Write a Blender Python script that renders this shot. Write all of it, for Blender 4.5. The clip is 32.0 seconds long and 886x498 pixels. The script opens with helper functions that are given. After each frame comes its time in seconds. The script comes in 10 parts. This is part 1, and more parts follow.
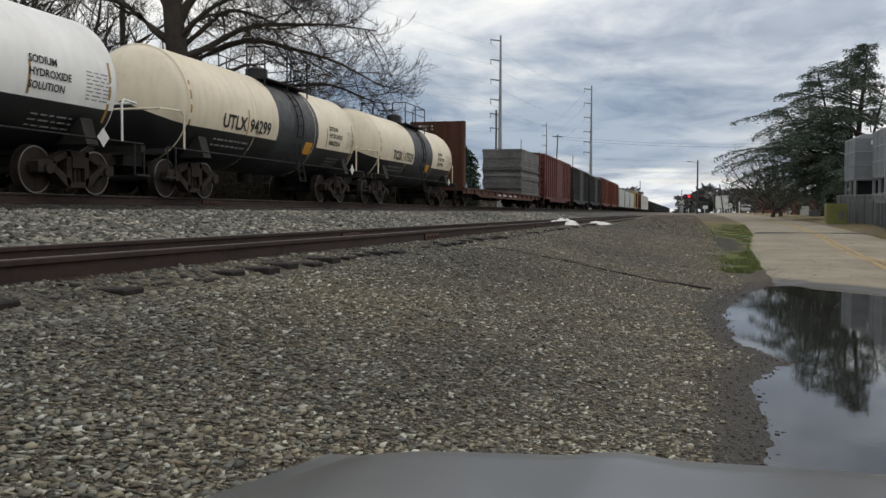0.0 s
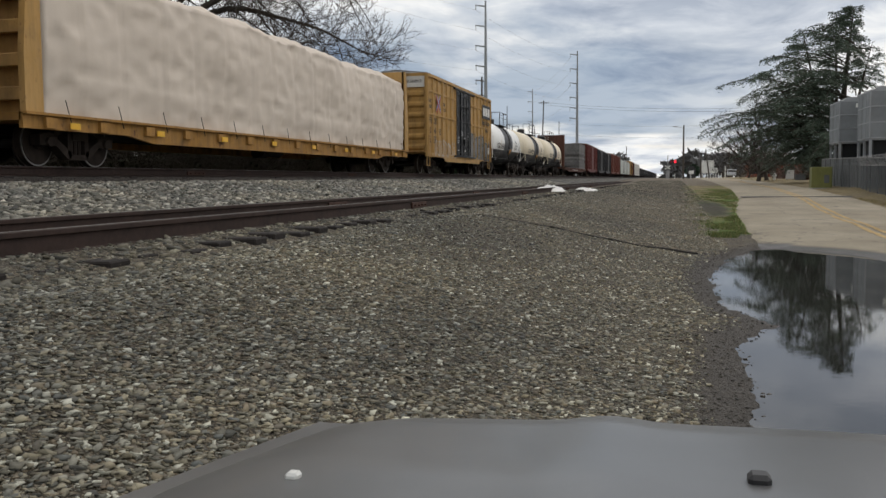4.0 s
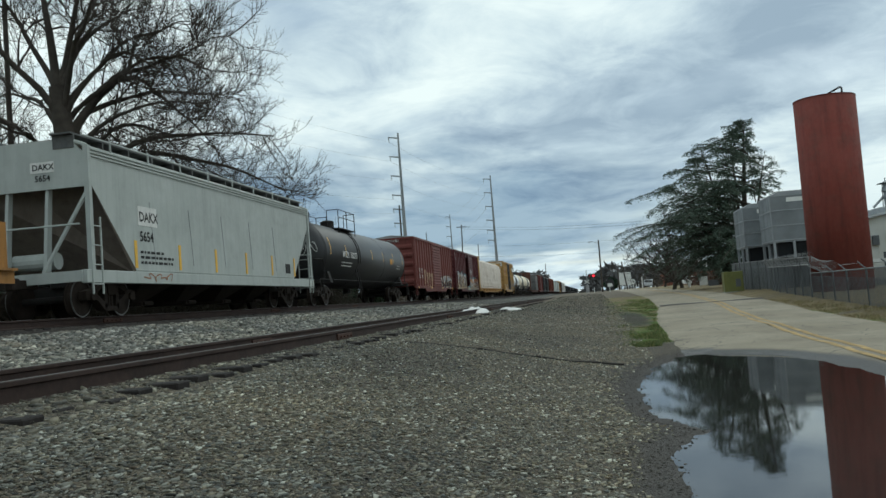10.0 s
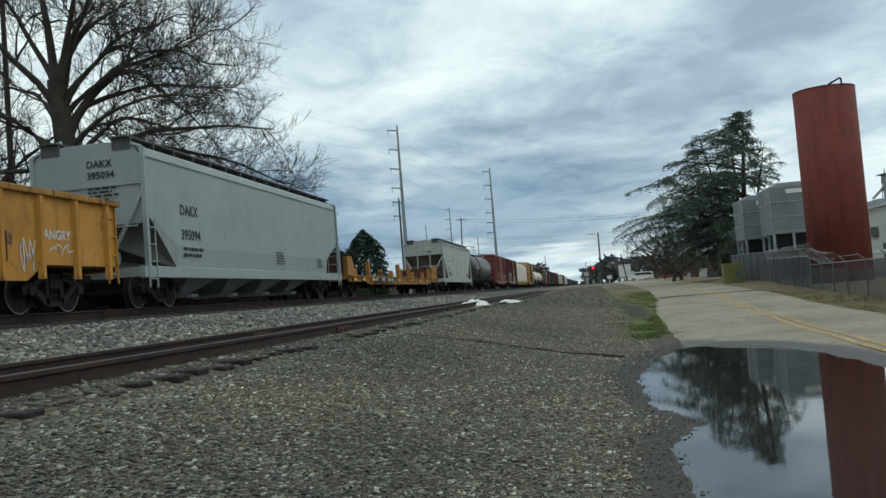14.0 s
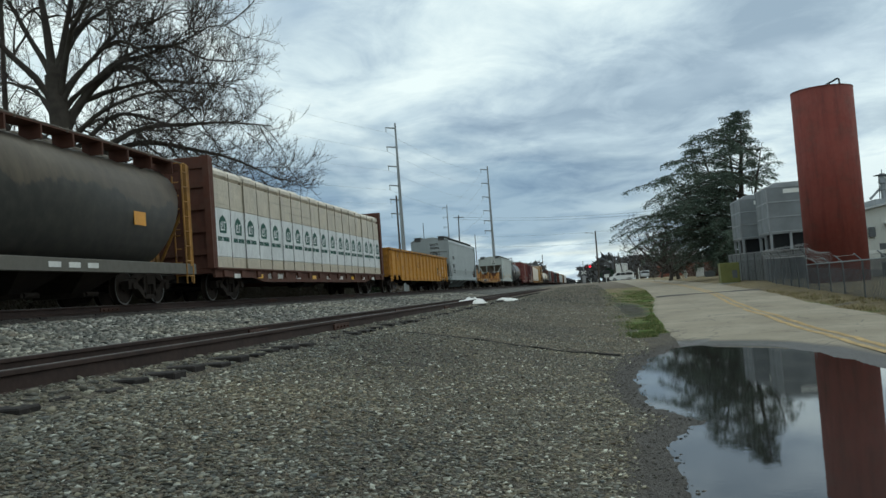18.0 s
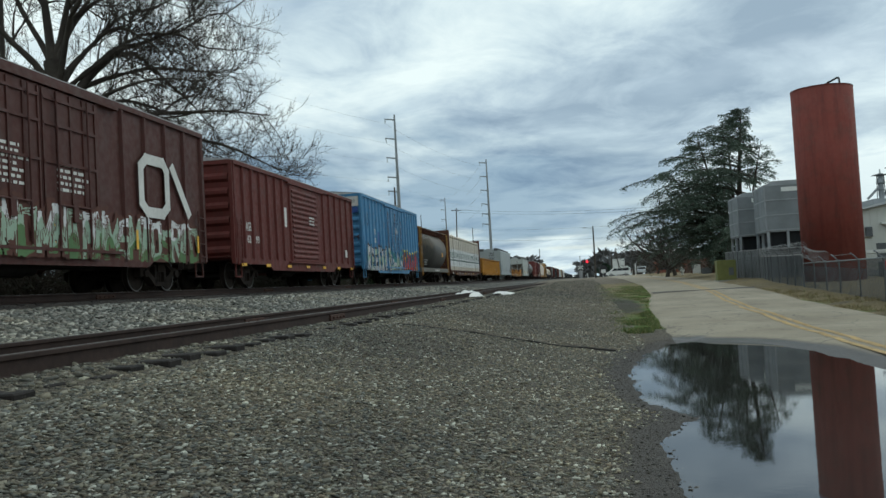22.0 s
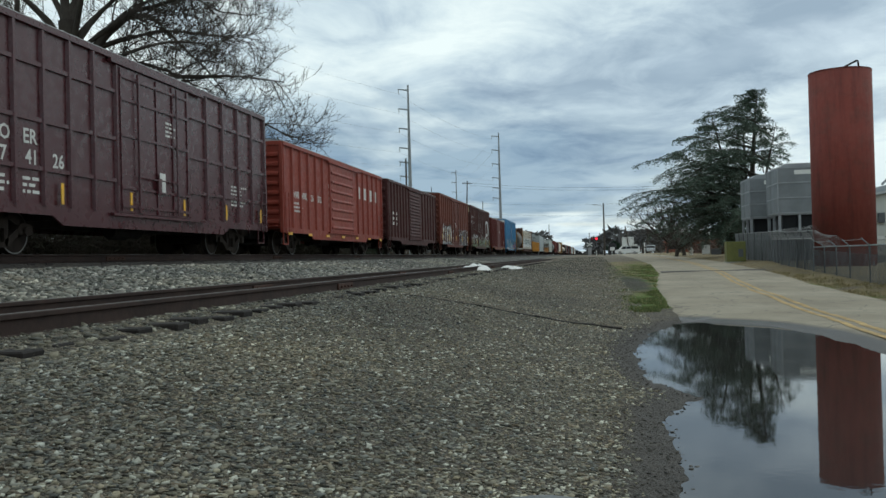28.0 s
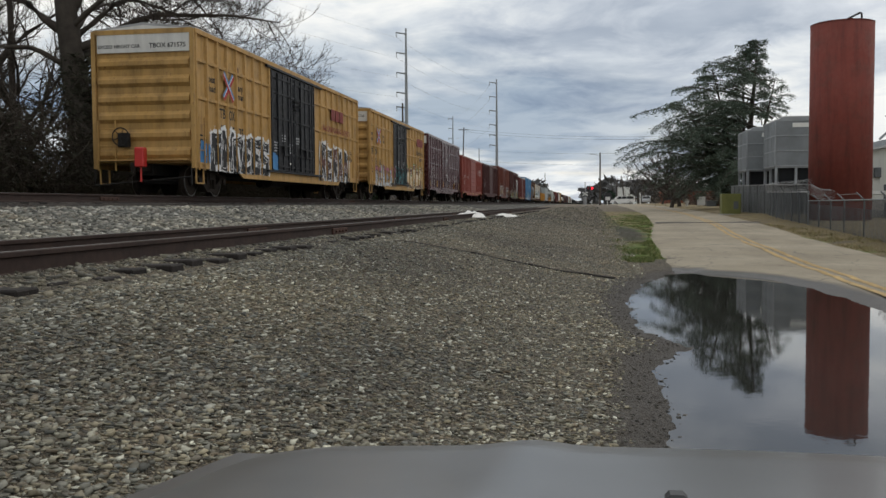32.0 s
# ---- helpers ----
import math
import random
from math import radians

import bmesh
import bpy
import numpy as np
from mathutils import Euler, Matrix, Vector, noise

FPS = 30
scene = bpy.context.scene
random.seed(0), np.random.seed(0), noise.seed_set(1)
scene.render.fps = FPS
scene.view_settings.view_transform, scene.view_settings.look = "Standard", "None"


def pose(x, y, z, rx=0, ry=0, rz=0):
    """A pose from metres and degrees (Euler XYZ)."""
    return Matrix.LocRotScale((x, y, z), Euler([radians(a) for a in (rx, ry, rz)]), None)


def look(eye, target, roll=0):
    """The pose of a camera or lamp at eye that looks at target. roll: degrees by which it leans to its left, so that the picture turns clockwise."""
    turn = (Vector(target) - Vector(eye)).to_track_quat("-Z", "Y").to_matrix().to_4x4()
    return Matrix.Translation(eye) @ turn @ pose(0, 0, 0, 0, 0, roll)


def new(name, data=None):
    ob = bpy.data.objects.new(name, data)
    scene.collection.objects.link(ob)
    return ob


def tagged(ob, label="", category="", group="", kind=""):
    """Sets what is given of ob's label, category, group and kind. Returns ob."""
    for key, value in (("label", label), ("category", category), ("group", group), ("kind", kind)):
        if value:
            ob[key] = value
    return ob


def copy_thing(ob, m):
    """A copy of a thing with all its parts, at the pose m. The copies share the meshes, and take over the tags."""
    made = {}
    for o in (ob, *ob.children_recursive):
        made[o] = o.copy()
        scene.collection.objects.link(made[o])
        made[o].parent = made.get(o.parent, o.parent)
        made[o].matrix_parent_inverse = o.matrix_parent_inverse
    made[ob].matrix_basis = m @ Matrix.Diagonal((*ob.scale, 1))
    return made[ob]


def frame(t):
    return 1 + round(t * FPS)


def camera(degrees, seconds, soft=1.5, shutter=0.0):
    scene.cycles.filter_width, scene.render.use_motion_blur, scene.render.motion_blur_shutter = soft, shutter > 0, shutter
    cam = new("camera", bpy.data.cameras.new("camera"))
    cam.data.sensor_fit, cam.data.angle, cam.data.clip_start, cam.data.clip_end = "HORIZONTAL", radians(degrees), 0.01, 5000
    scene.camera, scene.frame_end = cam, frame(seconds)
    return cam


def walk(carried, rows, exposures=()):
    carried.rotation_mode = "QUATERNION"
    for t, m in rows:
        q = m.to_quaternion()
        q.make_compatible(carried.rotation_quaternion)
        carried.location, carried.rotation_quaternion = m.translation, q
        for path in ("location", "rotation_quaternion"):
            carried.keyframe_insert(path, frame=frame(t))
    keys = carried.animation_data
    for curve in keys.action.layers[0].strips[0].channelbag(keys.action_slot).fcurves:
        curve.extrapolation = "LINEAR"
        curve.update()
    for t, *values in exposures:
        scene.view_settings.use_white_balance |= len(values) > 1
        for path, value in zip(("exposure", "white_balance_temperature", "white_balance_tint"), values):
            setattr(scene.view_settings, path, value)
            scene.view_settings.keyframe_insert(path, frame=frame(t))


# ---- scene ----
EYE = 1.35
cam = camera(52.9, 32.0)
PATH = [
    (0.0, pose(0, 0, EYE, 87.59, -0.26, 15.01)),
    (0.5, pose(0, 0, EYE, 87.88, -0.02, 15.23)),
    (1.0, pose(0, 0, EYE, 87.82, 0.04, 15.32)),
    (1.5, pose(0, 0, EYE, 87.35, 0.01, 15.16)),
    (2.0, pose(0, 0, EYE, 86.78, 0.15, 15.13)),
    (2.5, pose(0, 0, EYE, 86.40, 0.19, 15.11)),
    (4.5, pose(0, 0, EYE, 85.40, 0.67, 13.70)),
    (5.0, pose(0, 0, EYE, 85.32, 0.67, 12.56)),
    (5.5, pose(0, 0, EYE, 85.41, -1.52, 8.20)),
    (6.0, pose(0, 0, EYE, 86.19, -2.72, 5.82)),
    (6.5, pose(0, 0, EYE, 88.46, -1.17, 6.29)),
    (7.0, pose(0, 0, EYE, 92.00, 1.10, 6.83)),
    (7.5, pose(0, 0, EYE, 94.56, 4.15, 8.74)),
    (8.0, pose(0, 0, EYE, 94.61, 5.28, 9.18)),
    (8.5, pose(0, 0, EYE, 94.12, 4.94, 8.94)),
    (9.0, pose(0, 0, EYE, 93.83, 4.45, 9.12)),
    (9.5, pose(0, 0, EYE, 93.63, 4.24, 9.30)),
    (10.0, pose(0, 0, EYE, 93.47, 4.35, 9.29)),
    (10.5, pose(0, 0, EYE, 93.47, 4.49, 9.30)),
    (11.0, pose(0, 0, EYE, 93.44, 4.61, 9.36)),
    (11.5, pose(0, 0, EYE, 93.31, 4.63, 9.41)),
    (12.0, pose(0, 0, EYE, 93.20, 4.57, 9.36)),
    (12.5, pose(0, 0, EYE, 93.12, 4.51, 9.32)),
    (13.0, pose(0, 0, EYE, 93.01, 4.47, 9.31)),
    (13.5, pose(0, 0, EYE, 93.00, 4.57, 9.29)),
    (14.0, pose(0, 0, EYE, 93.00, 4.54, 9.27)),
    (14.5, pose(0, 0, EYE, 93.05, 4.54, 9.19)),
    (16.5, pose(0, 0, EYE, 93.03, 4.38, 9.06)),
    (17.0, pose(0, 0, EYE, 92.96, 4.28, 9.08)),
    (17.5, pose(0, 0, EYE, 92.87, 4.22, 9.09)),
    (18.0, pose(0, 0, EYE, 92.84, 4.20, 9.08)),
    (18.5, pose(0, 0, EYE, 92.81, 4.15, 9.07)),
    (19.0, pose(0, 0, EYE, 92.68, 4.01, 9.03)),
    (19.5, pose(0, 0, EYE, 92.49, 3.91, 8.96)),
    (20.0, pose(0, 0, EYE, 92.34, 3.99, 8.95)),
    (20.5, pose(0, 0, EYE, 92.26, 3.87, 8.97)),
    (21.0, pose(0, 0, EYE, 92.33, 3.69, 9.04)),
    (21.5, pose(0, 0, EYE, 92.41, 3.51, 8.93)),
    (22.0, pose(0, 0, EYE, 92.35, 3.26, 8.86)),
    (22.5, pose(0, 0, EYE, 92.21, 3.10, 8.84)),
    (23.0, pose(0, 0, EYE, 92.02, 2.89, 8.81)),
    (23.5, pose(0, 0, EYE, 91.81, 2.75, 8.80)),
    (24.0, pose(0, 0, EYE, 91.73, 2.71, 8.82)),
    (24.5, pose(0, 0, EYE, 91.75, 2.76, 8.84)),
    (26.5, pose(0, 0, EYE, 91.89, 2.49, 8.80)),
    (27.0, pose(0, 0, EYE, 91.61, 1.94, 9.25)),
    (27.5, pose(0, 0, EYE, 91.19, 1.80, 9.56)),
    (28.0, pose(0, 0, EYE, 90.60, 1.45, 9.40)),
    (28.5, pose(0, 0, EYE, 89.34, 0.74, 9.04)),
    (29.0, pose(0, 0, EYE, 87.99, 0.20, 8.94)),
    (29.5, pose(0, 0, EYE, 87.44, -0.00, 9.11)),
    (30.0, pose(0, 0, EYE, 87.37, 0.18, 9.37)),
    (30.5, pose(0, 0, EYE, 87.27, 0.35, 9.51)),
    (31.0, pose(0, 0, EYE, 87.16, 0.38, 9.55)),
    (31.5, pose(0, 0, EYE, 87.16, 0.43, 9.45)),
    (32.0, pose(0, 0, EYE, 87.16, 0.35, 9.09)),
]
walk(cam, PATH, exposures=[(0, 0.04, 6750, 12), (1, -0.12, 6780, 12), (2, 0.0, 6800, 12), (4.5, 0.14, 6900, 13), (6.2, 0.1, 6850, 12), (7.4, 0.0, 6130, -2), (27.8, 0.0, 6080, -1), (29.2, 0.06, 6850, 12), (32, 0.06, 6800, 11)])

# distance gone by the train, seconds and metres
GONE = [(0, -410.6), (1, -397.75), (2, -384.44), (5, -343.39), (6, -329.70), (7, -316.40), (8, -303.45), (9, -290.51), (10, -277.68), (11, -265.06), (12, -252.45), (13, -239.77), (14, -226.80), (16.5, -193.67), (17, -187.09), (18, -174.05), (19, -161.20), (20, -148.50), (21, -135.97), (22, -123.40), (23, -110.88), (24, -98.47), (27, -61.44), (28, -49.16), (29, -36.80), (30, -24.44), (31, -12.22), (32, 0.00)]

# ---- light ----
world = bpy.data.worlds.new("overcast_sky")
scene.world = world
world.use_nodes = True
SUN_EL, SUN_AZ = radians(40), radians(35)


def build_sky():
    nt = world.node_tree
    nt.nodes.clear()
    N, Lk = nt.nodes.new, nt.links.new
    out, bg = N("ShaderNodeOutputWorld"), N("ShaderNodeBackground")
    bg.inputs["Strength"].default_value = 0.1
    sky = N("ShaderNodeTexSky")
    sky.sky_type, sky.sun_disc = "NISHITA", False
    sky.sun_elevation, sky.sun_rotation = SUN_EL, SUN_AZ
    sky.air_density, sky.dust_density = 1.0, 2.0
    tc, sep = N("ShaderNodeTexCoord"), N("ShaderNodeSeparateXYZ")
    Lk(tc.outputs["Generated"], sep.inputs[0])
    # the cloud deck is a plane: divide by the height of the direction
    def math_node(op, a, b=None):
        n = N("ShaderNodeMath")
        n.operation = op
        for i, v in enumerate((a, b)):
            if v is None:
                continue
            if isinstance(v, (int, float)):
                n.inputs[i].default_value = v
            else:
                Lk(v, n.inputs[i])
        return n.outputs[0]
    h = math_node("ADD", math_node("MAXIMUM", sep.outputs[2], 0.0), 0.13)
    u, v = math_node("DIVIDE", sep.outputs[0], h), math_node("DIVIDE", sep.outputs[1], h)
    comb = N("ShaderNodeCombineXYZ")
    Lk(u, comb.inputs[0]), Lk(v, comb.inputs[1])
    def noise_at(scale, detail, rough, shift, dist=0.0):
        mp, no = N("ShaderNodeMapping"), N("ShaderNodeTexNoise")
        mp.inputs["Location"].default_value = shift
        mp.inputs["Rotation"].default_value = (0, 0, 0.35)
        mp.inputs["Scale"].default_value = (-0.9, 0.8, 1.0)
        Lk(comb.outputs[0], mp.inputs[0]), Lk(mp.outputs[0], no.inputs["Vector"])
        no.inputs["Scale"].default_value, no.inputs["Detail"].default_value = scale, detail
        no.inputs["Roughness"].default_value, no.inputs["Distortion"].default_value = rough, dist
        return no.outputs["Fac"]
    def ramp(fac, stops):
        r = N("ShaderNodeValToRGB")
        Lk(fac, r.inputs[0])
        while len(r.color_ramp.elements) < len(stops):
            r.color_ramp.elements.new(0.5)
        for e, (p, c) in zip(r.color_ramp.elements, stops):
            e.position, e.color = p, (*c, 1)
        return r.outputs[0]
    big = noise_at(0.8, 5, 0.5, (3.1, 7.4, 0), 0.6)
    fine = noise_at(3.0, 8, 0.62, (1.7, 0.4, 0), 0.5)
    shade = math_node("ADD", math_node("MULTIPLY", big, 0.64), math_node("MULTIPLY", fine, 0.36))
    # thick cloud: blue-grey bellies to bright thin cloud, in units of the sky's own brightness
    col = ramp(shade, [(0.345, (0.36, 0.43, 0.53)), (0.425, (0.52, 0.59, 0.68)), (0.49, (0.72, 0.78, 0.83)), (0.56, (0.92, 0.95, 0.95))])
    scale = N("ShaderNodeVectorMath")
    scale.operation = "SCALE"
    scale.inputs["Scale"].default_value = 10.2
    Lk(col, scale.inputs[0])
    thin = ramp(noise_at(1.3, 5, 0.55, (9.0, 2.2, 0)), [(0.5, (0, 0, 0)), (0.72, (0.45, 0.45, 0.45))])
    mix = N("ShaderNodeMix")
    mix.data_type = "RGBA"
    Lk(thin, mix.inputs["Factor"]), Lk(scale.outputs[0], mix.inputs[6]), Lk(sky.outputs[0], mix.inputs[7])
    # a low blue-grey cloud bank with a brighter gap under it
    el = sep.outputs[2]
    edge = math_node("ADD", el, math_node("MULTIPLY", math_node("SUBTRACT", noise_at(1.1, 6, 0.55, (5.5, 1.2, 0), 0.4), 0.5), 0.22))
    west = math_node("MULTIPLY", sep.outputs[0], 0.05)
    bank = ramp(math_node("ADD", edge, west), [(0.02, (0, 0, 0)), (0.055, (1, 1, 1)), (0.115, (1, 1, 1)), (0.165, (0, 0, 0))])
    dim = N("ShaderNodeMix")
    dim.data_type, dim.blend_type = "RGBA", "MULTIPLY"
    side = ramp(math_node("ADD", sep.outputs[0], 0.5), [(0.45, (1, 1, 1)), (0.7, (0.2, 0.2, 0.2))])
    Lk(math_node("MULTIPLY", bank, side), dim.inputs["Factor"]), Lk(mix.outputs[2], dim.inputs[6])
    dim.inputs[7].default_value = (0.42, 0.5, 0.61, 1)
    Lk(dim.outputs[2], bg.inputs["Color"]), Lk(bg.outputs[0], out.inputs[0])


build_sky()
sun = new("sun", bpy.data.lights.new("sun", "SUN"))
sun.data.energy, sun.data.angle, sun.data.color = 0.6, radians(30), (1.0, 0.95, 0.88)
sun.matrix_world = look((0, 0, 0), (-math.sin(SUN_AZ) * math.cos(SUN_EL), -math.cos(SUN_AZ) * math.cos(SUN_EL), -math.sin(SUN_EL)))

# ---- materials ----
def base_nodes(name):
    m = bpy.data.materials.new(name)
    m.use_nodes = True
    nt = m.node_tree
    return m, nt, nt.nodes["Principled BSDF"], nt.nodes.new, nt.links.new


def tex_noise(nt, scale, detail=4, rough=0.55, stretch=(1, 1, 1), space="Object"):
    N, Lk = nt.nodes.new, nt.links.new
    tc, mp, no = N("ShaderNodeTexCoord"), N("ShaderNodeMapping"), N("ShaderNodeTexNoise")
    mp.inputs["Scale"].default_value = stretch
    Lk(tc.outputs[space], mp.inputs[0]), Lk(mp.outputs[0], no.inputs["Vector"])
    no.inputs["Scale"].default_value, no.inputs["Detail"].default_value, no.inputs["Roughness"].default_value = scale, detail, rough
    return no.outputs["Fac"]


def tex_ramp(nt, fac, stops):
    r = nt.nodes.new("ShaderNodeValToRGB")
    nt.links.new(fac, r.inputs[0])
    while len(r.color_ramp.elements) < len(stops):
        r.color_ramp.elements.new(0.5)
    for e, (p, c) in zip(r.color_ramp.elements, stops):
        e.position, e.color = p, (*c, 1) if isinstance(c, tuple) else (c, c, c, 1)
    return r.outputs[0]


def tex_mix(nt, fac, a, b, blend="MIX"):
    n = nt.nodes.new("ShaderNodeMix")
    n.data_type, n.blend_type = "RGBA", blend
    for i, v in ((0, fac), (6, a), (7, b)):
        if isinstance(v, tuple):
            n.inputs[i].default_value = (*v, 1)
        elif isinstance(v, (int, float)):
            n.inputs[i].default_value = v
        else:
            nt.links.new(v, n.inputs[i])
    return n.outputs[2]


def tex_bump(nt, bsdf, fac, strength, distance):
    b = nt.nodes.new("ShaderNodeBump")
    b.inputs["Strength"].default_value, b.inputs["Distance"].default_value = strength, distance
    nt.links.new(fac, b.inputs["Height"])
    nt.links.new(b.outputs[0], bsdf.inputs["Normal"])


MATS = {}


def paint(name, rgb, rough=0.55, dirt=0.45, rust=0.15, metal=0.0, streak=True, scab=0.0, spec=0.28):
    """Weathered paint on steel: fading at a metre's scale, long and fine vertical streaks, rust specks, and scabs of bare rust."""
    if name in MATS:
        return MATS[name]
    m, nt, b, N, Lk = base_nodes(name)
    dark = tuple(c * 0.38 + 0.01 for c in rgb)
    grey = sum(rgb) / 3
    pale = tuple(min(1, c * 1.05 + grey * 0.12 + 0.004) for c in rgb)
    fade = tex_ramp(nt, tex_noise(nt, 0.55, 6, 0.6), [(0.35, 0.0), (0.7, 0.9)])
    col = tex_mix(nt, fade, rgb, pale)
    st = tex_ramp(nt, tex_noise(nt, 3.0, 6, 0.65, (1, 1.6, 0.13) if streak else (1, 1, 1)), [(0.46, 0.0), (0.72, dirt)])
    col = tex_mix(nt, st, col, dark)
    fine = tex_ramp(nt, tex_noise(nt, 7.0, 5, 0.65, (1, 1.5, 0.09) if streak else (1, 1, 1)), [(0.52, 0.0), (0.8, dirt * 0.55)])
    col = tex_mix(nt, fine, col, dark)
    grime = tex_ramp(nt, tex_noise(nt, 1.4, 5, 0.6), [(0.5, 0.0), (0.75, dirt * 0.7)])
    col = tex_mix(nt, grime, col, (0.06, 0.047, 0.037))
    spots = tex_ramp(nt, tex_noise(nt, 9.0, 6, 0.65, (1, 1, 0.6)), [(0.6, 0.0), (0.7, rust)])
    col = tex_mix(nt, spots, col, (0.1, 0.042, 0.022))
    if scab:
        sc = tex_ramp(nt, tex_noise(nt, 2.4, 7, 0.68, (1, 1.1, 0.42)), [(0.68 - 0.12 * scab, 0.0), (0.71 - 0.12 * scab, 0.95)])
        col = tex_mix(nt, sc, col, tex_mix(nt, tex_noise(nt, 20, 4), (0.05, 0.02, 0.014), (0.14, 0.06, 0.032)))
    Lk(col, b.inputs["Base Color"])
    r = tex_ramp(nt, tex_noise(nt, 5.0, 4), [(0.3, max(0.05, rough - 0.08)), (0.7, min(1, rough + 0.2))])
    Lk(r, b.inputs["Roughness"])
    b.inputs["Metallic"].default_value, b.inputs["Specular IOR Level"].default_value = metal, spec
    tex_bump(nt, b, tex_noise(nt, 14.0, 4), 0.14, 0.012)
    MATS[name] = m
    return m


def plain(name, rgb, rough=0.6, var=0.25, scale=6.0, metal=0.0, bump=0.15, emit=0.0, per_piece=0.0):
    """A plain surface with grain at two scales."""
    if name in MATS:
        return MATS[name]
    m, nt, b, N, Lk = base_nodes(name)
    lo, hi = tuple(c * (1 - var) for c in rgb), tuple(min(1, c * (1 + var)) for c in rgb)
    f = tex_mix(nt, 0.5, tex_noise(nt, scale, 5), tex_noise(nt, scale * 0.13, 3))
    col = tex_mix(nt, tex_ramp(nt, f, [(0.35, 0.0), (0.65, 1.0)]), lo, hi)
    if per_piece:
        oi = N("ShaderNodeObjectInfo")
        k = tex_ramp(nt, oi.outputs["Random"], [(0.0, 1 - per_piece), (1.0, 1 + 0.0)])
        col = tex_mix(nt, 1.0, col, k, "MULTIPLY")
    Lk(col, b.inputs["Base Color"])
    b.inputs["Roughness"].default_value, b.inputs["Metallic"].default_value = rough, metal
    if rough > 0.5:
        b.inputs["Specular IOR Level"].default_value = 0.25
    if bump:
        tex_bump(nt, b, tex_noise(nt, scale * 3, 4), bump, 0.01)
    if emit:
        b.inputs["Emission Color"].default_value, b.inputs["Emission Strength"].default_value = (*rgb, 1), emit
    MATS[name] = m
    return m


def gravel(name, tones, cell, damp=False):
    """Crushed stone: every cell of a Voronoi pattern is one stone with its own tone and relief."""
    m, nt, b, N, Lk = base_nodes(name)
    tc = N("ShaderNodeTexCoord")
    warp, vm = N("ShaderNodeTexNoise"), N("ShaderNodeVectorMath")
    warp.inputs["Scale"].default_value = 18.0
    Lk(tc.outputs["Object"], warp.inputs["Vector"])
    vm.operation = "MULTIPLY_ADD"
    vm.inputs[1].default_value = (0.03, 0.03, 0.03)
    Lk(warp.outputs["Color"], vm.inputs[0]), Lk(tc.outputs["Object"], vm.inputs[2])
    cols, bumps = [], []
    for k, c in enumerate((cell, cell * 0.42)):
        vo, ve = N("ShaderNodeTexVoronoi"), N("ShaderNodeTexVoronoi")
        for v in (vo, ve):
            v.inputs["Scale"].default_value = 1 / c
            Lk(vm.outputs[0], v.inputs["Vector"])
        ve.feature = "DISTANCE_TO_EDGE"
        sp = N("ShaderNodeSeparateColor")
        Lk(vo.outputs["Color"], sp.inputs[0])
        cols.append(tex_ramp(nt, sp.outputs[0], [(i / (len(tones) - 1), t) for i, t in enumerate(tones)]))
        bumps.append(tex_ramp(nt, ve.outputs["Distance"], [(0.0, 0.0), (0.22, 1.0)]))
        if k == 0:
            pick = tex_ramp(nt, sp.outputs[1], [(0.45, 0.0), (0.5, 1.0)])
    col = tex_mix(nt, pick, cols[1], cols[0])
    edge = tex_mix(nt, pick, bumps[1], bumps[0])
    # borders between stones darkened, their shade put into the colour
    col = tex_mix(nt, 1.0, col, tex_mix(nt, edge, (0.45, 0.44, 0.42), (1, 1, 1)), "MULTIPLY")
    broad = tex_ramp(nt, tex_noise(nt, 0.45, 5), [(0.3, (0.72, 0.72, 0.74)), (0.7, (1.15, 1.1, 1.0))])
    col = tex_mix(nt, 1.0, col, broad, "MULTIPLY")
    Lk(col, b.inputs["Base Color"])
    b.inputs["Roughness"].default_value = 0.85
    tex_bump(nt, b, edge, 0.9, cell * 0.35)
    MATS[name] = m
    return m, nt, b, col

# ---- mesh helpers ----
def finish(name, bm, material, parent=None, label="", smooth=False):
    me = bpy.data.meshes.new(name)
    bm.normal_update()
    bm.to_mesh(me)
    bm.free()
    for mt in material if isinstance(material, (list, tuple)) else (material,):
        me.materials.append(mt)
    if smooth:
        me.polygons.foreach_set("use_smooth", [True] * len(me.polygons))
    ob = new(name, me)
    ob.parent = parent
    return tagged(ob, label)


def part(name, bm, material, parent, label="", smooth=False):
    return finish(name, bm, material, parent, label, smooth)


def again(ob, x=0.0, y=0.0, z=0.0, turn=0.0):
    """Another part like ob, on the same mesh and under the same thing, moved by x, y, z."""
    o = ob.copy()
    scene.collection.objects.link(o)
    o.parent = ob.parent
    o.matrix_basis = pose(x, y, z, 0, 0, turn) @ ob.matrix_basis
    return o


def mesh_part(name, verts, faces, material, parent=None, label="", smooth=False):
    me = bpy.data.meshes.new(name)
    me.from_pydata([tuple(v) for v in verts], [], [tuple(f) for f in faces])
    for mt in material if isinstance(material, (list, tuple)) else (material,):
        me.materials.append(mt)
    if smooth:
        me.polygons.foreach_set("use_smooth", [True] * len(me.polygons))
    me.update()
    ob = new(name, me)
    ob.parent = parent
    return tagged(ob, label)


def box(bm, x0, x1, y0, y1, z0, z1, bevel=0.0):
    m = Matrix.LocRotScale(((x0 + x1) / 2, (y0 + y1) / 2, (z0 + z1) / 2), None, (abs(x1 - x0), abs(y1 - y0), abs(z1 - z0)))
    r = bmesh.ops.create_cube(bm, size=1, matrix=m)
    if bevel:
        es = list({e for v in r["verts"] for e in v.link_edges})
        bmesh.ops.bevel(bm, geom=es, offset=bevel, segments=1, affect="EDGES")
    return bm


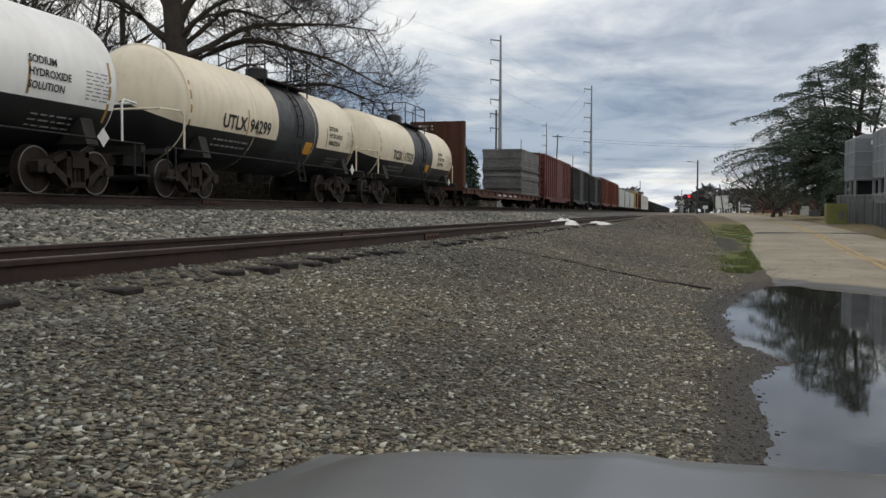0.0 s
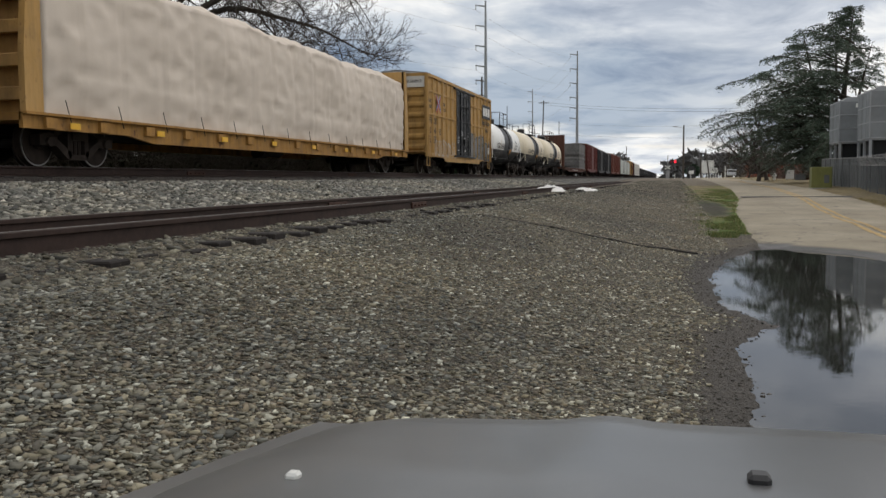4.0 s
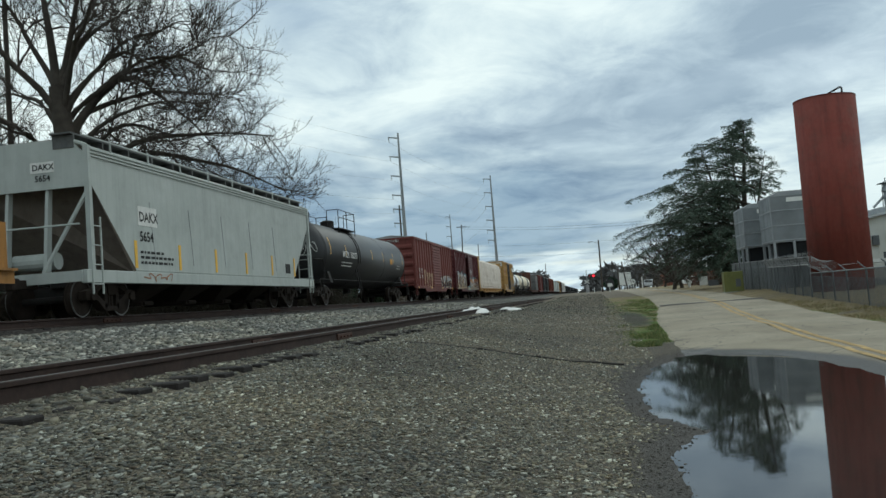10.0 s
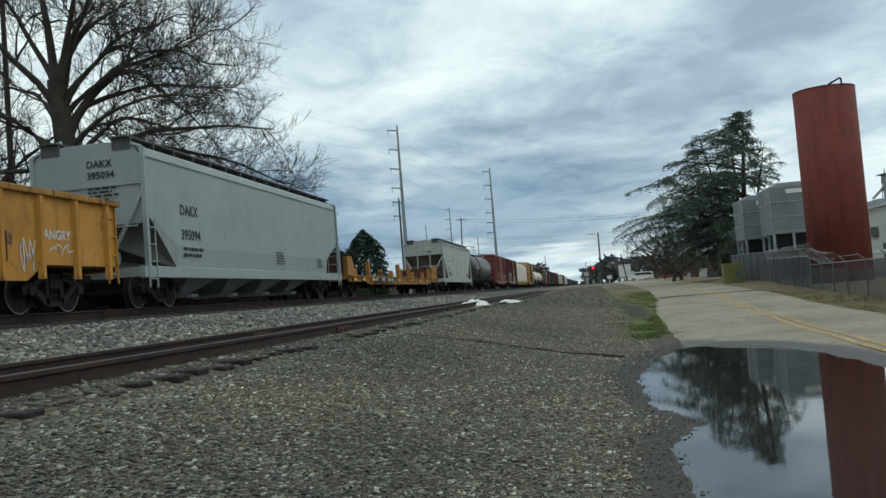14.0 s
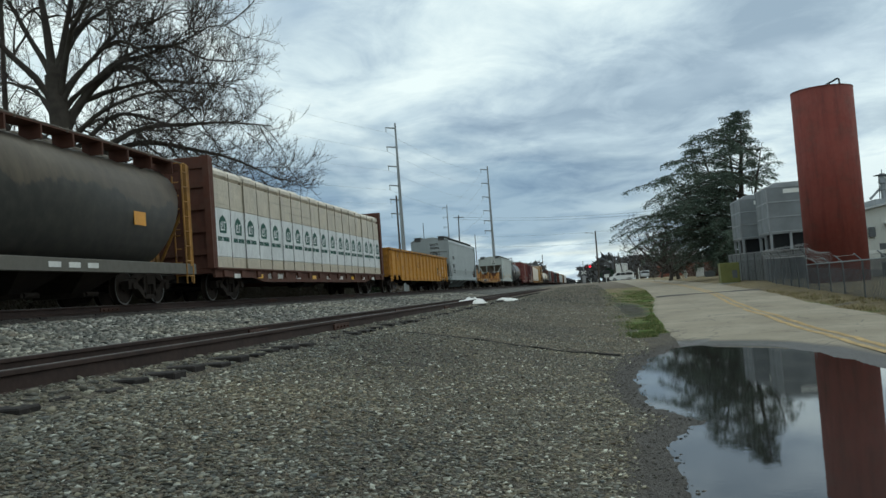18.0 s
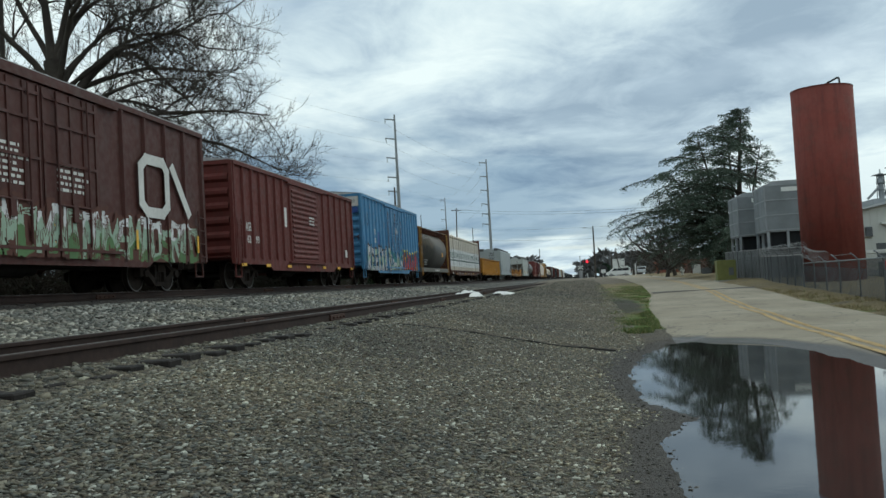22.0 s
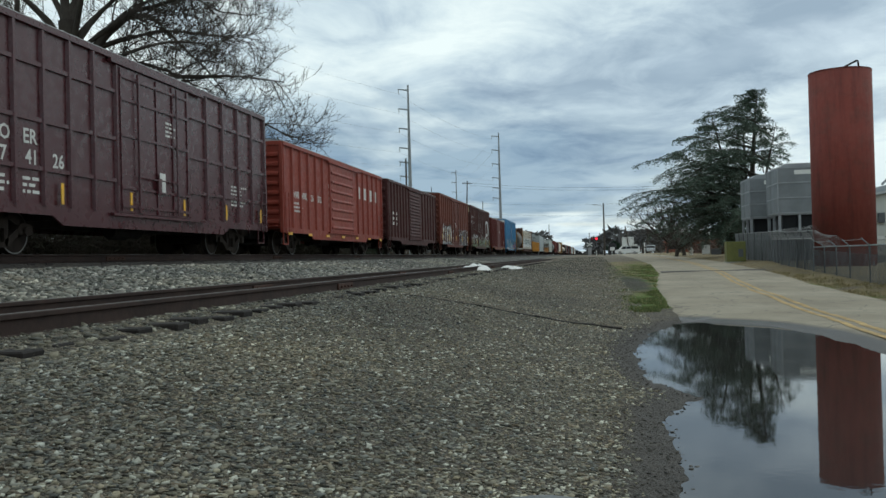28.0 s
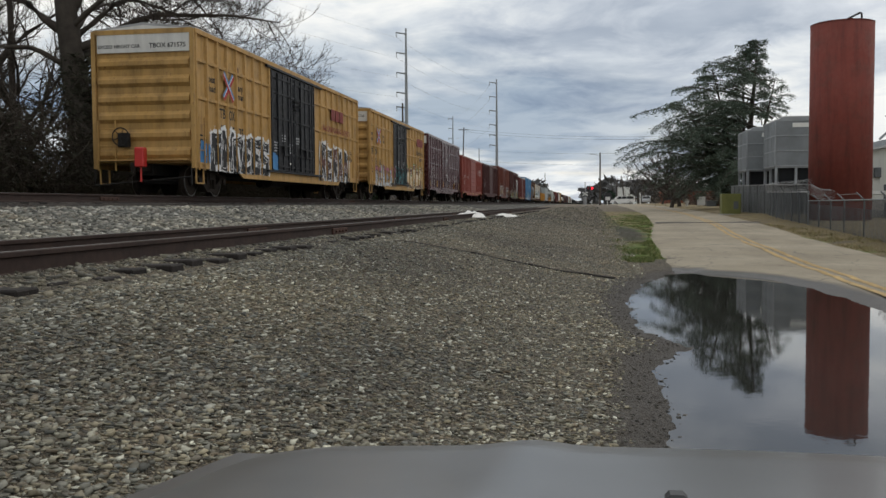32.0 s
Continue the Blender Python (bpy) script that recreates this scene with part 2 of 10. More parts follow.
def rod(bm, a, b, r, r2=None, seg=8, caps=True):
    a, b = Vector(a), Vector(b)
    d = b - a
    m = Matrix.Translation((a + b) / 2) @ d.to_track_quat("Z", "Y").to_matrix().to_4x4()
    bmesh.ops.create_cone(bm, cap_ends=caps, segments=seg, radius1=r, radius2=r if r2 is None else r2, depth=d.length, matrix=m)
    return bm


def B():
    return bmesh.new()


def prism(bm, outline, axis, a, b):
    """An outline of (u, v) swept along axis from a to b: axis 0 takes (y, z), axis 1 (x, z), axis 2 (x, y)."""
    def at(u, v, w):
        return {0: (w, u, v), 1: (u, w, v), 2: (u, v, w)}[axis]
    lo, hi = [bm.verts.new(at(u, v, a)) for u, v in outline], [bm.verts.new(at(u, v, b)) for u, v in outline]
    n = len(outline)
    bm.faces.new(lo), bm.faces.new(hi[::-1])
    for i in range(n):
        bm.faces.new((lo[i], hi[i], hi[(i + 1) % n], lo[(i + 1) % n]))
    bmesh.ops.recalc_face_normals(bm, faces=bm.faces[:])
    return bm


class Tubes:
    """Gathers tapered three- or five-sided tubes into one mesh."""

    def __init__(self):
        self.v, self.f = [], []

    def add(self, pts, radii, sides):
        base, n = len(self.v), len(pts)
        for k, (p, r) in enumerate(zip(pts, radii)):
            d = (pts[min(k + 1, n - 1)] - pts[max(k - 1, 0)])
            d = d.normalized() if d.length else Vector((0, 0, 1))
            a = d.orthogonal().normalized()
            b = d.cross(a)
            for s in range(sides):
                t = 2 * math.pi * s / sides
                self.v.append(tuple(p + (a * math.cos(t) + b * math.sin(t)) * r))
        for k in range(n - 1):
            for s in range(sides):
                i, j = base + k * sides + s, base + k * sides + (s + 1) % sides
                self.f.append((i, j, j + sides, i + sides))


def steps(points, x):
    """Smooth interpolation through (x, value) pairs."""
    xs, ys = zip(*points)
    return np.interp(x, xs, ys)


def smooth01(x):
    x = np.clip(x, 0, 1)
    return x * x * (3 - 2 * x)


# ---- lie of the land ----
ROAD_MID = [(-200, 4.0), (0, 4.0), (10, 4.1), (18, 4.35), (30, 4.8), (43, 5.85), (60, 6.6), (100, 7.2), (200, 7.5), (900, 8)]
RISE = [(-200, 0.02), (14, 0.02), (20, 0.07), (30, 0.22), (38, 0.33), (47, 0.42), (64, 0.62), (100, 0.9), (150, 1.15), (200, 1.25), (900, 1.3)]
SIDING_X, MAIN_X, GAUGE = -5.0, -12.7, 1.435
SIDING_Z, MAIN_Z = 1.02, 1.66
rng = np.random.default_rng(5)


def ripple(x, y, s, seed=0):
    """A cheap sum of waves, about -1 to 1."""
    g = np.random.default_rng(seed)
    v = 0
    for _ in range(7):
        a, p, k = g.uniform(0, 6.283), g.uniform(0, 6.283), g.uniform(0.6, 1.7)
        v = v + np.sin((x * np.cos(a) + y * np.sin(a)) * k * 6.283 / s + p)
    return v / 4.0


SHORE_W = [(0, 0.75), (2.5, 0.6), (4.8, 0.46), (6.3, 0.55), (7.2, 0.52), (7.85, 0.66), (8.5, 0.98), (9.2, 0.71), (10, 0.55), (12, 0.55), (13, 0.62), (14.4, 0.82), (15.6, 1.0), (16.4, 1.3), (17.2, 1.5), (17.9, 1.95)]
SHORE_E = [(0, 1.9), (5.2, 2.5), (6.8, 2.8), (8, 3.3), (9, 3.5), (10.4, 3.6), (11.4, 3.7), (13.2, 3.65),
           (14.8, 3.55), (16.5, 3.2), (17.2, 2.8), (17.9, 1.95)]


def puddle_depth(x, y):
    """Above zero inside the puddle: metres from its shore, below zero outside."""
    d = np.minimum(np.minimum(x - steps(SHORE_W, y), steps(SHORE_E, y) - x), np.minimum((18.0 - y) * 0.8, y - 1.5))
    return d + 0.045 * ripple(x, y, 0.9, 3) + 0.04 * ripple(x, y, 0.35, 4)


def land(x, y):
    x, y = np.asarray(x, float), np.asarray(y, float)
    low = steps(RISE, y)
    # the shoulder between siding and road
    bed = np.maximum(0.855, low)
    k = np.clip((0.6 - x) / 4.1, 0, 1)
    z = low + (bed - low) * (0.35 * k + 0.65 * smooth01(k))
    z = z - 0.085 * np.exp(-((x + 3.42) / 0.4) ** 2) * (y < 90)
    z = np.where(x < -6.4, 0.855 + 0.457 * smooth01((-6.4 - x) / 4.2), z)
    z = np.where(x < -15, 1.312 - 0.38 * smooth01((-15 - x) / 2.5), z)
    far = steps(ROAD_MID, y) + 2.25
    z = np.where(x > far, z + 0.12 * smooth01((x - far) / 1.5), z)
    near = np.exp(-((x / 30) ** 2 + (y / 60) ** 2))
    z = z + near * (0.012 * ripple(x, y, 1.3, 1) + 0.02 * ripple(x, y, 5.0, 2)) * np.where((x > -3.6), 1, 0.3)
    # a shallow rut runs down the shoulder
    rut = np.interp(x, [-3.9, -3.0, -2.1, -1.0, 0.0, 0.6], [13.9, 14.0, 14.5, 15.5, 16.1, 15.8]) - y
    z = z - 0.05 * np.exp(-(rut / 0.16) ** 2) * np.clip((x + 4.0) * 2, 0, 1) * np.clip((0.7 - x) * 2, 0, 1)
    d = puddle_depth(x, y)
    return np.where(d < 0, np.maximum(z, 0.014) * smooth01(-d / 0.5) ** 0.7, -0.07 * smooth01(d / 0.45))


def sheet(name, xs, ys, height, material, lift=0.0):
    gx, gy = np.meshgrid(xs, ys)
    v = np.stack([gx, gy, height(gx, gy) + lift], -1).reshape(-1, 3)
    w = len(xs)
    i = (np.arange(len(ys) - 1)[:, None] * w + np.arange(w - 1)).ravel()
    return mesh_part(name, v.tolist(), np.stack([i, i + 1, i + w + 1, i + w], -1).tolist(), material, smooth=True)


def ground_material():
    m, nt, b, col = gravel("gravel_ground", [(0.065, 0.061, 0.054), (0.15, 0.132, 0.104), (0.21, 0.178, 0.13), (0.1, 0.098, 0.092), (0.34, 0.3, 0.235)], 0.03)
    N, Lk = nt.nodes.new, nt.links.new
    tc, sep = N("ShaderNodeTexCoord"), N("ShaderNodeSeparateXYZ")
    Lk(tc.outputs["Object"], sep.inputs[0])
    x, y, z = sep.outputs
    def mth(op, a, c):
        n = N("ShaderNodeMath")
        n.operation = op
        for i, v in enumerate((a, c)):
            if isinstance(v, (int, float)):
                n.inputs[i].default_value = v
            else:
                Lk(v, n.inputs[i])
        return n.outputs[0]
    rough_edge = mth("MULTIPLY", mth("SUBTRACT", tex_noise(nt, 1.1, 5, 0.6), 0.5), 1.6)
    # grass grows in the strip between gravel and road, and far from the track
    def inside(v, lo, hi, soft):
        return mth("MULTIPLY", mth("MULTIPLY", mth("ADD", mth("SUBTRACT", v, lo), rough_edge), 1 / soft), 1.0), mth("MULTIPLY", mth("ADD", mth("SUBTRACT", hi, v), rough_edge), 1 / soft)
    a1, a2 = inside(x, 0.85, 4.6, 0.35)
    b1, b2 = inside(y, 20.3, 75.0, 0.8)
    strip = mth("MINIMUM", mth("MINIMUM", a1, a2), mth("MINIMUM", b1, b2))
    c1 = mth("MULTIPLY", mth("ADD", mth("SUBTRACT", x, 6.3), rough_edge), 3.0)
    c2 = mth("MULTIPLY", mth("SUBTRACT", -15.2, mth("ADD", x, rough_edge)), 2.0)
    turf = mth("MAXIMUM", strip, mth("MAXIMUM", c1, c2))
    turf = tex_ramp(nt, turf, [(0.0, 0.0), (1.0, 1.0)])
    blades = tex_noise(nt, 55.0, 5, 0.7)
    green = tex_ramp(nt, blades, [(0.3, (0.03, 0.05, 0.01)), (0.5, (0.085, 0.145, 0.02)), (0.72, (0.19, 0.24, 0.05))])
    straw = tex_ramp(nt, blades, [(0.3, (0.1, 0.078, 0.04)), (0.7, (0.33, 0.26, 0.14))])
    # greenest near the puddle, straw along the road's other side and further on
    dry = mth("ADD", mth("ADD", tex_noise(nt, 0.5, 4), mth("MULTIPLY", mth("MAXIMUM", mth("SUBTRACT", x, 5.5), 0.0), 0.09)), mth("MULTIPLY", mth("ADD", mth("MULTIPLY", x, 2.2), y), 0.004))
    grass = tex_mix(nt, tex_ramp(nt, dry, [(0.62, 0.0), (0.76, 1.0)]), green, straw)
    cover = tex_mix(nt, 1.0, turf, tex_ramp(nt, tex_noise(nt, 0.9, 4), [(0.33, 0.35), (0.48, 1.0)]), "MULTIPLY")
    # a bare oily spot in the grass
    sx, sy = mth("MULTIPLY", mth("SUBTRACT", x, 1.5), 1.5), mth("MULTIPLY", mth("SUBTRACT", y, 33.5), 0.14)
    spot = mth("ADD", mth("ADD", mth("MULTIPLY", sx, sx), mth("MULTIPLY", sy, sy)), mth("MULTIPLY", rough_edge, 0.6))
    spot = tex_ramp(nt, mth("ADD", spot, mth("MULTIPLY", mth("SUBTRACT", tex_noise(nt, 6.0, 6, 0.7), 0.5), 1.6)), [(0.3, 0.85), (1.2, 0.0)])
    col2 = tex_mix(nt, spot, tex_mix(nt, cover, col, grass), (0.045, 0.042, 0.038))
    # silt round the puddle: fine, dark and damp
    silt = tex_ramp(nt, mth("ADD", z, mth("MULTIPLY", rough_edge, 0.03)), [(0.0, 1.0), (0.03, 0.9), (0.075, 0.0)])
    mud = tex_ramp(nt, tex_noise(nt, 30, 6, 0.7), [(0.3, (0.035, 0.031, 0.027)), (0.7, (0.088, 0.077, 0.066))])
    col3 = tex_mix(nt, silt, col2, mud)
    # bare trodden earth far down the shoulder
    dust = tex_ramp(nt, mth("DIVIDE", y, 100.0), [(0.17, 0.0), (0.55, 0.75)])
    earth = tex_ramp(nt, tex_noise(nt, 3, 6, 0.65), [(0.3, (0.11, 0.09, 0.068)), (0.7, (0.21, 0.175, 0.132))])
    col4 = tex_mix(nt, tex_mix(nt, 1.0, dust, tex_ramp(nt, cover, [(0, 1.0), (1, 0.0)]), "MULTIPLY"), col3, earth)
    Lk(col4, b.inputs["Base Color"])
    Lk(tex_ramp(nt, silt, [(0, 0.9), (1, 0.7)]), b.inputs["Roughness"])
    b.inputs["Specular IOR Level"].default_value = 0.22
    return m


def grid_line(spans):
    out = []
    for a, c, n in spans:
        out += list(np.linspace(a, c, n, endpoint=False))
    return np.array(out + [spans[-1][1]])


def build_ground():
    xs = grid_line([(-2500, -120, 12), (-120, -22, 14), (-22, -7, 30), (-7, 0, 50), (0, 4.5, 75), (4.5, 16, 40), (16, 80, 12), (80, 2500, 12)])
    ys = grid_line([(-1500, -20, 12), (-20, 2, 30), (2, 20, 220), (20, 60, 120), (60, 220, 60), (220, 3000, 20)])
    g = sheet("ground", xs, ys, land, ground_material())
    tagged(g, "grey-brown gravel shoulder with damp silt and grass patches", "ground", kind="structure")

    # road: one sheet of worn asphalt, its left half under the puddle
    m, nt, b, N, Lk = base_nodes("worn_asphalt")
    tone = tex_ramp(nt, tex_noise(nt, 0.35, 5), [(0.3, (0.24, 0.205, 0.15)), (0.7, (0.36, 0.315, 0.24))])
    grit = tex_ramp(nt, tex_noise(nt, 90, 5, 0.7), [(0.3, 0.7), (0.7, 1.15)])
    col = tex_mix(nt, 1.0, tone, grit, "MULTIPLY")
    tc, sp = N("ShaderNodeTexCoord"), N("ShaderNodeSeparateXYZ")
    Lk(tc.outputs["Object"], sp.inputs[0])
    wet = tex_ramp(nt, sp.outputs[2], [(0.045, 1.0), (0.075, 0.0)])
    stain = tex_ramp(nt, tex_noise(nt, 1.3, 6, 0.6, (1, 0.35, 1)), [(0.45, 0.0), (0.72, 0.4)])
    col = tex_mix(nt, stain, col, (0.15, 0.13, 0.1))
    col = tex_mix(nt, wet, col, (0.045, 0.042, 0.038))
    cr = N("ShaderNodeTexVoronoi")
    cr.feature = "DISTANCE_TO_EDGE"
    cr.inputs["Scale"].default_value = 0.55
    warp = N("ShaderNodeVectorMath")
    warp.operation = "MULTIPLY_ADD"
    no = N("ShaderNodeTexNoise")
    no.inputs["Scale"].default_value = 1.4
    Lk(tc.outputs["Object"], no.inputs["Vector"]), Lk(no.outputs["Color"], warp.inputs[0])
    warp.inputs[1].default_value = (0.9, 0.9, 0.9)
    Lk(tc.outputs["Object"], warp.inputs[2]), Lk(warp.outputs[0], cr.inputs["Vector"])
    cracks = tex_ramp(nt, cr.outputs["Distance"], [(0.004, 0.65), (0.012, 0.0)])
    col = tex_mix(nt, cracks, col, (0.07, 0.066, 0.06))
    Lk(col, b.inputs["Base Color"])
    Lk(tex_ramp(nt, wet, [(0, 0.85), (1, 0.45)]), b.inputs["Roughness"])
    b.inputs["Specular IOR Level"].default_value = 0.2
    tex_bump(nt, b, tex_noise(nt, 120, 4, 0.7), 0.5, 0.004)
    ys = grid_line([(-150, 0, 20), (0, 22, 150), (22, 120, 110), (120, 230, 30)])
    across = np.linspace(-2.75, 2.2, 41)
    gx = steps(ROAD_MID, ys)[:, None] + across[None, :] * (1 + 0.0 * ys[:, None])
    gx[:, 0] += 0.12 * ripple(ys, 0 * ys, 2.3, 8) - 0.0
    gx[:, -1] += 0.1 * ripple(ys, 0 * ys, 2.9, 9)
    gy = np.repeat(ys[:, None], len(across), 1)
    crown = 0.02 + 0.03 * (1 - (across / 2.8) ** 2)[None, :]
    gz = land(gx, gy) + crown * (0.12 + 0.88 * smooth01(-puddle_depth(gx, gy) / 0.6))
    gz[:, 0] -= 0.06
    gz[:, -1] -= 0.06
    w = len(across)
    i = (np.arange(len(ys) - 1)[:, None] * w + np.arange(w - 1)).ravel()
    road = mesh_part("road", np.stack([gx, gy, gz], -1).reshape(-1, 3).tolist(), np.stack([i, i + 1, i + w + 1, i + w], -1).tolist(), m, smooth=True)
    tagged(road, "pale cracked two-lane asphalt road, wet beside the puddle", "road", kind="structure")

    yellow = plain("road_yellow", (0.36, 0.25, 0.11), 0.85, 0.4, 9)
    for side, nm in ((-0.12, "centre_line_left"), (0.12, "centre_line_right")):
        yy = grid_line([(6, 24, 80), (24, 130, 90)])
        mid = steps(ROAD_MID, yy) + side
        v = []
        for k, o in enumerate((-0.06, 0.06)):
            zz = land(mid + o, yy) + 0.02 + 0.03 + 0.006
            v.append(np.stack([mid + o, yy, zz], -1))
        v = np.stack(v, 1).reshape(-1, 3)
        n = len(yy)
        f = [(2 * k, 2 * k + 1, 2 * k + 3, 2 * k + 2) for k in range(n - 1)]
        tagged(mesh_part(nm, v.tolist(), f, yellow), "worn yellow centre line painted on the road", "road marking", kind="structure")

    # a dark strip of patched asphalt across the far road
    patch = sheet("road_patch", np.linspace(3.3, 8.1, 12), np.linspace(43.2, 44.4, 4), lambda x, y: land(x, y) + 0.056, plain("patch_tar", (0.05, 0.048, 0.045), 0.8, 0.3, 14))
    tagged(patch, "dark tar patch across the road", "road patch", kind="structure")

    m, nt, b, N, Lk = base_nodes("puddle_water")
    b.inputs["Base Color"].default_value = (0.022, 0.021, 0.019, 1)
    b.inputs["Roughness"].default_value, b.inputs["IOR"].default_value = 0.015, 1.33
    b.inputs["Specular IOR Level"].default_value = 0.55
    tex_bump(nt, b, tex_noise(nt, 9.0, 3, 0.5, (1, 1.6, 1)), 0.02, 0.012)
    xs, ys = np.linspace(0.0, 4.4, 34), np.linspace(1.4, 18.4, 60)
    w = sheet("puddle", xs, ys, lambda x, y: 0 * x, m)
    tagged(w, "shallow still puddle of rainwater lying on gravel and asphalt", "puddle", kind="structure")


build_ground()


# ---- tracks ----
RUST = plain("rusty_rail", (0.034, 0.02, 0.016), 0.75, 0.4, 12)
SHINE = plain("worn_rail_head", (0.3, 0.3, 0.31), 0.3, 0.2, 20, metal=0.9, bump=0.05)
TIE = plain("creosoted_wood", (0.022, 0.018, 0.016), 0.85, 0.45, 11, bump=0.5, per_piece=0.35)
SIDING_HEAD = plain("siding_rail_head", (0.13, 0.12, 0.11), 0.5, 0.3, 15, metal=0.6, bump=0.05)
PLATE = plain("rust_plate", (0.065, 0.034, 0.025), 0.8, 0.4, 18)


def rail_outline(h):
    return [(-0.07, 0), (0.07, 0), (0.07, 0.012), (0.012, 0.035), (0.010, h - 0.05), (0.036, h - 0.038), (0.036, h - 0.006), (0.028, h),
            (-0.028, h), (-0.036, h - 0.006), (-0.036, h - 0.038), (-0.010, h - 0.05), (-0.012, 0.035), (-0.07, 0.012)]


def build_track(name, cx, top, y0, y1, lo_y, hi_y, label, head, sunk):
    track = tagged(new(name), label, "railway track", "tracks", "structure")
    track.location = (cx, 0, top - 0.19)
    for s in (-1, 1):
        bm = B()
        xs = s * (GAUGE / 2 + 0.036)
        prism(bm, [(xs + u, v) for u, v in rail_outline(0.19)], 1, y0, y1)
        part("rail", bm, RUST, track, "rusty steel rail")
        bm = B()
        box(bm, xs - 0.026, xs + 0.026, y0, y1, 0.188, 0.1935)
        part("rail_head", bm, head, track, "worn bright running surface")
        for y in np.arange(lo_y + 1.1, hi_y, 11.9):
            for q in (-1, 1):
                bm = B()
                box(bm, xs + q * 0.015, xs + q * 0.045, y - 0.45, y + 0.45, 0.03, 0.135, 0.008)
                for k in (-0.32, -0.1, 0.1, 0.32):
                    rod(bm, (xs + q * 0.04, y + k, 0.08), (xs + q * 0.075, y + k, 0.08), 0.018, seg=6)
                part("joint_bar", bm, PLATE, track, "bolted rusty joint bar")
    bm = B()
    box(bm, -1.38, 1.38, -0.125, 0.125, -0.22, -0.006, 0.012)
    tie = part("tie", bm, TIE, track, "dark creosoted wooden tie, half buried")
    n = int((hi_y - lo_y) / 0.54)
    g = np.random.default_rng(3)
    for k in range(n):
        y = lo_y + k * 0.54
        o = tie if k == 0 else again(tie)
        o.location = (g.uniform(-0.06, 0.06), y + g.uniform(-0.05, 0.05), g.uniform(*sunk))
        o.rotation_euler = (0, 0, g.uniform(-0.02, 0.02))
    return track


build_track("railway_siding", SIDING_X, SIDING_Z, -60, 420, 2.0, 75, "rusty siding track of jointed rail on wooden ties", SIDING_HEAD, (-0.03, 0.03))
build_track("railway_main_track", MAIN_X, MAIN_Z, -300, 1500, 8.0, 90, "main line track of steel rail on clean ballast", SHINE, (-0.012, 0.004))


def stones(name, count, spread, size, tones, label, seed, sink=0.25, near=False, thick=(0.3, 0.6)):
    """Loose crushed stones: flattened, broken eight-cornered lumps in one mesh."""
    g = np.random.default_rng(seed)
    x, y = spread(g, count)
    keep = puddle_depth(x, y) < -0.24 - 0.28 * g.random(len(x)) ** 2 if near else puddle_depth(x, y) < 0.1
    x, y = x[keep], y[keep]
    n = len(x)
    s = g.uniform(*size, n) * g.choice([0.7, 1.0, 1.0, 1.5], n)
    cube = np.array([(i, j, k) for i in (-1, 1) for j in (-1, 1) for k in (-1, 1)], float)
    v = cube[None] * g.uniform(0.3, 1.15, (n, 8, 3)) * np.stack([np.full(n, 1.1), g.uniform(0.55, 0.95, n), g.uniform(*thick, n)], -1)[:, None]
    a = g.uniform(0, 6.283, n)
    c, si = np.cos(a)[:, None], np.sin(a)[:, None]
    v = np.stack([v[..., 0] * c - v[..., 1] * si, v[..., 0] * si + v[..., 1] * c, v[..., 2]], -1) * s[:, None, None] * 0.5
    tilt = g.uniform(-0.5, 0.5, n)[:, None]
    v = np.stack([v[..., 0], v[..., 1] * np.cos(tilt) - v[..., 2] * np.sin(tilt), v[..., 1] * np.sin(tilt) + v[..., 2] * np.cos(tilt)], -1)
    v += np.stack([x, y, land(x, y) + s * 0.5 * (0.55 - sink)], -1)[:, None]
    q = np.array([(0, 1, 3, 2), (4, 6, 7, 5), (0, 4, 5, 1), (2, 3, 7, 6), (0, 2, 6, 4), (1, 5, 7, 3)])
    f = (np.arange(n)[:, None, None] * 8 + q[None]).reshape(-1, 4)
    me = bpy.data.meshes.new(name)
    me.vertices.add(n * 8), me.loops.add(len(f) * 4), me.polygons.add(len(f))
    me.vertices.foreach_set("co", v.ravel())
    me.loops.foreach_set("vertex_index", f.ravel())
    me.polygons.foreach_set("loop_start", np.arange(len(f)) * 4)
    me.update(calc_edges=True)
    me.validate()
    m, nt, b, N, Lk = base_nodes(name + "_stone")
    geo = N("ShaderNodeNewGeometry")
    tone = tex_ramp(nt, geo.outputs["Random Per Island"], [(i / (len(tones) - 1), t) for i, t in enumerate(tones)])
    grain = tex_ramp(nt, tex_noise(nt, 60, 4, 0.6), [(0.3, 0.75), (0.7, 1.15)])
    tone = tex_mix(nt, 1.0, tone, grain, "MULTIPLY")
    # broad tan and greyer patches, metres across; near stones grade greyer towards the rails
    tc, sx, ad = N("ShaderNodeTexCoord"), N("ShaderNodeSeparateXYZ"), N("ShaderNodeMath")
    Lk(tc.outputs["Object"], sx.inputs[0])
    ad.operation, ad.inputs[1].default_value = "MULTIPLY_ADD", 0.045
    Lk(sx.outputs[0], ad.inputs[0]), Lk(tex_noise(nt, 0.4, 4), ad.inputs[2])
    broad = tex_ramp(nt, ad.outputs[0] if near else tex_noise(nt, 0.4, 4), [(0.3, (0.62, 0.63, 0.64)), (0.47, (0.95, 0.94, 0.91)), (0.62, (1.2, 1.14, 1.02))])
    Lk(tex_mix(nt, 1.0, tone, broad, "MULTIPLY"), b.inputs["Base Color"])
    b.inputs["Roughness"].default_value = 0.8
    me.materials.append(m)
    return tagged(new(name, me), label, "gravel", kind="stuff")


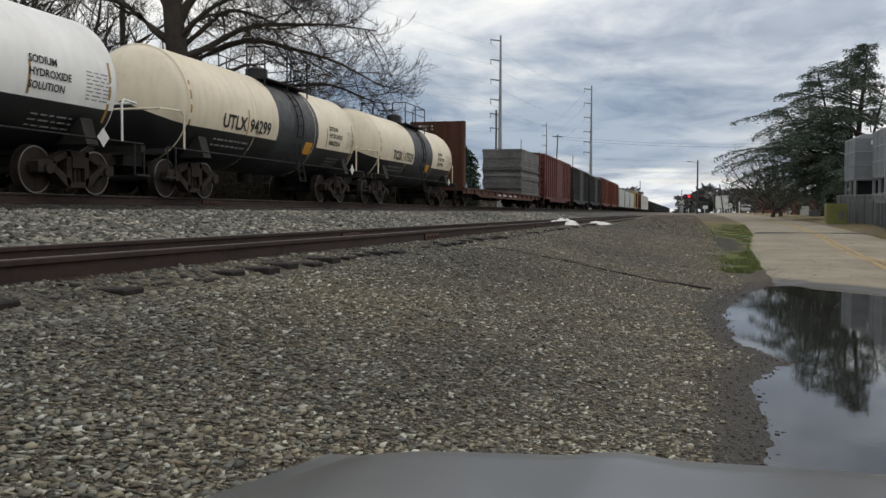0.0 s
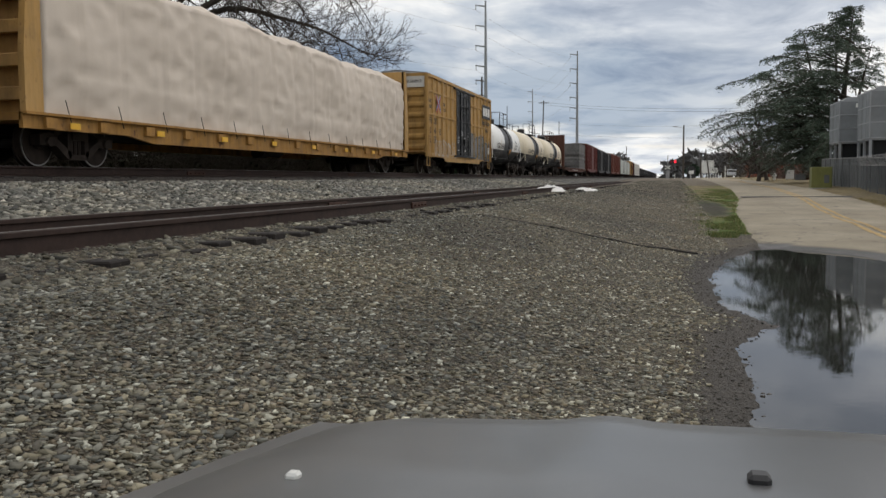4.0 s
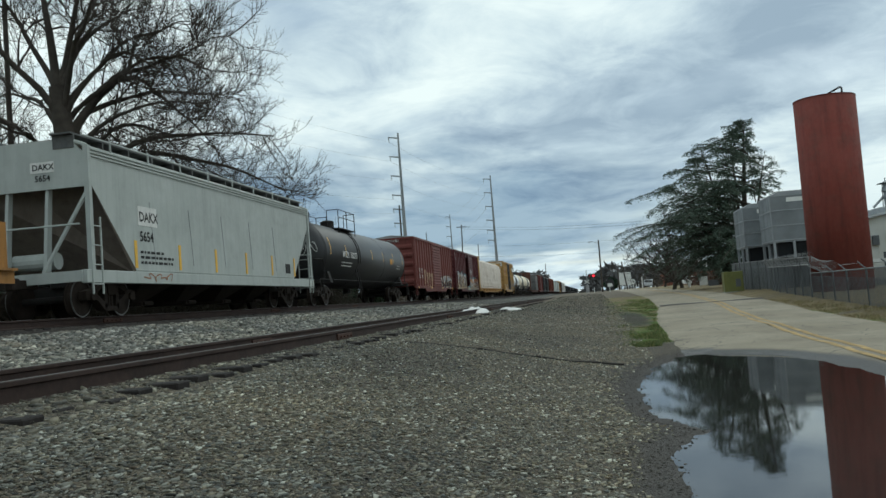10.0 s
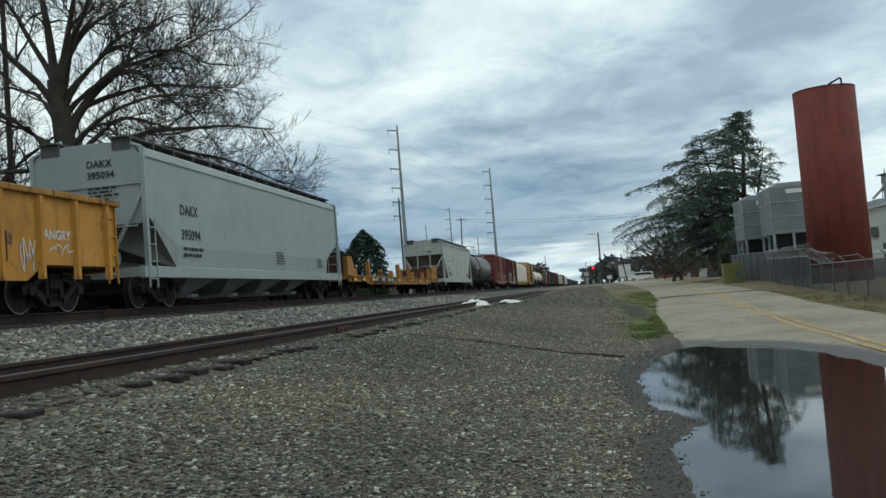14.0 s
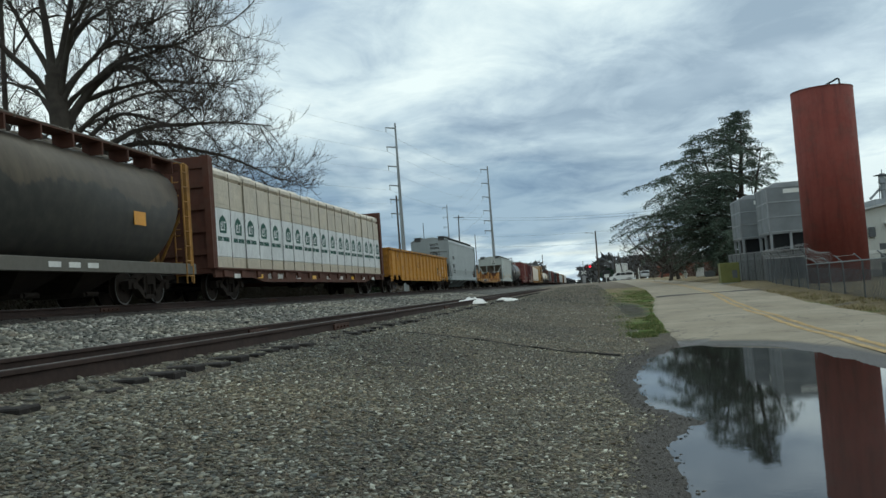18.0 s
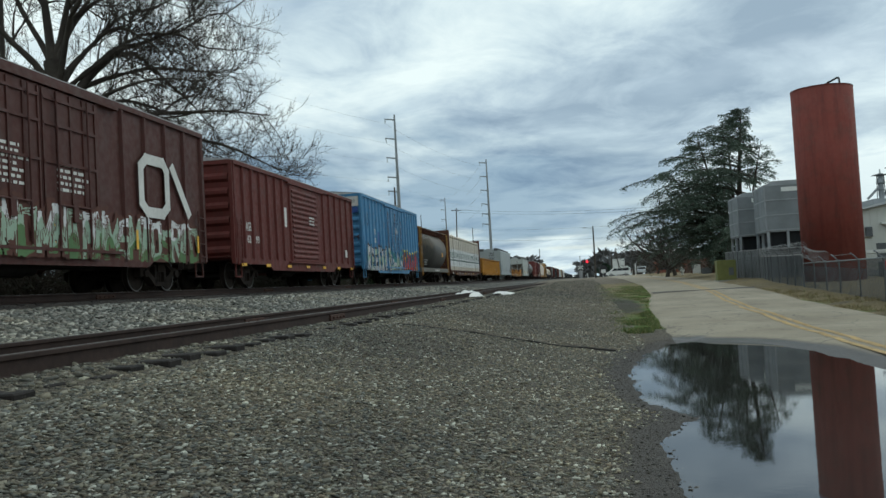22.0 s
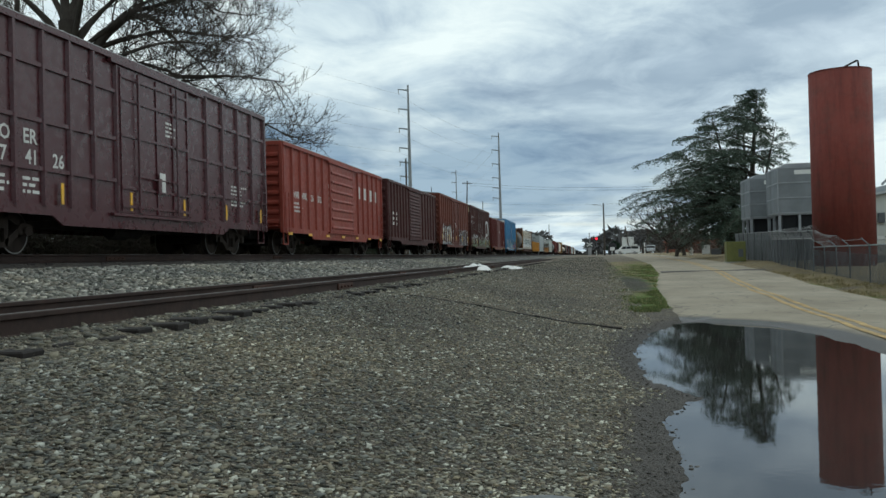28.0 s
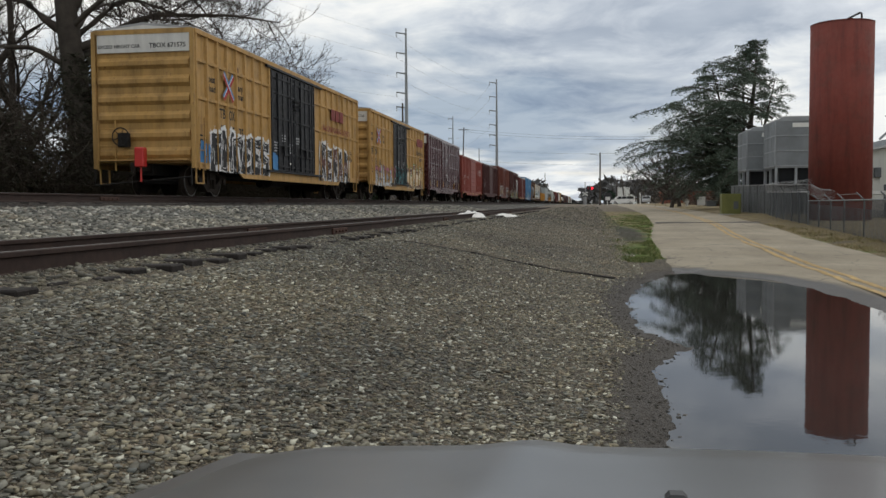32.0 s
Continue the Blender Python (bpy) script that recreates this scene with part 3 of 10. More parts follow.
def near_gravel(g, n):
    """Even over the picture: thin out with distance, from the siding's foot to the puddle."""
    y = 1.9 * (46 / 1.9) ** (g.uniform(0, 1, n) ** 1.12)
    x = g.uniform(-3.52, np.minimum(1.2, 0.75 + 0.02 * y), n)
    keep = x > -0.9 * y - 1.0
    return x[keep], y[keep]


GREYS = [(0.062, 0.064, 0.058), (0.150, 0.143, 0.112), (0.238, 0.211, 0.149), (0.113, 0.123, 0.119), (0.341, 0.308, 0.220), (0.176, 0.138, 0.094), (0.124, 0.123, 0.106), (0.310, 0.303, 0.248), (0.641, 0.638, 0.550)]
DIRTY = [(0.042, 0.042, 0.038), (0.113, 0.108, 0.088), (0.075, 0.078, 0.072), (0.188, 0.175, 0.135), (0.094, 0.085, 0.066), (0.395, 0.39, 0.33)]
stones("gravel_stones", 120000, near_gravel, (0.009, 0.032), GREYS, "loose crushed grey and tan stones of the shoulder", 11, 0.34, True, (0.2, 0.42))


def shore(g, n):
    y = 3.2 + 14.8 * g.random(n)
    x = steps(SHORE_W, y) - 0.42 + 0.6 * g.random(n) ** 1.2
    return x, y


stones("shore_pebbles", 3000, shore, (0.006, 0.0201), [(0.03, 0.028, 0.026), (0.07, 0.063, 0.055), (0.11, 0.1, 0.085), (0.05, 0.046, 0.042)], "small dark wet pebbles along the puddle's shore", 19, 0.3)
stones("far_gravel", 14000, lambda g, n: (g.uniform(-3.6, 1.5, n), 38 * (3.2 ** (g.random(n) ** 1.1))), (0.02, 0.05), DIRTY, "sparse stones far down the shoulder", 17)
BALLAST = [(0.045, 0.046, 0.043), (0.13, 0.13, 0.115), (0.24, 0.24, 0.215), (0.09, 0.092, 0.085), (0.34, 0.335, 0.3), (0.17, 0.15, 0.125), (0.56, 0.55, 0.5)]
stones("ballast_stones", 62000, lambda g, n: (g.uniform(-11.2, -6.25, n), 6 + 62 * g.uniform(0, 1, n) ** 1.5), (0.035, 0.085), BALLAST, "clean grey crushed-stone ballast beside the main line", 12, 0.15)
stones("ballast_between_rails", 26000, lambda g, n: (g.uniform(-6.4, -3.3, n), 3 + 44 * g.uniform(0, 1, n) ** 1.4), (0.018, 0.055), DIRTY, "dirty ballast in and beside the siding", 13, 0.45)


# coarser ballast texture on the main bed, one strip just proud of the ground
def build_bed():
    # tones darkened, putting the shade between loose stones into the colour
    m, nt, b, col = gravel("ballast_bed", [tuple(v * 0.55 for v in t) for t in BALLAST], 0.06)
    xs, ys = np.linspace(-15.2, -6.3, 30), grid_line([(-120, 0, 20), (0, 90, 90), (90, 600, 50), (600, 1500, 12)])
    bed = sheet("ballast_bed", xs, ys, land, m, 0.012)
    tagged(bed, "pale grey ballast bank under the main line", "ballast", kind="structure")


def build_dark_strip():
    """Dark packed ballast added level with the track's ties; widens the rail's dark band."""
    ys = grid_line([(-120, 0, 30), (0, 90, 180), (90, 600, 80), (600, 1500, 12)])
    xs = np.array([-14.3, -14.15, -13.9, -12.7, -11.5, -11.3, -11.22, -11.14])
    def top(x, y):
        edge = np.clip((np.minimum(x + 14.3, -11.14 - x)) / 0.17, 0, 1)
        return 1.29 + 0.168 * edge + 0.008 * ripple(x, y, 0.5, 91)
    m, nt, b, col = gravel("dark_ballast", [(0.018, 0.014, 0.012), (0.035, 0.026, 0.02), (0.05, 0.04, 0.032), (0.026, 0.02, 0.017)], 0.045)
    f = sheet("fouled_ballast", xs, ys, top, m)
    tagged(f, "dark ballast packed level with the main line's ties", "ballast", kind="structure")


build_bed()
build_dark_strip()


def grass(name, areas, label, greens, seed):
    """Short tufts of grass: three-cornered blades, thick in patches."""
    g = np.random.default_rng(seed)
    P = []
    for x0, x1, y0, y1, n, h in areas:
        y = y0 + (y1 - y0) * g.random(n) ** 1.3
        x = x0 + (x1 - x0) * g.random(n) if x0 > 5 else steps(ROAD_MID, y) - 2.72 - np.abs(g.normal(0, 0.32 + 0.022 * (y - 20), n))
        keep = (ripple(x, y, 2.4, 31) + 0.6 * ripple(x, y, 0.8, 32) + np.clip((y - y0) * 0.8 - 0.6, -1, 0) > -0.2 + 0.5 * g.random(n)) & (((x - 1.5) * 1.5) ** 2 + ((y - 33.5) * 0.14) ** 2 > 0.9)
        keep &= (puddle_depth(x, y) < -0.6) & ((x < steps(ROAD_MID, y) - 2.72) | (x > steps(ROAD_MID, y) + 2.25))
        P.append(np.stack([x[keep], y[keep], np.full(keep.sum(), h)], -1))
    P = np.concatenate(P)
    n = len(P)
    x, y, h = P[:, 0], P[:, 1], P[:, 2] * g.uniform(0.5, 1.3, len(P))
    z = land(x, y)
    a, w = g.uniform(0, 6.283, n), 0.011
    lean = g.normal(0, 0.45, (n, 2)) * h[:, None]
    v = np.stack([np.stack([x - w * np.cos(a), y - w * np.sin(a), z - 0.01], -1), np.stack([x + w * np.cos(a), y + w * np.sin(a), z - 0.01], -1), np.stack([x + lean[:, 0], y + lean[:, 1], z + h], -1)], 1).reshape(-1, 3)
    m, nt, b, N, Lk = base_nodes(name + "_blades")
    geo = N("ShaderNodeNewGeometry")
    Lk(tex_ramp(nt, geo.outputs["Random Per Island"], greens), b.inputs["Base Color"])
    b.inputs["Roughness"].default_value = 0.7
    return tagged(mesh_part(name, v.tolist(), np.arange(n * 3).reshape(-1, 3).tolist(), m), label, "grass", kind="stuff")


grass("verge_grass", [(0.75, 2.4, 19.8, 60, 30000, 0.05), (0.95, 1.7, 19.8, 30, 9000, 0.07)], "patchy short green grass at the road's edge",
      [(0.0, (0.045, 0.07, 0.018)), (0.5, (0.1, 0.14, 0.03)), (0.8, (0.19, 0.21, 0.055)), (1.0, (0.33, 0.27, 0.14))], 41)
grass("dry_grass", [(6.2, 8.2, 14, 60, 26000, 0.08)], "straw-coloured winter grass along the fence",
      [(0.0, (0.1, 0.09, 0.03)), (0.4, (0.24, 0.19, 0.09)), (0.8, (0.36, 0.29, 0.15)), (1.0, (0.12, 0.15, 0.04))], 42)

# ---- train: parts shared by all cars ----
# a car's own space: x across (plus is the side towards the road), y along (plus is ahead), z up from the rail
CARS = []
SHARED = {}
POSTS = {}
BLACK = paint("truck_black", (0.022, 0.02, 0.019), 0.8, 0.3, 0.25)
GRIME = plain("brown_grime", (0.026, 0.019, 0.015), 0.9, 0.4, 7)
STEEL = plain("bare_steel", (0.2, 0.195, 0.19), 0.45, 0.2, 15, metal=1.0)
WHITE_INK = plain("white_lettering", (0.62, 0.61, 0.58), 0.7, 0.12, 9, bump=0)
BLACK_INK = plain("black_lettering", (0.025, 0.025, 0.025), 0.7, 0.2, 9, bump=0)
REFLECT = plain("yellow_reflector", (0.75, 0.42, 0.03), 0.35, 0.12, 9, bump=0)
GALV = plain("galvanised_steel", (0.33, 0.33, 0.33), 0.55, 0.25, 4, metal=0.3)
INSIDE = plain("dark_boards", (0.03, 0.024, 0.02), 0.9, 0.3, 5)


def shared(key, name, make, material, parent, m=None, label=""):
    """A part whose mesh is built once and used by every car that has it."""
    if key not in SHARED:
        bm = B()
        make(bm)
        me = bpy.data.meshes.new(key)
        bm.normal_update()
        bm.to_mesh(me)
        bm.free()
        me.materials.append(material)
        SHARED[key] = me
    ob = new(name, SHARED[key])
    ob.parent = parent
    ob.matrix_basis = m or Matrix()
    return tagged(ob, label)


def make_wheel(bm):
    rod(bm, (-0.065, 0, 0), (0.065, 0, 0), 0.455, seg=28)
    rod(bm, (-0.09, 0, 0), (-0.06, 0, 0), 0.485, seg=28)
    rod(bm, (0.06, 0, 0), (0.08, 0, 0), 0.40, 0.40, seg=28)
    rod(bm, (0.06, 0, 0), (0.14, 0, 0), 0.13, seg=14)


def make_rim(bm):
    """The bright worn ring on a wheel's outer face."""
    n = 28
    a = [bm.verts.new((0.085, 0.455 * math.cos(i * 2 * math.pi / n), 0.455 * math.sin(i * 2 * math.pi / n))) for i in range(n)]
    b = [bm.verts.new((0.085, 0.425 * math.cos(i * 2 * math.pi / n), 0.425 * math.sin(i * 2 * math.pi / n))) for i in range(n)]
    c = [bm.verts.new((0.066, v.co.y, v.co.z)) for v in a]
    for i in range(n):
        j = (i + 1) % n
        bm.faces.new((a[i], a[j], b[j], b[i]))
        bm.faces.new((c[i], c[j], a[j], a[i]))


def make_side_frame(bm):
    w = 0.11
    for s in (-1, 1):
        prism(bm, [(s * 1.14, 0.40), (s * 1.14, 0.60), (s * 0.86, 0.66), (s * 0.62, 0.60), (s * 0.66, 0.40)], 0, -w, w)
        prism(bm, [(s * 0.72, 0.56), (s * 0.72, 0.68), (s * 0.30, 0.84), (s * 0.18, 0.84), (s * 0.30, 0.72)], 0, -w, w)
        prism(bm, [(s * 0.70, 0.42), (s * 0.62, 0.52), (s * 0.22, 0.28), (s * 0.24, 0.15), (s * 0.34, 0.15)], 0, -w, w)
        box(bm, -w, w, s * 0.20, s * 0.33, 0.22, 0.78)
        rod(bm, (w, s * 0.89, 0.47), (w + 0.06, s * 0.89, 0.47), 0.10, seg=10)
    box(bm, -w, w, -0.33, 0.33, 0.74, 0.86)
    box(bm, -w, w, -0.30, 0.30, 0.13, 0.24)
    for y in (-0.13, 0, 0.13):
        rod(bm, (0, y, 0.24), (0, y, 0.55), 0.055, seg=8)
    box(bm, -0.05, w + 0.03, -0.2, 0.2, 0.52, 0.74)


def truck(c, y):
    t = shared("bolster", "truck", lambda bm: (box(bm, -1.0, 1.0, -0.2, 0.2, 0.5, 0.82), box(bm, -0.35, 0.35, -0.3, 0.3, 0.78, 0.92)), BLACK, c, pose(0, y, 0), "dark cast-steel truck with four wheels")
    for s in (-1, 1):
        turn = 0 if s > 0 else 180
        shared("side_frame", "side_frame", make_side_frame, GRIME, t, pose(s * 1.0, 0, 0, 0, 0, turn))
        for q in (-1, 1):
            shared("wheel", "wheel", make_wheel, GRIME, t, pose(s * 0.76, q * 0.89, 0.455, 0, 0, turn))
            shared("rim", "wheel_rim", make_rim, STEEL, t, pose(s * 0.76, q * 0.89, 0.455, 0, 0, turn), "bright worn wheel rim")
    for q in (-1, 1):
        shared("axle", "axle", lambda bm: rod(bm, (-1.0, 0, 0), (1.0, 0, 0), 0.085, seg=10), BLACK, t, pose(0, q * 0.89, 0.455))


def make_coupler(bm):
    box(bm, -0.12, 0.12, -0.75, -0.05, 0.72, 0.92)
    box(bm, -0.17, 0.12, -0.05, 0.2, 0.68, 0.96, 0.03)
    prism(bm, [(0.02, 0.1), (0.16, 0.02), (0.2, 0.2), (0.1, 0.32), (0.0, 0.28)], 2, 0.69, 0.95)
    rod(bm, (0.25, -0.3, 0.78), (0.32, 0.05, 0.45), 0.025, seg=6)
    rod(bm, (0.32, 0.05, 0.45), (0.2, 0.3, 0.42), 0.025, seg=6)


def running_gear(c, half, base=None, sill=True, inset=2.05):
    base = half - inset if base is None else base
    truck(c, base), truck(c, -base)
    shared("coupler", "coupler", make_coupler, GRIME, c, pose(0, half + 0.35, 0))
    shared("coupler", "coupler", make_coupler, GRIME, c, pose(0, -half - 0.35, 0, 0, 0, 180))
    if sill:
        bm = B()
        box(bm, -0.17, 0.17, -half + 0.1, half - 0.1, 0.62, 1.0)
        for y in np.arange(-half + 3.6, half - 3.4, 1.9):
            box(bm, -1.35, 1.35, y - 0.06, y + 0.06, 0.72, 0.96)
        part("underframe", bm, BLACK, c, "black centre sill and cross bearers")
        bm = B()
        rod(bm, (0.55, -0.7, 0.62), (0.55, 0.7, 0.62), 0.2, seg=14)
        part("air_reservoir", bm, BLACK, c)
        part("brake_cylinder", rod(B(), (-0.5, 1.2, 0.6), (-0.5, 1.9, 0.6), 0.16, seg=12), BLACK, c)


def begin_car(name, lo, hi, label, category):
    c = tagged(new(name), label, category, "cars of the freight train")
    CARS.append((c, (lo + hi) / 2))
    return c, (hi - lo) / 2


# ---- lettering and paint marks ----
def word(c, text, y, z, size, ink=None, face="side", x=1.537, name="lettering", wide=1.0):
    """Letters on the side towards the road, or on the rear end; y (or x) and z are the lower left corner."""
    key = "word " + text
    if key not in SHARED:
        cu = bpy.data.curves.new("text", "FONT")
        cu.body, cu.size, cu.resolution_u, cu.offset = text, 1.0, 2, 0.02
        tmp = bpy.data.objects.new("text", cu)
        SHARED[key] = bpy.data.meshes.new_from_object(tmp)
        bpy.data.objects.remove(tmp)
        bpy.data.curves.remove(cu)
    me = SHARED[key].copy()
    me.materials.clear()
    me.materials.append(ink or WHITE_INK)
    ob = new(name, me)
    ob.parent = c
    if face == "side":
        if c.name in POSTS:
            # letters stand in the middle of the panel between two posts
            wd = max(v.co.x for v in me.vertices) * size * wide
            for p, q in zip(POSTS[c.name], POSTS[c.name][1:]):
                if p <= y + wd / 2 < q and wd < (q - p) * 1.25:
                    fit = min(1.0, (q - p - 0.28) / wd)
                    wide, wd = wide * fit, wd * fit
                    y = q - 0.1 - wd if p == POSTS[c.name][0] else (p + 0.2 + q - 0.06) / 2 - wd / 2
        m = Matrix(((0, 0, 1, x), (1, 0, 0, y), (0, 1, 0, z), (0, 0, 0, 1)))
    else:
        m = Matrix(((1, 0, 0, y), (0, 0, -1, x), (0, 1, 0, z), (0, 0, 0, 1)))
    ob.matrix_basis = m @ Matrix.Diagonal((size * wide, size, size, 1))
    return ob


def flat(c, name, y0, y1, z0, z1, material, x=1.537, face="side", label="", thick=0.004):
    bm = B()
    if face == "side":
        box(bm, x - 0.01, x + thick, y0, y1, z0, z1)
    else:
        box(bm, y0, y1, x - thick, x + 0.01, z0, z1)
    return part(name, bm, material, c, label)


def fine_print(c, y, z, w, h, rows, seed, ink=None, x=1.538, face="side"):
    """Lines too small to read: short bars."""
    g = random.Random(seed)
    bm = B()
    step = h / rows
    for r in range(rows):
        p = 0.0
        end = w * g.uniform(0.6, 1.0)
        while p < end:
            k = g.uniform(0.08, 0.28)
            a, b, lo, hi = p, min(p + k, end), z + h - (r + 0.85) * step, z + h - (r + 0.35) * step
            q = [(x, y + a, lo), (x, y + b, lo), (x, y + b, hi), (x, y + a, hi)] if face == "side" else [(y + a, x, lo), (y + b, x, lo), (y + b, x, hi), (y + a, x, hi)]
            bm.faces.new([bm.verts.new(v) for v in q])
            p += k + 0.06
    return part("fine_print", bm, ink or WHITE_INK, c, "rows of small stencilled print")


INKS = {}


def ink(name, rgb):
    if name not in INKS:
        INKS[name] = plain("spray_" + name, rgb, 0.65, 0.18, 3.0, bump=0.05)
    return INKS[name]


# skeletons of spray-painted letters on a unit square: lists of strokes
SHAPES = [[(0.1, 0, 0.15, 1), (0.15, 1, 0.85, 0.05), (0.85, 0, 0.85, 1)], [(0.1, 0, 0.45, 1), (0.45, 1, 0.9, 0), (0.25, 0.35, 0.75, 0.35)],
          [(0.15, 0, 0.15, 1), (0.15, 0.95, 0.85, 0.9), (0.85, 0.9, 0.75, 0.5), (0.75, 0.5, 0.15, 0.5), (0.4, 0.5, 0.9, 0)],
          [(0.15, 0, 0.15, 1), (0.15, 0.05, 0.85, 0.05), (0.15, 0.5, 0.7, 0.5), (0.15, 0.95, 0.9, 0.95)],
          [(0.85, 0.9, 0.2, 0.95), (0.2, 0.95, 0.15, 0.55), (0.15, 0.55, 0.8, 0.45), (0.8, 0.45, 0.75, 0.05), (0.75, 0.05, 0.1, 0.1)],
          [(0.2, 0.1, 0.15, 0.9), (0.15, 0.9, 0.8, 0.95), (0.8, 0.95, 0.85, 0.1), (0.85, 0.1, 0.2, 0.05)], [(0.1, 0.95, 0.9, 0.95), (0.5, 0.95, 0.45, 0)],
          [(0.1, 0, 0.1, 1), (0.1, 1, 0.5, 0.3), (0.5, 0.3, 0.9, 1), (0.9, 1, 0.9, 0)]]


def graffiti(c, y0, y1, z0, z1, seed, fills, line, cloud=None, letters=5, thick=0.1, post_x=None, label="dense spray-painted graffiti", edge=0.034, shadow=True, fade=0.6):
    """Spray paint lying on panels and posts: leaning, overlapping bar letters with outlines, a drop shadow and a cloud behind,
    in columns of thin patches that follow the steel."""
    g = np.random.default_rng(seed)
    w, h = y1 - y0, z1 - z0
    step = 0.023
    yy, zz = np.arange(y0 - 0.15, y1 + 0.15, step), np.arange(z0 - 0.04, z1 + 0.16, step)
    Y, Z = np.meshgrid(yy, zz, indexing="ij")
    Yw, Zw = Y + 0.05 * ripple(Y, Z, 1.5, seed + 7), Z + 0.05 * ripple(Y, Z, 1.2, seed + 9)
    lw = w / letters
    fields, cast = [], np.full(Y.shape, 9.0)
    for k in range(letters):
        a, lean = y0 + (k + 0.06) * lw, g.uniform(-0.32, 0.32)
        lo, hi = z0 + g.uniform(0.0, 0.12) * h, z1 - g.uniform(0.02, 0.24) * h
        strokes = SHAPES[g.integers(len(SHAPES))] + SHAPES[g.integers(len(SHAPES))][:1]
        def field(u, v):
            d = np.full(u.shape, 9.0)
            for j, (u0, v0, u1, v1) in enumerate(strokes):
                p0 = np.array((a + (u0 * 1.05 - 0.05 + lean * (v0 - 0.5) * 0.7) * lw, lo + v0 * (hi - lo)))
                p1 = np.array((a + (u1 * 1.05 - 0.05 + lean * (v1 - 0.5) * 0.7) * lw, lo + v1 * (hi - lo)))
                e = p1 - p0
                L = np.hypot(*e) + 1e-6
                al = ((u - p0[0]) * e[0] + (v - p0[1]) * e[1]) / L
                ac = np.abs((u - p0[0]) * e[1] - (v - p0[1]) * e[0]) / L
                wide = thick * lw * (0.75 + 0.65 * np.clip(al / L, 0, 1) * (1 if j % 2 else -1) + (0.0 if j % 2 else 0.65))
                d = np.minimum(d, np.maximum(ac - wide, np.maximum(-al, al - L) - thick * lw * 0.55))
            return d
        fields.append(field(Yw, Zw))
        if shadow:
            cast = np.minimum(cast, field(Yw - 0.07, Zw + 0.07))
    best = np.minimum.reduce(fields)
    mats = list(fills) + [line] + ([cloud] if cloud else [])
    n_f = len(fills)
    pick = np.full(Y.shape, -1)
    if cloud:
        pick = np.where(best < 0.1 + 0.07 * ripple(Y, Z, 0.8, seed) + 0.03 * ripple(Y, Z, 0.2, seed + 3), n_f + 1, pick)
    pick = np.where(cast < edge * 0.5, n_f, pick)
    band = (Z - z0) / h + 0.16 * ripple(Y, Z, 0.9, seed + 1)
    for k, d in enumerate(fields):
        fill = np.clip((band * n_f + 0.8 * math.sin(k * 2.3)).astype(int), 0, n_f - 1)
        pick = np.where(d < edge, n_f, pick)
        pick = np.where(d < 0.0, fill, pick)
        # a second thin line inside the bars, broken
        inner = (np.abs(d + thick * lw * 0.62) < 0.013) & (ripple(Y, Z, 0.7, seed + k) > 0.1)
        pick = np.where(inner, n_f, pick)
    # worn and overspray gaps
    pick = np.where(ripple(Y, Z, 0.2, seed + 5) * ripple(Y, Z, 0.6, seed + 6) > fade, -1, pick)
    pick = np.where((Z < z0 + 0.02 + 0.02 * ripple(Y, Z, 0.4, seed + 8)), -1, pick)
    verts, faces, ids = [], [], []
    for i, y in enumerate(yy):
        x = 1.5395 if post_x is None else post_x(y + step / 2)
        run, j = pick[i], 0
        while j < len(zz):
            k = j
            while k + 1 < len(zz) and run[k + 1] == run[j]:
                k += 1
            if run[j] >= 0:
                n = len(verts)
                verts += [(x, y, zz[j]), (x, y + step, zz[j]), (x, y + step, zz[k] + step), (x, y, zz[k] + step)]
                faces.append((n, n + 1, n + 2, n + 3))
                ids.append(int(run[j]))
            j = k + 1
    if not faces:
        return None
    ob = mesh_part("graffiti", verts, faces, mats, c, label)
    ob.data.polygons.foreach_set("material_index", ids)
    return ob


def tag_scrawl(c, y, z, w, h, seed, material, x=1.54):
    """A thin scribbled tag: one looping spray line."""
    g = random.Random(seed)
    bm = B()
    pts, n = [], 26
    ph = g.uniform(0, 6)
    for i in range(n):
        t = i / (n - 1)
        pts.append((y + w * (t + 0.07 * math.sin(t * 31 + ph)), z + h * (0.5 + 0.48 * math.sin(t * 23 + ph * 2) * math.cos(t * 5 + ph))))
    for (a, b), (p, q) in zip(pts, pts[1:]):
        d = Vector((p - a, q - b))
        o = Vector((-d.y, d.x)).normalized() * 0.014 if d.length else Vector((0.014, 0))
        bm.faces.new([bm.verts.new((x, *v)) for v in ((a + o.x, b + o.y), (a - o.x, b - o.y), (p - o.x, q - o.y), (p + o.x, q + o.y))])
    return part("graffiti", bm, material, c, "thin scrawled spray tag")


# ---- boxcars ----
def ladder(c, x, y, z0, z1, w, material, axis="side", rungs=None):
    bm = B()
    n = rungs or max(2, int((z1 - z0) / 0.38))
    if axis == "side":
        for s in (-w / 2, w / 2):
            box(bm, x, x + 0.035, y + s - 0.018, y + s + 0.018, z0, z1)
        for k in range(n):
            z = z0 + (k + 0.5) * (z1 - z0) / n
            rod(bm, (x + 0.03, y - w / 2, z), (x + 0.03, y + w / 2, z), 0.016, seg=6)
    else:
        for s in (-w / 2, w / 2):
            box(bm, x + s - 0.018, x + s + 0.018, y - 0.018, y + 0.018, z0, z1)
        for k in range(n):
            z = z0 + (k + 0.5) * (z1 - z0) / n
            rod(bm, (x - w / 2, y, z), (x + w / 2, y, z), 0.016, seg=6)
    return part("ladder", bm, material, c)


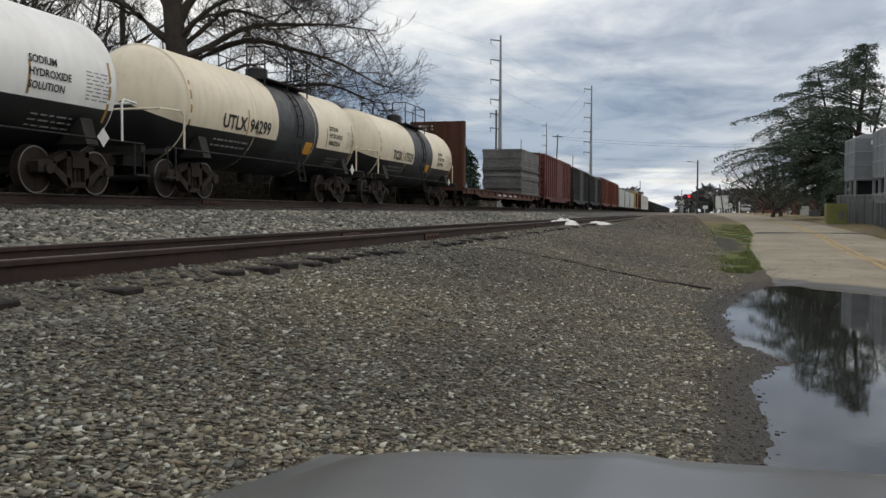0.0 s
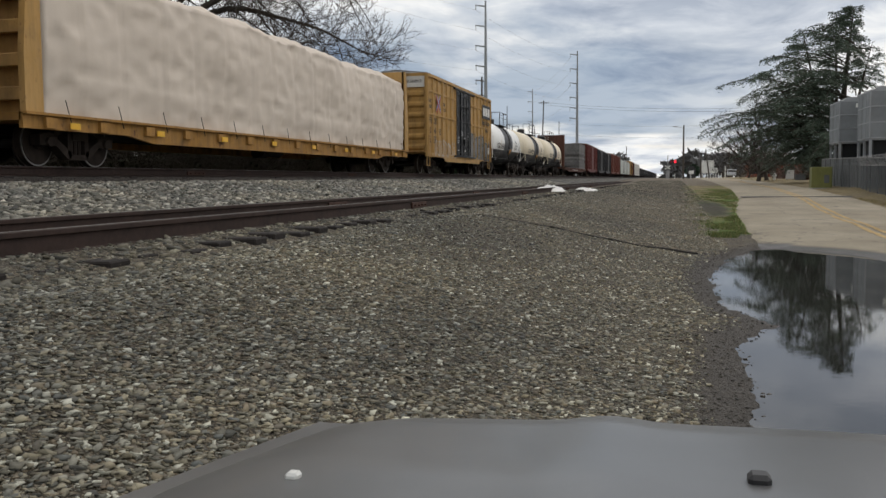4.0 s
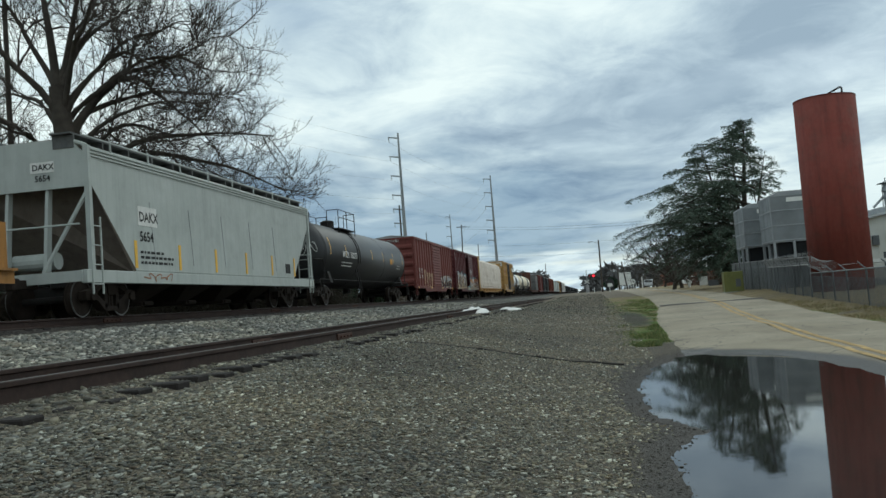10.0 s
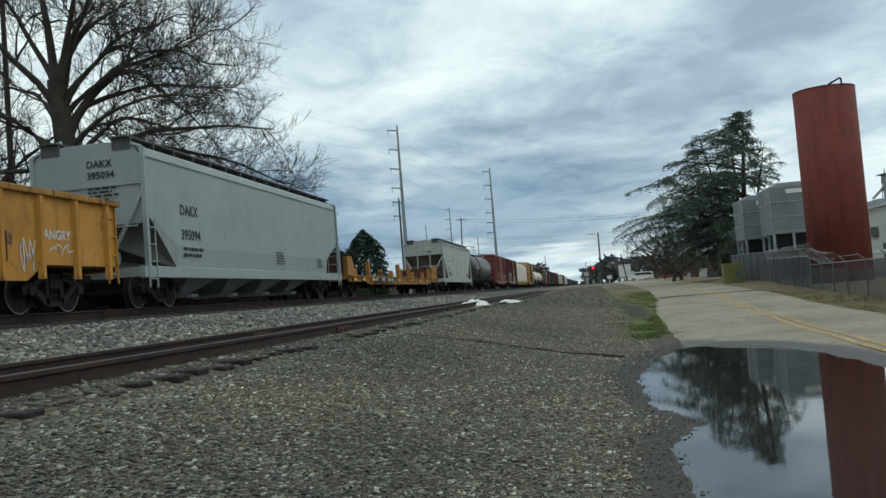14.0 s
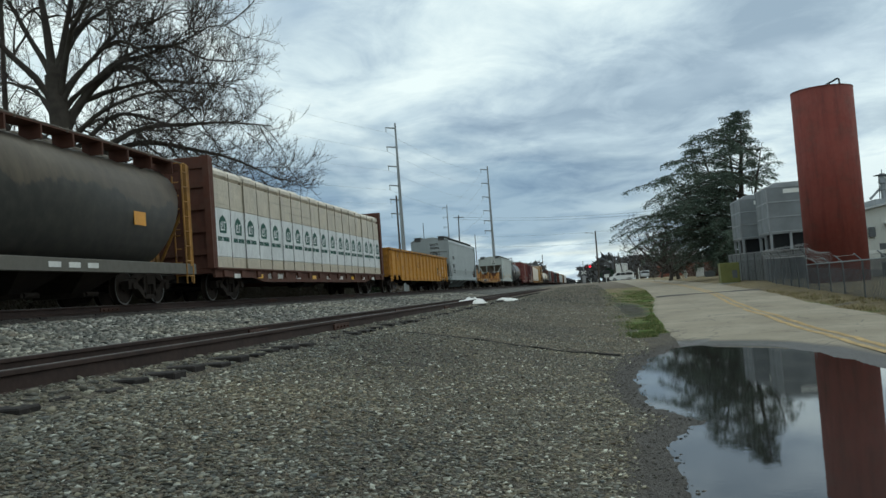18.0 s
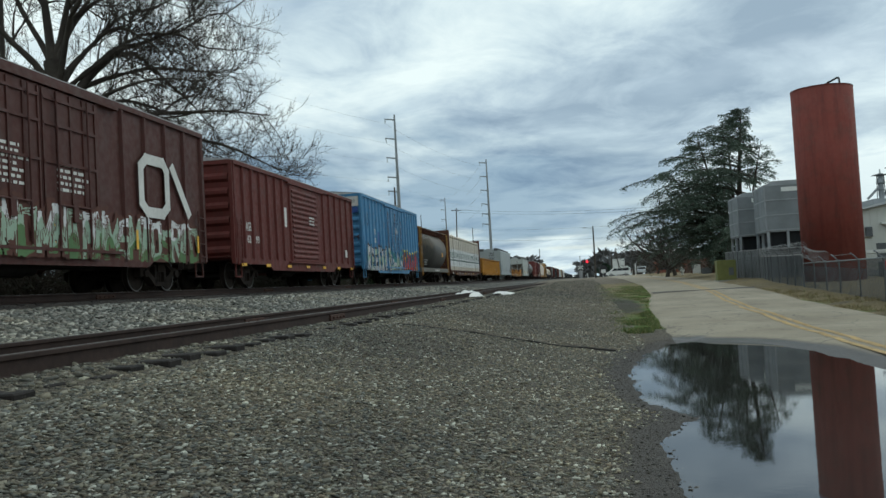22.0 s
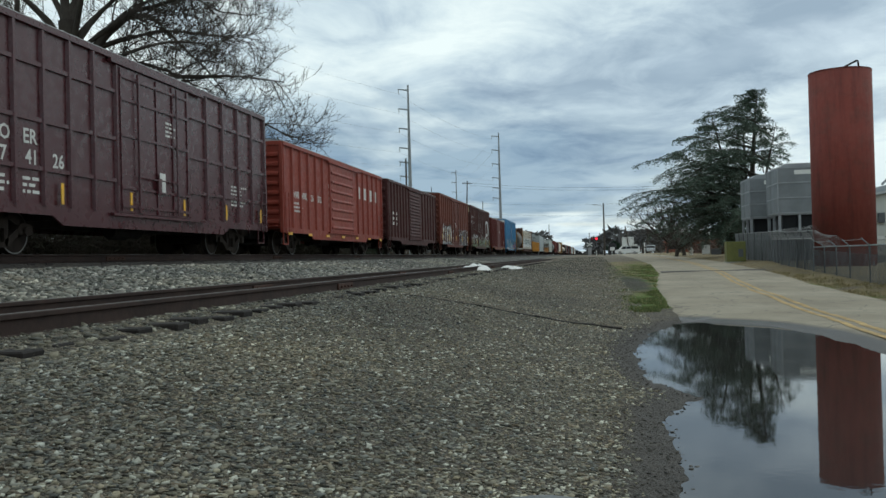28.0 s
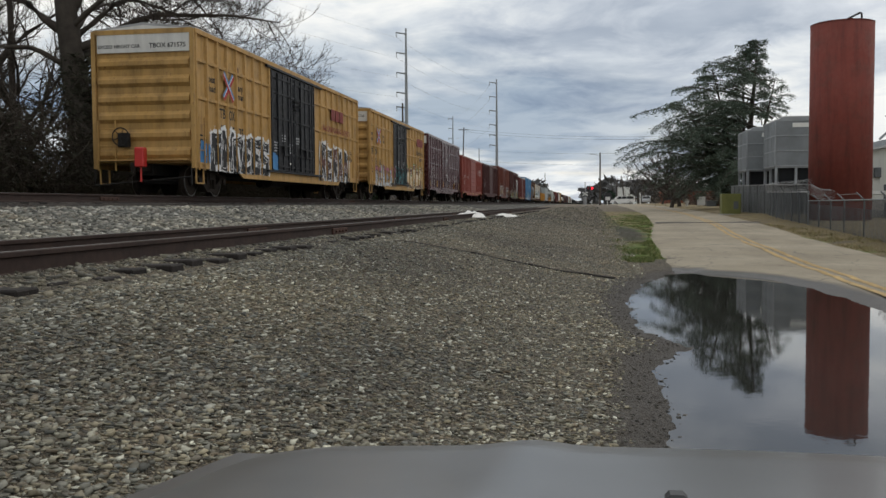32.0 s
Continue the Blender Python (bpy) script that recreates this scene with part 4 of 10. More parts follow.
def brake_wheel(c, x, y, z, material):
    bm = B()
    for i in range(16):
        a, b = i * math.pi / 8, (i + 1) * math.pi / 8
        rod(bm, (x + 0.26 * math.cos(a), y, z + 0.26 * math.sin(a)), (x + 0.26 * math.cos(b), y, z + 0.26 * math.sin(b)), 0.018, seg=6)
        if i % 3 == 0:
            rod(bm, (x, y, z), (x + 0.26 * math.cos(a), y, z + 0.26 * math.sin(a)), 0.014, seg=6)
    box(bm, x - 0.12, x + 0.2, y + 0.03, y + 0.22, z - 0.3, z + 0.12, 0.02)
    part("brake_wheel", bm, material, c, "black spoked hand-brake wheel")


def post_positions(half, door, n_left, n_right):
    a, b = door
    left = [-half + 0.06 + (a + half - 0.15) * k / n_left for k in range(n_left)]
    right = [b + 0.12 + (half - b - 0.18) * (k + 1) / n_right for k in range(n_right)]
    return left + right


def boxcar(name, lo, hi, eave, body, label, door, n_left=6, n_right=6, belts=(), kind="plug", door_mat=None, sill_drop=True,
           end_ribs=6, roof=None, top_patch=None, post_w=0.07, bottom=0.68, open_to=None, wheel=False, end_mat=None, rib_step=0.2):
    """A boxcar: body, posts, belts, roof, corrugated ends, door and running gear. door: from and to along the train."""
    c, half = begin_car(name, lo, hi, label, "boxcar")
    mid = (lo + hi) / 2
    d0, d1 = door[0] - mid, door[1] - mid
    W = 1.53
    end_mat = end_mat or body
    running_gear(c, half)
    if open_to is None:
        bm = B()
        box(bm, -W, W, -half, half, 0.95, eave, 0.02)
        part("body", bm, body, c)
    else:
        o0, o1 = open_to[0] - mid, open_to[1] - mid
        for b in ((W - 0.05, W, -half, o0, 0.95, eave), (W - 0.05, W, o1, half, 0.95, eave), (W - 0.05, W, o0, o1, eave - 0.3, eave), (-W, -W + 0.05, -half, half, 0.95, eave)):
            part("side_wall", box(B(), *b), body, c)
        for s in (-1, 1):
            part("end_wall", box(B(), -W + 0.05, W - 0.05, s * half - s * 0.05, s * half, 0.95, eave), body, c)
        bm = B()
        box(bm, -W + 0.05, W - 0.05, -half + 0.05, half - 0.05, 0.95, 1.1)
        box(bm, -W + 0.051, -W + 0.08, -half + 0.05, half - 0.05, 1.1, eave - 0.01)
        part("lining", bm, INSIDE, c, "dark empty inside of the car")
    # side sill, deeper between the trucks
    bm = B()
    for s in (-1, 1):
        u = [(-half, 1.02), (-half, bottom + 0.12), (-half + 3.2, bottom + 0.12), (-half + 3.6, bottom - 0.08 if sill_drop else bottom + 0.1),
             (half - 3.6, bottom - 0.08 if sill_drop else bottom + 0.1), (half - 3.2, bottom + 0.12), (half, bottom + 0.12), (half, 1.02)]
        prism(bm, u, 0, s * W - 0.02, s * W + 0.03)
    part("side_sill", bm, body, c)
    # posts
    pos = post_positions(half, (d0, d1), n_left, n_right)
    POSTS[c.name] = sorted(pos + [half - 0.02, d0 - 0.05, d1 + 0.05])
    first = None
    for y in pos + [half - 0.02, d0 - 0.05, d1 + 0.05]:
        for s in (1, -1):
            if first is None:
                bm = B()
                prism(bm, [(0, -post_w), (0.075, -post_w * 0.55), (0.075, post_w * 0.55), (0, post_w)], 2, 0.98, eave - 0.06)
                first = part("side_post", bm, body, c)
                first.matrix_basis = pose(W, y, 0)
            else:
                o = again(first)
                o.matrix_basis = pose(s * W, y, 0, 0, 0, 0 if s > 0 else 180)
    for z in belts:
        for s in (1, -1):
            for a, b in ((-half, d0 - 0.08), (d1 + 0.08, half)):
                bm = B()
                box(bm, s * W, s * (W + 0.055), a, b, z - 0.045, z + 0.045)
                part("side_belt", bm, body, c)
    bm = B()
    for s in (1, -1):
        box(bm, s * (W - 0.02), s * (W + 0.085), -half - 0.02, half + 0.02, eave - 0.1, eave + 0.03)
    part("top_rail", bm, body, c)
    # roof with cross ribs
    bm = B()
    prism(bm, [(-W - 0.06, eave + 0.02), (-W - 0.06, eave + 0.06), (0, eave + 0.24), (W + 0.06, eave + 0.06), (W + 0.06, eave + 0.02)], 1, -half - 0.03, half + 0.03)
    part("roof", bm, roof or GALV, c, "ribbed metal roof")
    rib = None
    for y in np.arange(-half + 0.6, half, 1.05):
        rib = again(rib) if rib else part("roof_rib", prism(B(), [(-W, eave + 0.07), (-W, eave + 0.1), (0, eave + 0.275), (W, eave + 0.1), (W, eave + 0.07)], 1, -0.04, 0.04), roof or GALV, c)
        rib.matrix_basis = pose(0, y, 0)
    # ends: wide horizontal corrugations
    for s in (-1, 1):
        bm = B()
        top = eave - (0.62 if top_patch else 0.25)
        step = (top - 1.05) / end_ribs
        for k in range(end_ribs):
            z = 1.05 + k * step
            y = s * half
            part("end_rib", prism(B(), [(y, z + 0.04), (y + s * 0.09, z + step * 0.28), (y + s * 0.09, z + step * 0.5), (y, z + step * 0.72)], 0, -W + 0.12, W - 0.12), end_mat, c)
        for q in (-1, 1):
            part("corner_post", box(B(), q * W - 0.07, q * W + 0.05, s * half - 0.03, s * half + s * 0.1, 0.8, eave), end_mat, c)
        box(bm, -W, W, s * half, s * (half + 0.07), eave - 0.1, eave + 0.04)
        part("end_cap", bm, end_mat, c)
        if top_patch:
            bm = B()
            prism(bm, [(-W + 0.1, eave - 0.62), (W - 0.1, eave - 0.62), (W - 0.1, eave + 0.02), (0, eave + 0.16), (-W + 0.1, eave + 0.02)], 1, s * half, s * (half + 0.06))
            part("number_panel", bm, top_patch, c, "white painted panel on the end")
        ladder(c, s * 1.15 * 1, s * (half + 0.13), 0.75, 2.2, 0.55, end_mat, "end")
        ladder(c, W + 0.06, s * (half - 0.3), 0.75, 2.3, 0.38, end_mat)
        bm = B()
        for q in (-1, 1):
            box(bm, q * 1.5 - 0.02, q * 1.5 + 0.02, s * (half - 0.1) - 0.02, s * (half - 0.1) + 0.02, 0.35, 0.8)
            box(bm, q * 1.5 - 0.02, q * 1.5 + 0.02, s * (half - 0.6) - 0.02, s * (half - 0.6) + 0.02, 0.35, 0.8)
            box(bm, q * 1.5 - 0.02, q * 1.5 + 0.02, s * (half - 0.6), s * (half - 0.1), 0.35, 0.39)
        box(bm, -1.4, 1.4, s * (half + 0.02), s * (half + 0.28), 1.02, 1.06)
        part("step", bm, end_mat, c, "sill step and end platform")
    if wheel:
        brake_wheel(c, -0.62, -half - 0.3, 1.72, BLACK)
    # door
    dm = door_mat or body
    leafs = [(d0, d1)]
    if kind == "double":
        m2 = (d0 + d1) / 2
        leafs = [(d0, m2 - 0.02), (m2 + 0.02, d1)]
    if kind == "open":
        leafs = [(open_to[1] - mid, open_to[1] - mid + (open_to[1] - open_to[0]) + 0.9)]
    for a, b in leafs:
        bm = B()
        box(bm, W + 0.02, W + 0.075, a, b, 0.98, eave - 0.22, 0.012)
        leaf = part("door", bm, dm, c, "closed steel side door")
        if kind in ("slide", "open"):
            bm = B()
            z = 1.08
            while z < eave - 0.4:
                prism(bm, [(W + 0.075, z), (W + 0.115, z + 0.05), (W + 0.115, z + 0.1), (W + 0.075, z + 0.15)], 1, a + 0.08, b - 0.08)
                z += rib_step
            part("corrugation", bm, dm, leaf)
        else:
            bm = B()
            for z in (1.15, 1.6, (eave + 1) / 2, eave - 1.0, eave - 0.45):
                box(bm, W + 0.075, W + 0.115, a + 0.05, b - 0.05, z - 0.035, z + 0.035)
            for y in np.linspace(a + 0.06, b - 0.06, 5 if b - a > 2 else 4):
                box(bm, W + 0.075, W + 0.105, y - 0.03, y + 0.03, 1.02, eave - 0.26)
            part("door_frame", bm, dm, leaf)
            bm = B()
            for y in (a + (b - a) * 0.22, a + (b - a) * 0.78):
                rod(bm, (W + 0.15, y, 1.02), (W + 0.15, y, eave - 0.28), 0.024, seg=6)
            rod(bm, (W + 0.15, a + (b - a) * 0.22, 1.9), (W + 0.15, a + (b - a) * 0.78, 1.9), 0.024, seg=6)
            box(bm, W + 0.11, W + 0.17, (a + b) / 2 - 0.09, (a + b) / 2 + 0.09, 1.55, 1.95)
            part("locking_rod", bm, dm, leaf)
    a, b = min(q[0] for q in leafs) - 0.4, max(q[1] for q in leafs) + 1.0
    part("lower_door_track", box(B(), W + 0.03, W + 0.13, a, min(b, half - 0.3), 0.9, 0.97), dm, c)
    part("upper_door_track", box(B(), W + 0.03, W + 0.13, a, min(b, half - 0.3), eave - 0.2, eave - 0.12), dm, c)
    def post_x(y):
        return W + 0.081 if any(abs(y - p) < post_w * 0.8 for p in pos) else (W + 0.121 if d0 < y < d1 else W + 0.0345)
    return c, mid, half, post_x


def reflectors(c, half, z=1.0, n=6, x=1.61, tall=0.0, mat=None):
    for k in range(n):
        y = -half + 0.6 + (2 * half - 1.2) * k / (n - 1)
        flat(c, "reflector", y - (0.05 if tall else 0.22), y + (0.05 if tall else 0.22), z, z + (tall or 0.1), mat or REFLECT, x)


YELLOW = paint("boxcar_yellow", (0.44, 0.255, 0.08), 0.6, 0.6, 0.45, scab=0.12)
DARK_DOOR = paint("boxcar_black_door", (0.016, 0.017, 0.02), 0.45, 0.25, 0.1, spec=0.16)
MAROON = paint("boxcar_maroon", (0.09, 0.018, 0.02), 0.55, 0.4, 0.15)
BRICK = paint("boxcar_brick_red", (0.16, 0.042, 0.034), 0.6, 0.5, 0.2)
OXIDE = paint("boxcar_oxide", (0.112, 0.023, 0.018), 0.6, 0.5, 0.2)
BROWN = paint("boxcar_brown", (0.07, 0.021, 0.016), 0.55, 0.4, 0.15)
RUST_RED = paint("boxcar_rust_red", (0.14, 0.034, 0.019), 0.6, 0.55, 0.25)
DULL = paint("boxcar_dull_brown", (0.06, 0.016, 0.014), 0.6, 0.4, 0.15)
GEN_RED = paint("boxcar_bright_red", (0.24, 0.042, 0.026), 0.5, 0.35, 0.12)
PLUM = paint("boxcar_plum", (0.058, 0.01, 0.014), 0.26, 0.14, 0.08, spec=0.45)
BLUE = paint("boxcar_blue", (0.07, 0.22, 0.4), 0.5, 0.4, 0.5, scab=0.55)
PALE = paint("number_panel_white", (0.62, 0.6, 0.56), 0.6, 0.3, 0.1)
GRAPH = {n: ink(n, v) for n, v in {"white": (0.6, 0.6, 0.6), "silver": (0.42, 0.43, 0.45), "black": (0.018, 0.018, 0.02), "cream": (0.6, 0.5, 0.36), "blue": (0.06, 0.2, 0.42), "red": (0.35, 0.02, 0.03),
                                   "yellow": (0.62, 0.55, 0.06), "mint": (0.3, 0.39, 0.3), "orange": (0.5, 0.17, 0.03), "teal": (0.05, 0.25, 0.28), "pink": (0.35, 0.12, 0.15), "soot": (0.05, 0.042, 0.036), "grey": (0.17, 0.165, 0.155), "green": (0.1, 0.18, 0.075), "umber": (0.09, 0.035, 0.025), "dust": (0.24, 0.13, 0.09), "tan": (0.5, 0.36, 0.2)}.items()}
G_ = GRAPH


def cross_mark(c, y, z, s, x=1.612):
    """Two crossed painted bands, each striped blue, white and red."""
    for k, tilt in enumerate((1, -1)):
        d = Vector((tilt, 1.0)).normalized()
        o = Vector((d.y, -d.x)) * tilt
        a, b = Vector((y, z)) - d * 0.68 * s, Vector((y, z)) + d * 0.68 * s
        for j, (n, lo, hi) in enumerate((("blue", -0.13, -0.04), ("white", -0.04, 0.0), ("red", 0.0, 0.13))):
            bm = B()
            bm.faces.new([bm.verts.new((x + 0.002 * k, *v)) for v in (a + o * lo * s, b + o * lo * s, b + o * hi * s, a + o * hi * s)])
            part("crossed_band", bm, G_[n], c)


def pool_logo(c, y, z, w, material, panel):
    """Three blocky shapes, pale on a dark panel or dark red on the paint."""
    if panel:
        flat(c, "logo_panel", y, y + w, z, z + w * 0.36, material, 1.611)
    for k in range(3):
        a = y + w * (0.05 + 0.31 * k)
        bm = box(B(), 1.605, 1.617, a, a + w * 0.26, z + w * 0.07, z + w * 0.29)
        part("logo_shape", bm, WHITE_INK if panel else LOGO_RED, c)


LOGO_RED = ink("faded_red", (0.2, 0.035, 0.03))


def yellow_pool_car(name, lo, hi, door, marks, label, double=False, panel=True, **kw):
    c, mid, half, px = boxcar(name, lo, hi, 4.79 if double else 4.7, YELLOW, label, door, 8 if double else 6, 8 if double else 6, (2.86, 3.95), "double" if double else "plug", DARK_DOOR, top_patch=PALE, end_ribs=6, **kw)
    sp = (door[0] - lo - 0.15) / (8 if double else 6)
    base = lo - mid + 0.06
    lead, marks_at, cross_at, any_at = (1.2, 2.2, 3.05, 4.2) if double else (0.2, 0.2, 2.0, 3.2)
    word(c, "next", base + sp * lead, 3.42, 0.3, BLACK_INK), word(c, "load", base + sp * lead, 3.14, 0.3, BLACK_INK)
    cross_mark(c, base + sp * cross_at, 3.42, 0.8)
    word(c, "any", base + sp * any_at, 3.42, 0.3, BLACK_INK), word(c, "road", base + sp * any_at, 3.14, 0.3, BLACK_INK)
    a, b, n1, n2, n3 = marks
    for k, (u, v) in enumerate(((a, n1), (b, n2), ("", n3))):
        if u:
            word(c, u, base + sp * (marks_at + k), 2.42, 0.42, BLACK_INK)
        word(c, v, base + sp * (marks_at + k), 1.92, 0.42, BLACK_INK)
    word(c, a + b + " " + n1 + n2 + n3, 0.2, 4.29, 0.19, BLACK_INK, "end", -half - 0.066)
    fine_print(c, base + sp * 0.3, 1.45, 0.5, 0.4, 3, 5, BLACK_INK), fine_print(c, base + sp * 1.3, 1.45, 0.5, 0.4, 3, 6, BLACK_INK)
    e = door[1] - mid
    if double:
        pool_logo(c, e + 2.4, 3.3, 2.2, DARK_DOOR, False)
        word(c, "RAILCAR POOLING EXPERTS", e + 1.2, 2.92, 0.34, LOGO_RED, x=1.612)
    else:
        pool_logo(c, half - 2.75, 3.42, 2.3, DARK_DOOR, panel)
        word(c, "Railcar Pooling", half - 2.8, 3.02, 0.4, BLACK_INK, x=1.612, wide=0.92), word(c, "Experts", half - 2.3, 2.62, 0.4, BLACK_INK, x=1.612)
    fine_print(c, half - 2.6, 1.75, 0.5, 0.6, 7, 3, BLACK_INK), fine_print(c, half - 1.5, 1.75, 0.5, 0.6, 7, 4, BLACK_INK)
    d = door[0] - mid
    for q in (0.3, 1.9):
        for k, line in enumerate(("CLOSE AND LOCK", "BOTH DOORS BEFORE", "MOVING CAR")):
            word(c, line, d + q + 0.05, 3.62 - 0.15 * k, 0.11, WHITE_INK, x=1.652)
        fine_print(c, d + q, 1.55, 0.5, 0.5, 5, 10, GRAPH["silver"], 1.612), fine_print(c, d + q + 0.85, 2.05, 0.5, 0.3, 3, 11, GRAPH["silver"], 1.612), fine_print(c, d + q + 0.1, 1.1, 0.35, 0.25, 2, 12, WHITE_INK, 1.612)
    return c, mid, half, px


c, m, h, px = yellow_pool_car("boxcar", 398.4, 413.95, (404.2, 407.7), ("FB", "OX", "50", "49", "13"), "faded yellow boxcar with a black door and faint graffiti")
graffiti(c, -6.3, -2.2, 0.8, 1.65, 21, [YELLOW], G_["silver"], None, 6, 0.1, px, "faint grey spray-painted outlines", 0.03, False, 0.3)
graffiti(c, 1.95, 5.4, 0.85, 2.2, 22, [G_["grey"], G_["grey"], G_["grey"]], G_["soot"], G_["grey"], 4, 0.2, px, edge=0.05)
graffiti(c, 5.5, 7.2, 0.78, 1.85, 23, [G_["soot"], G_["grey"]], G_["soot"], G_["grey"], 3, 0.2, px, edge=0.05)
flat(c, "route_plate", 6.6, 7.1, 1.25, 1.65, WHITE_INK, 1.6)

c, m, h, px = boxcar("boxcar", 353.7, 369.7, 4.2, MAROON, "maroon boxcar with its side door slid open and bright graffiti", (360.3, 365.2), 7, 6, (), "open", open_to=(360.3, 362.3), end_ribs=7)
graffiti(c, -7.4, -1.55, 0.78, 2.3, 31, [G_["tan"], G_["cream"], G_["white"]], G_["umber"], G_["teal"], 8, 0.13, px)
graffiti(c, -1.3, 1.2, 0.66, 0.95, 35, [G_["teal"], G_["cream"]], G_["umber"], G_["teal"], 5, 0.14, px)
graffiti(c, 0.8, 7.4, 0.72, 1.85, 32, [G_["cream"], G_["tan"], G_["white"], G_["orange"]], G_["umber"], G_["teal"], 8, 0.12, px)
word(c, "BK", -7.1, 2.1, 0.38), word(c, "TY", -6.2, 2.1, 0.38), word(c, "155", -7.1, 1.68, 0.34), word(c, "064", -6.2, 1.68, 0.34)
fine_print(c, 1.0, 2.2, 1.2, 0.5, 4, 5, None, 1.66)
flat(c, "paper_note", -2.3, -2.0, 2.9, 3.2, WHITE_INK)
tag_scrawl(c, -7.8, 3.0, 0.6, 1.1, 34, G_["white"])

c, m, h, px = boxcar("boxcar", 335.6, 351.6, 4.2, BRICK, "faded brick-red boxcar with a corrugated sliding door and worn graffiti", (342.2, 345.5), 7, 6, (), "slide", end_ribs=5)
word(c, "BK", -6.94, 1.9, 0.4), word(c, "TY", -5.9, 1.9, 0.4), word(c, "151", -6.92, 1.5, 0.36), word(c, "381", -5.92, 1.5, 0.36)
word(c, "BKTY151381", -0.5, 3.97, 0.2, WHITE_INK, "end", -h - 0.075)
graffiti(c, -5.1, -1.6, 0.85, 2.0, 41, [BRICK, G_["dust"], G_["dust"]], G_["tan"], None, 5, 0.14, px, "worn tan spray-painted outlines", 0.03, False, 0.3)
graffiti(c, 2.1, 7.3, 0.85, 1.75, 42, [G_["black"], G_["black"], G_["silver"]], G_["cream"], G_["black"], 5, 0.15, px, edge=0.045)
fine_print(c, -1.2, 2.3, 0.5, 0.5, 4, 6)
reflectors(c, h, 0.8, 4)

c, m, h, px = boxcar("boxcar", 168.6, 184.4, 4.72, BLUE, "sky-blue boxcar with rust streaks and silver and red graffiti", (174.4, 178.3), 7, 7, (), "plug", end_ribs=7, top_patch=PALE)
word(c, "TR", -5.35, 2.75, 0.42), word(c, "100", -5.4, 2.25, 0.42), word(c, "121", -4.35, 2.25, 0.42)
flat(c, "repaint_patch", -4.45, -3.7, 2.15, 2.9, paint("patch_blue", (0.03, 0.08, 0.27), 0.5), 1.534)
word(c, "TR 100121", 0.2, 4.28, 0.24, BLACK_INK, "end", -h - 0.066)
flat(c, "repaint_patch", -0.9, 1.4, 3.75, 4.05, paint("patch_blue", (0.03, 0.08, 0.27)), -h - 0.1, "end")
graffiti(c, -7.2, -1.6, 0.7, 2.1, 51, [G_["silver"], G_["mint"], G_["silver"]], G_["black"], G_["soot"], 6, 0.14, px)
graffiti(c, 2.6, 7.3, 0.78, 2.05, 52, [G_["red"], G_["red"], G_["umber"]], G_["black"], G_["yellow"], 6, 0.16, px)
graffiti(c, -1.5, 2.0, 0.75, 1.9, 53, [G_["mint"], G_["silver"], G_["teal"]], G_["black"], None, 4, 0.13, px, fade=0.35)
for k, (y, zt, ln) in enumerate(((-1.7, 4.2, 2.2), (-0.6, 3.4, 2.0), (0.3, 4.3, 2.6), (1.1, 3.1, 1.4), (1.9, 4.0, 2.4), (3.6, 4.1, 1.1), (4.8, 4.3, 1.7), (-4.4, 4.2, 0.9), (6.4, 4.0, 0.8))):
    bm = B()
    g = random.Random(k)
    for i in range(14):
        w, u = 0.05 + 0.05 * g.random(), y + g.gauss(0, 0.035)
        bm.faces.new([bm.verts.new((1.6125 + 0.0004 * i if -1.95 < y < 1.95 else 1.5325, u + q * w, zt - ln * (i + r * 1.0) / 14)) for q, r in ((-1, 1), (1, 1), (1, 0), (-1, 0))])
    part("rust_streak", bm, PLATE, c, "long flaking rust streak")
tag_scrawl(c, -7.3, 3.0, 1.0, 0.8, 54, G_["black"])
fine_print(c, 0.3, 3.0, 0.8, 0.4, 4, 55, None, 1.612)

c, m, h, px = boxcar("boxcar", 151.2, 166.5, 4.2, OXIDE, "oxide-red boxcar with a corrugated sliding door", (157.0, 160.4), 7, 6, (), "slide", end_ribs=6)
word(c, "AGR", -6.7, 1.95, 0.42), word(c, "62", -6.55, 1.54, 0.36), word(c, "99", -5.85, 1.54, 0.36)
flat(c, "worn_mark", -2.55, -2.25, 2.3, 3.05, WHITE_INK), fine_print(c, 0.3, 2.5, 0.9, 0.4, 3, 61, None, 1.66)
reflectors(c, h, 0.72, 7), flat(c, "route_plate", 6.0, 6.35, 1.3, 1.65, WHITE_INK, 1.6)

c, m, h, px = boxcar("boxcar", 133.1, 148.8, 4.65, BROWN, "dark brown boxcar with a large white emblem and pale green graffiti", (138.4, 142.8), 6, 5, (), "double", end_ribs=8, top_patch=paint("panel_cream", (0.4, 0.33, 0.2)))
for k, (a, b) in enumerate(((0.0, 0.62), (0.85, 1.4), (1.75, 2.2))):
    for r in range(2):
        flat(c, "name_bar", -7.1 + a, -7.1 + b, 3.5 - 0.5 * r, 3.75 - 0.5 * r, WHITE_INK)
word(c, "406", -6.1, 2.35, 0.36), word(c, "326", -5.1, 2.35, 0.36)
fine_print(c, -2.2, 2.2, 1.5, 0.9, 7, 71, None, 1.612), fine_print(c, 0.2, 2.2, 1.4, 0.7, 5, 72, None, 1.612)
ring = [(0.66, 1.0), (0.16, 1.0), (0.0, 0.84), (0.0, 0.16), (0.16, 0.0), (0.62, 0.0), (0.78, 0.16), (0.78, 0.84), (0.66, 1.0)]
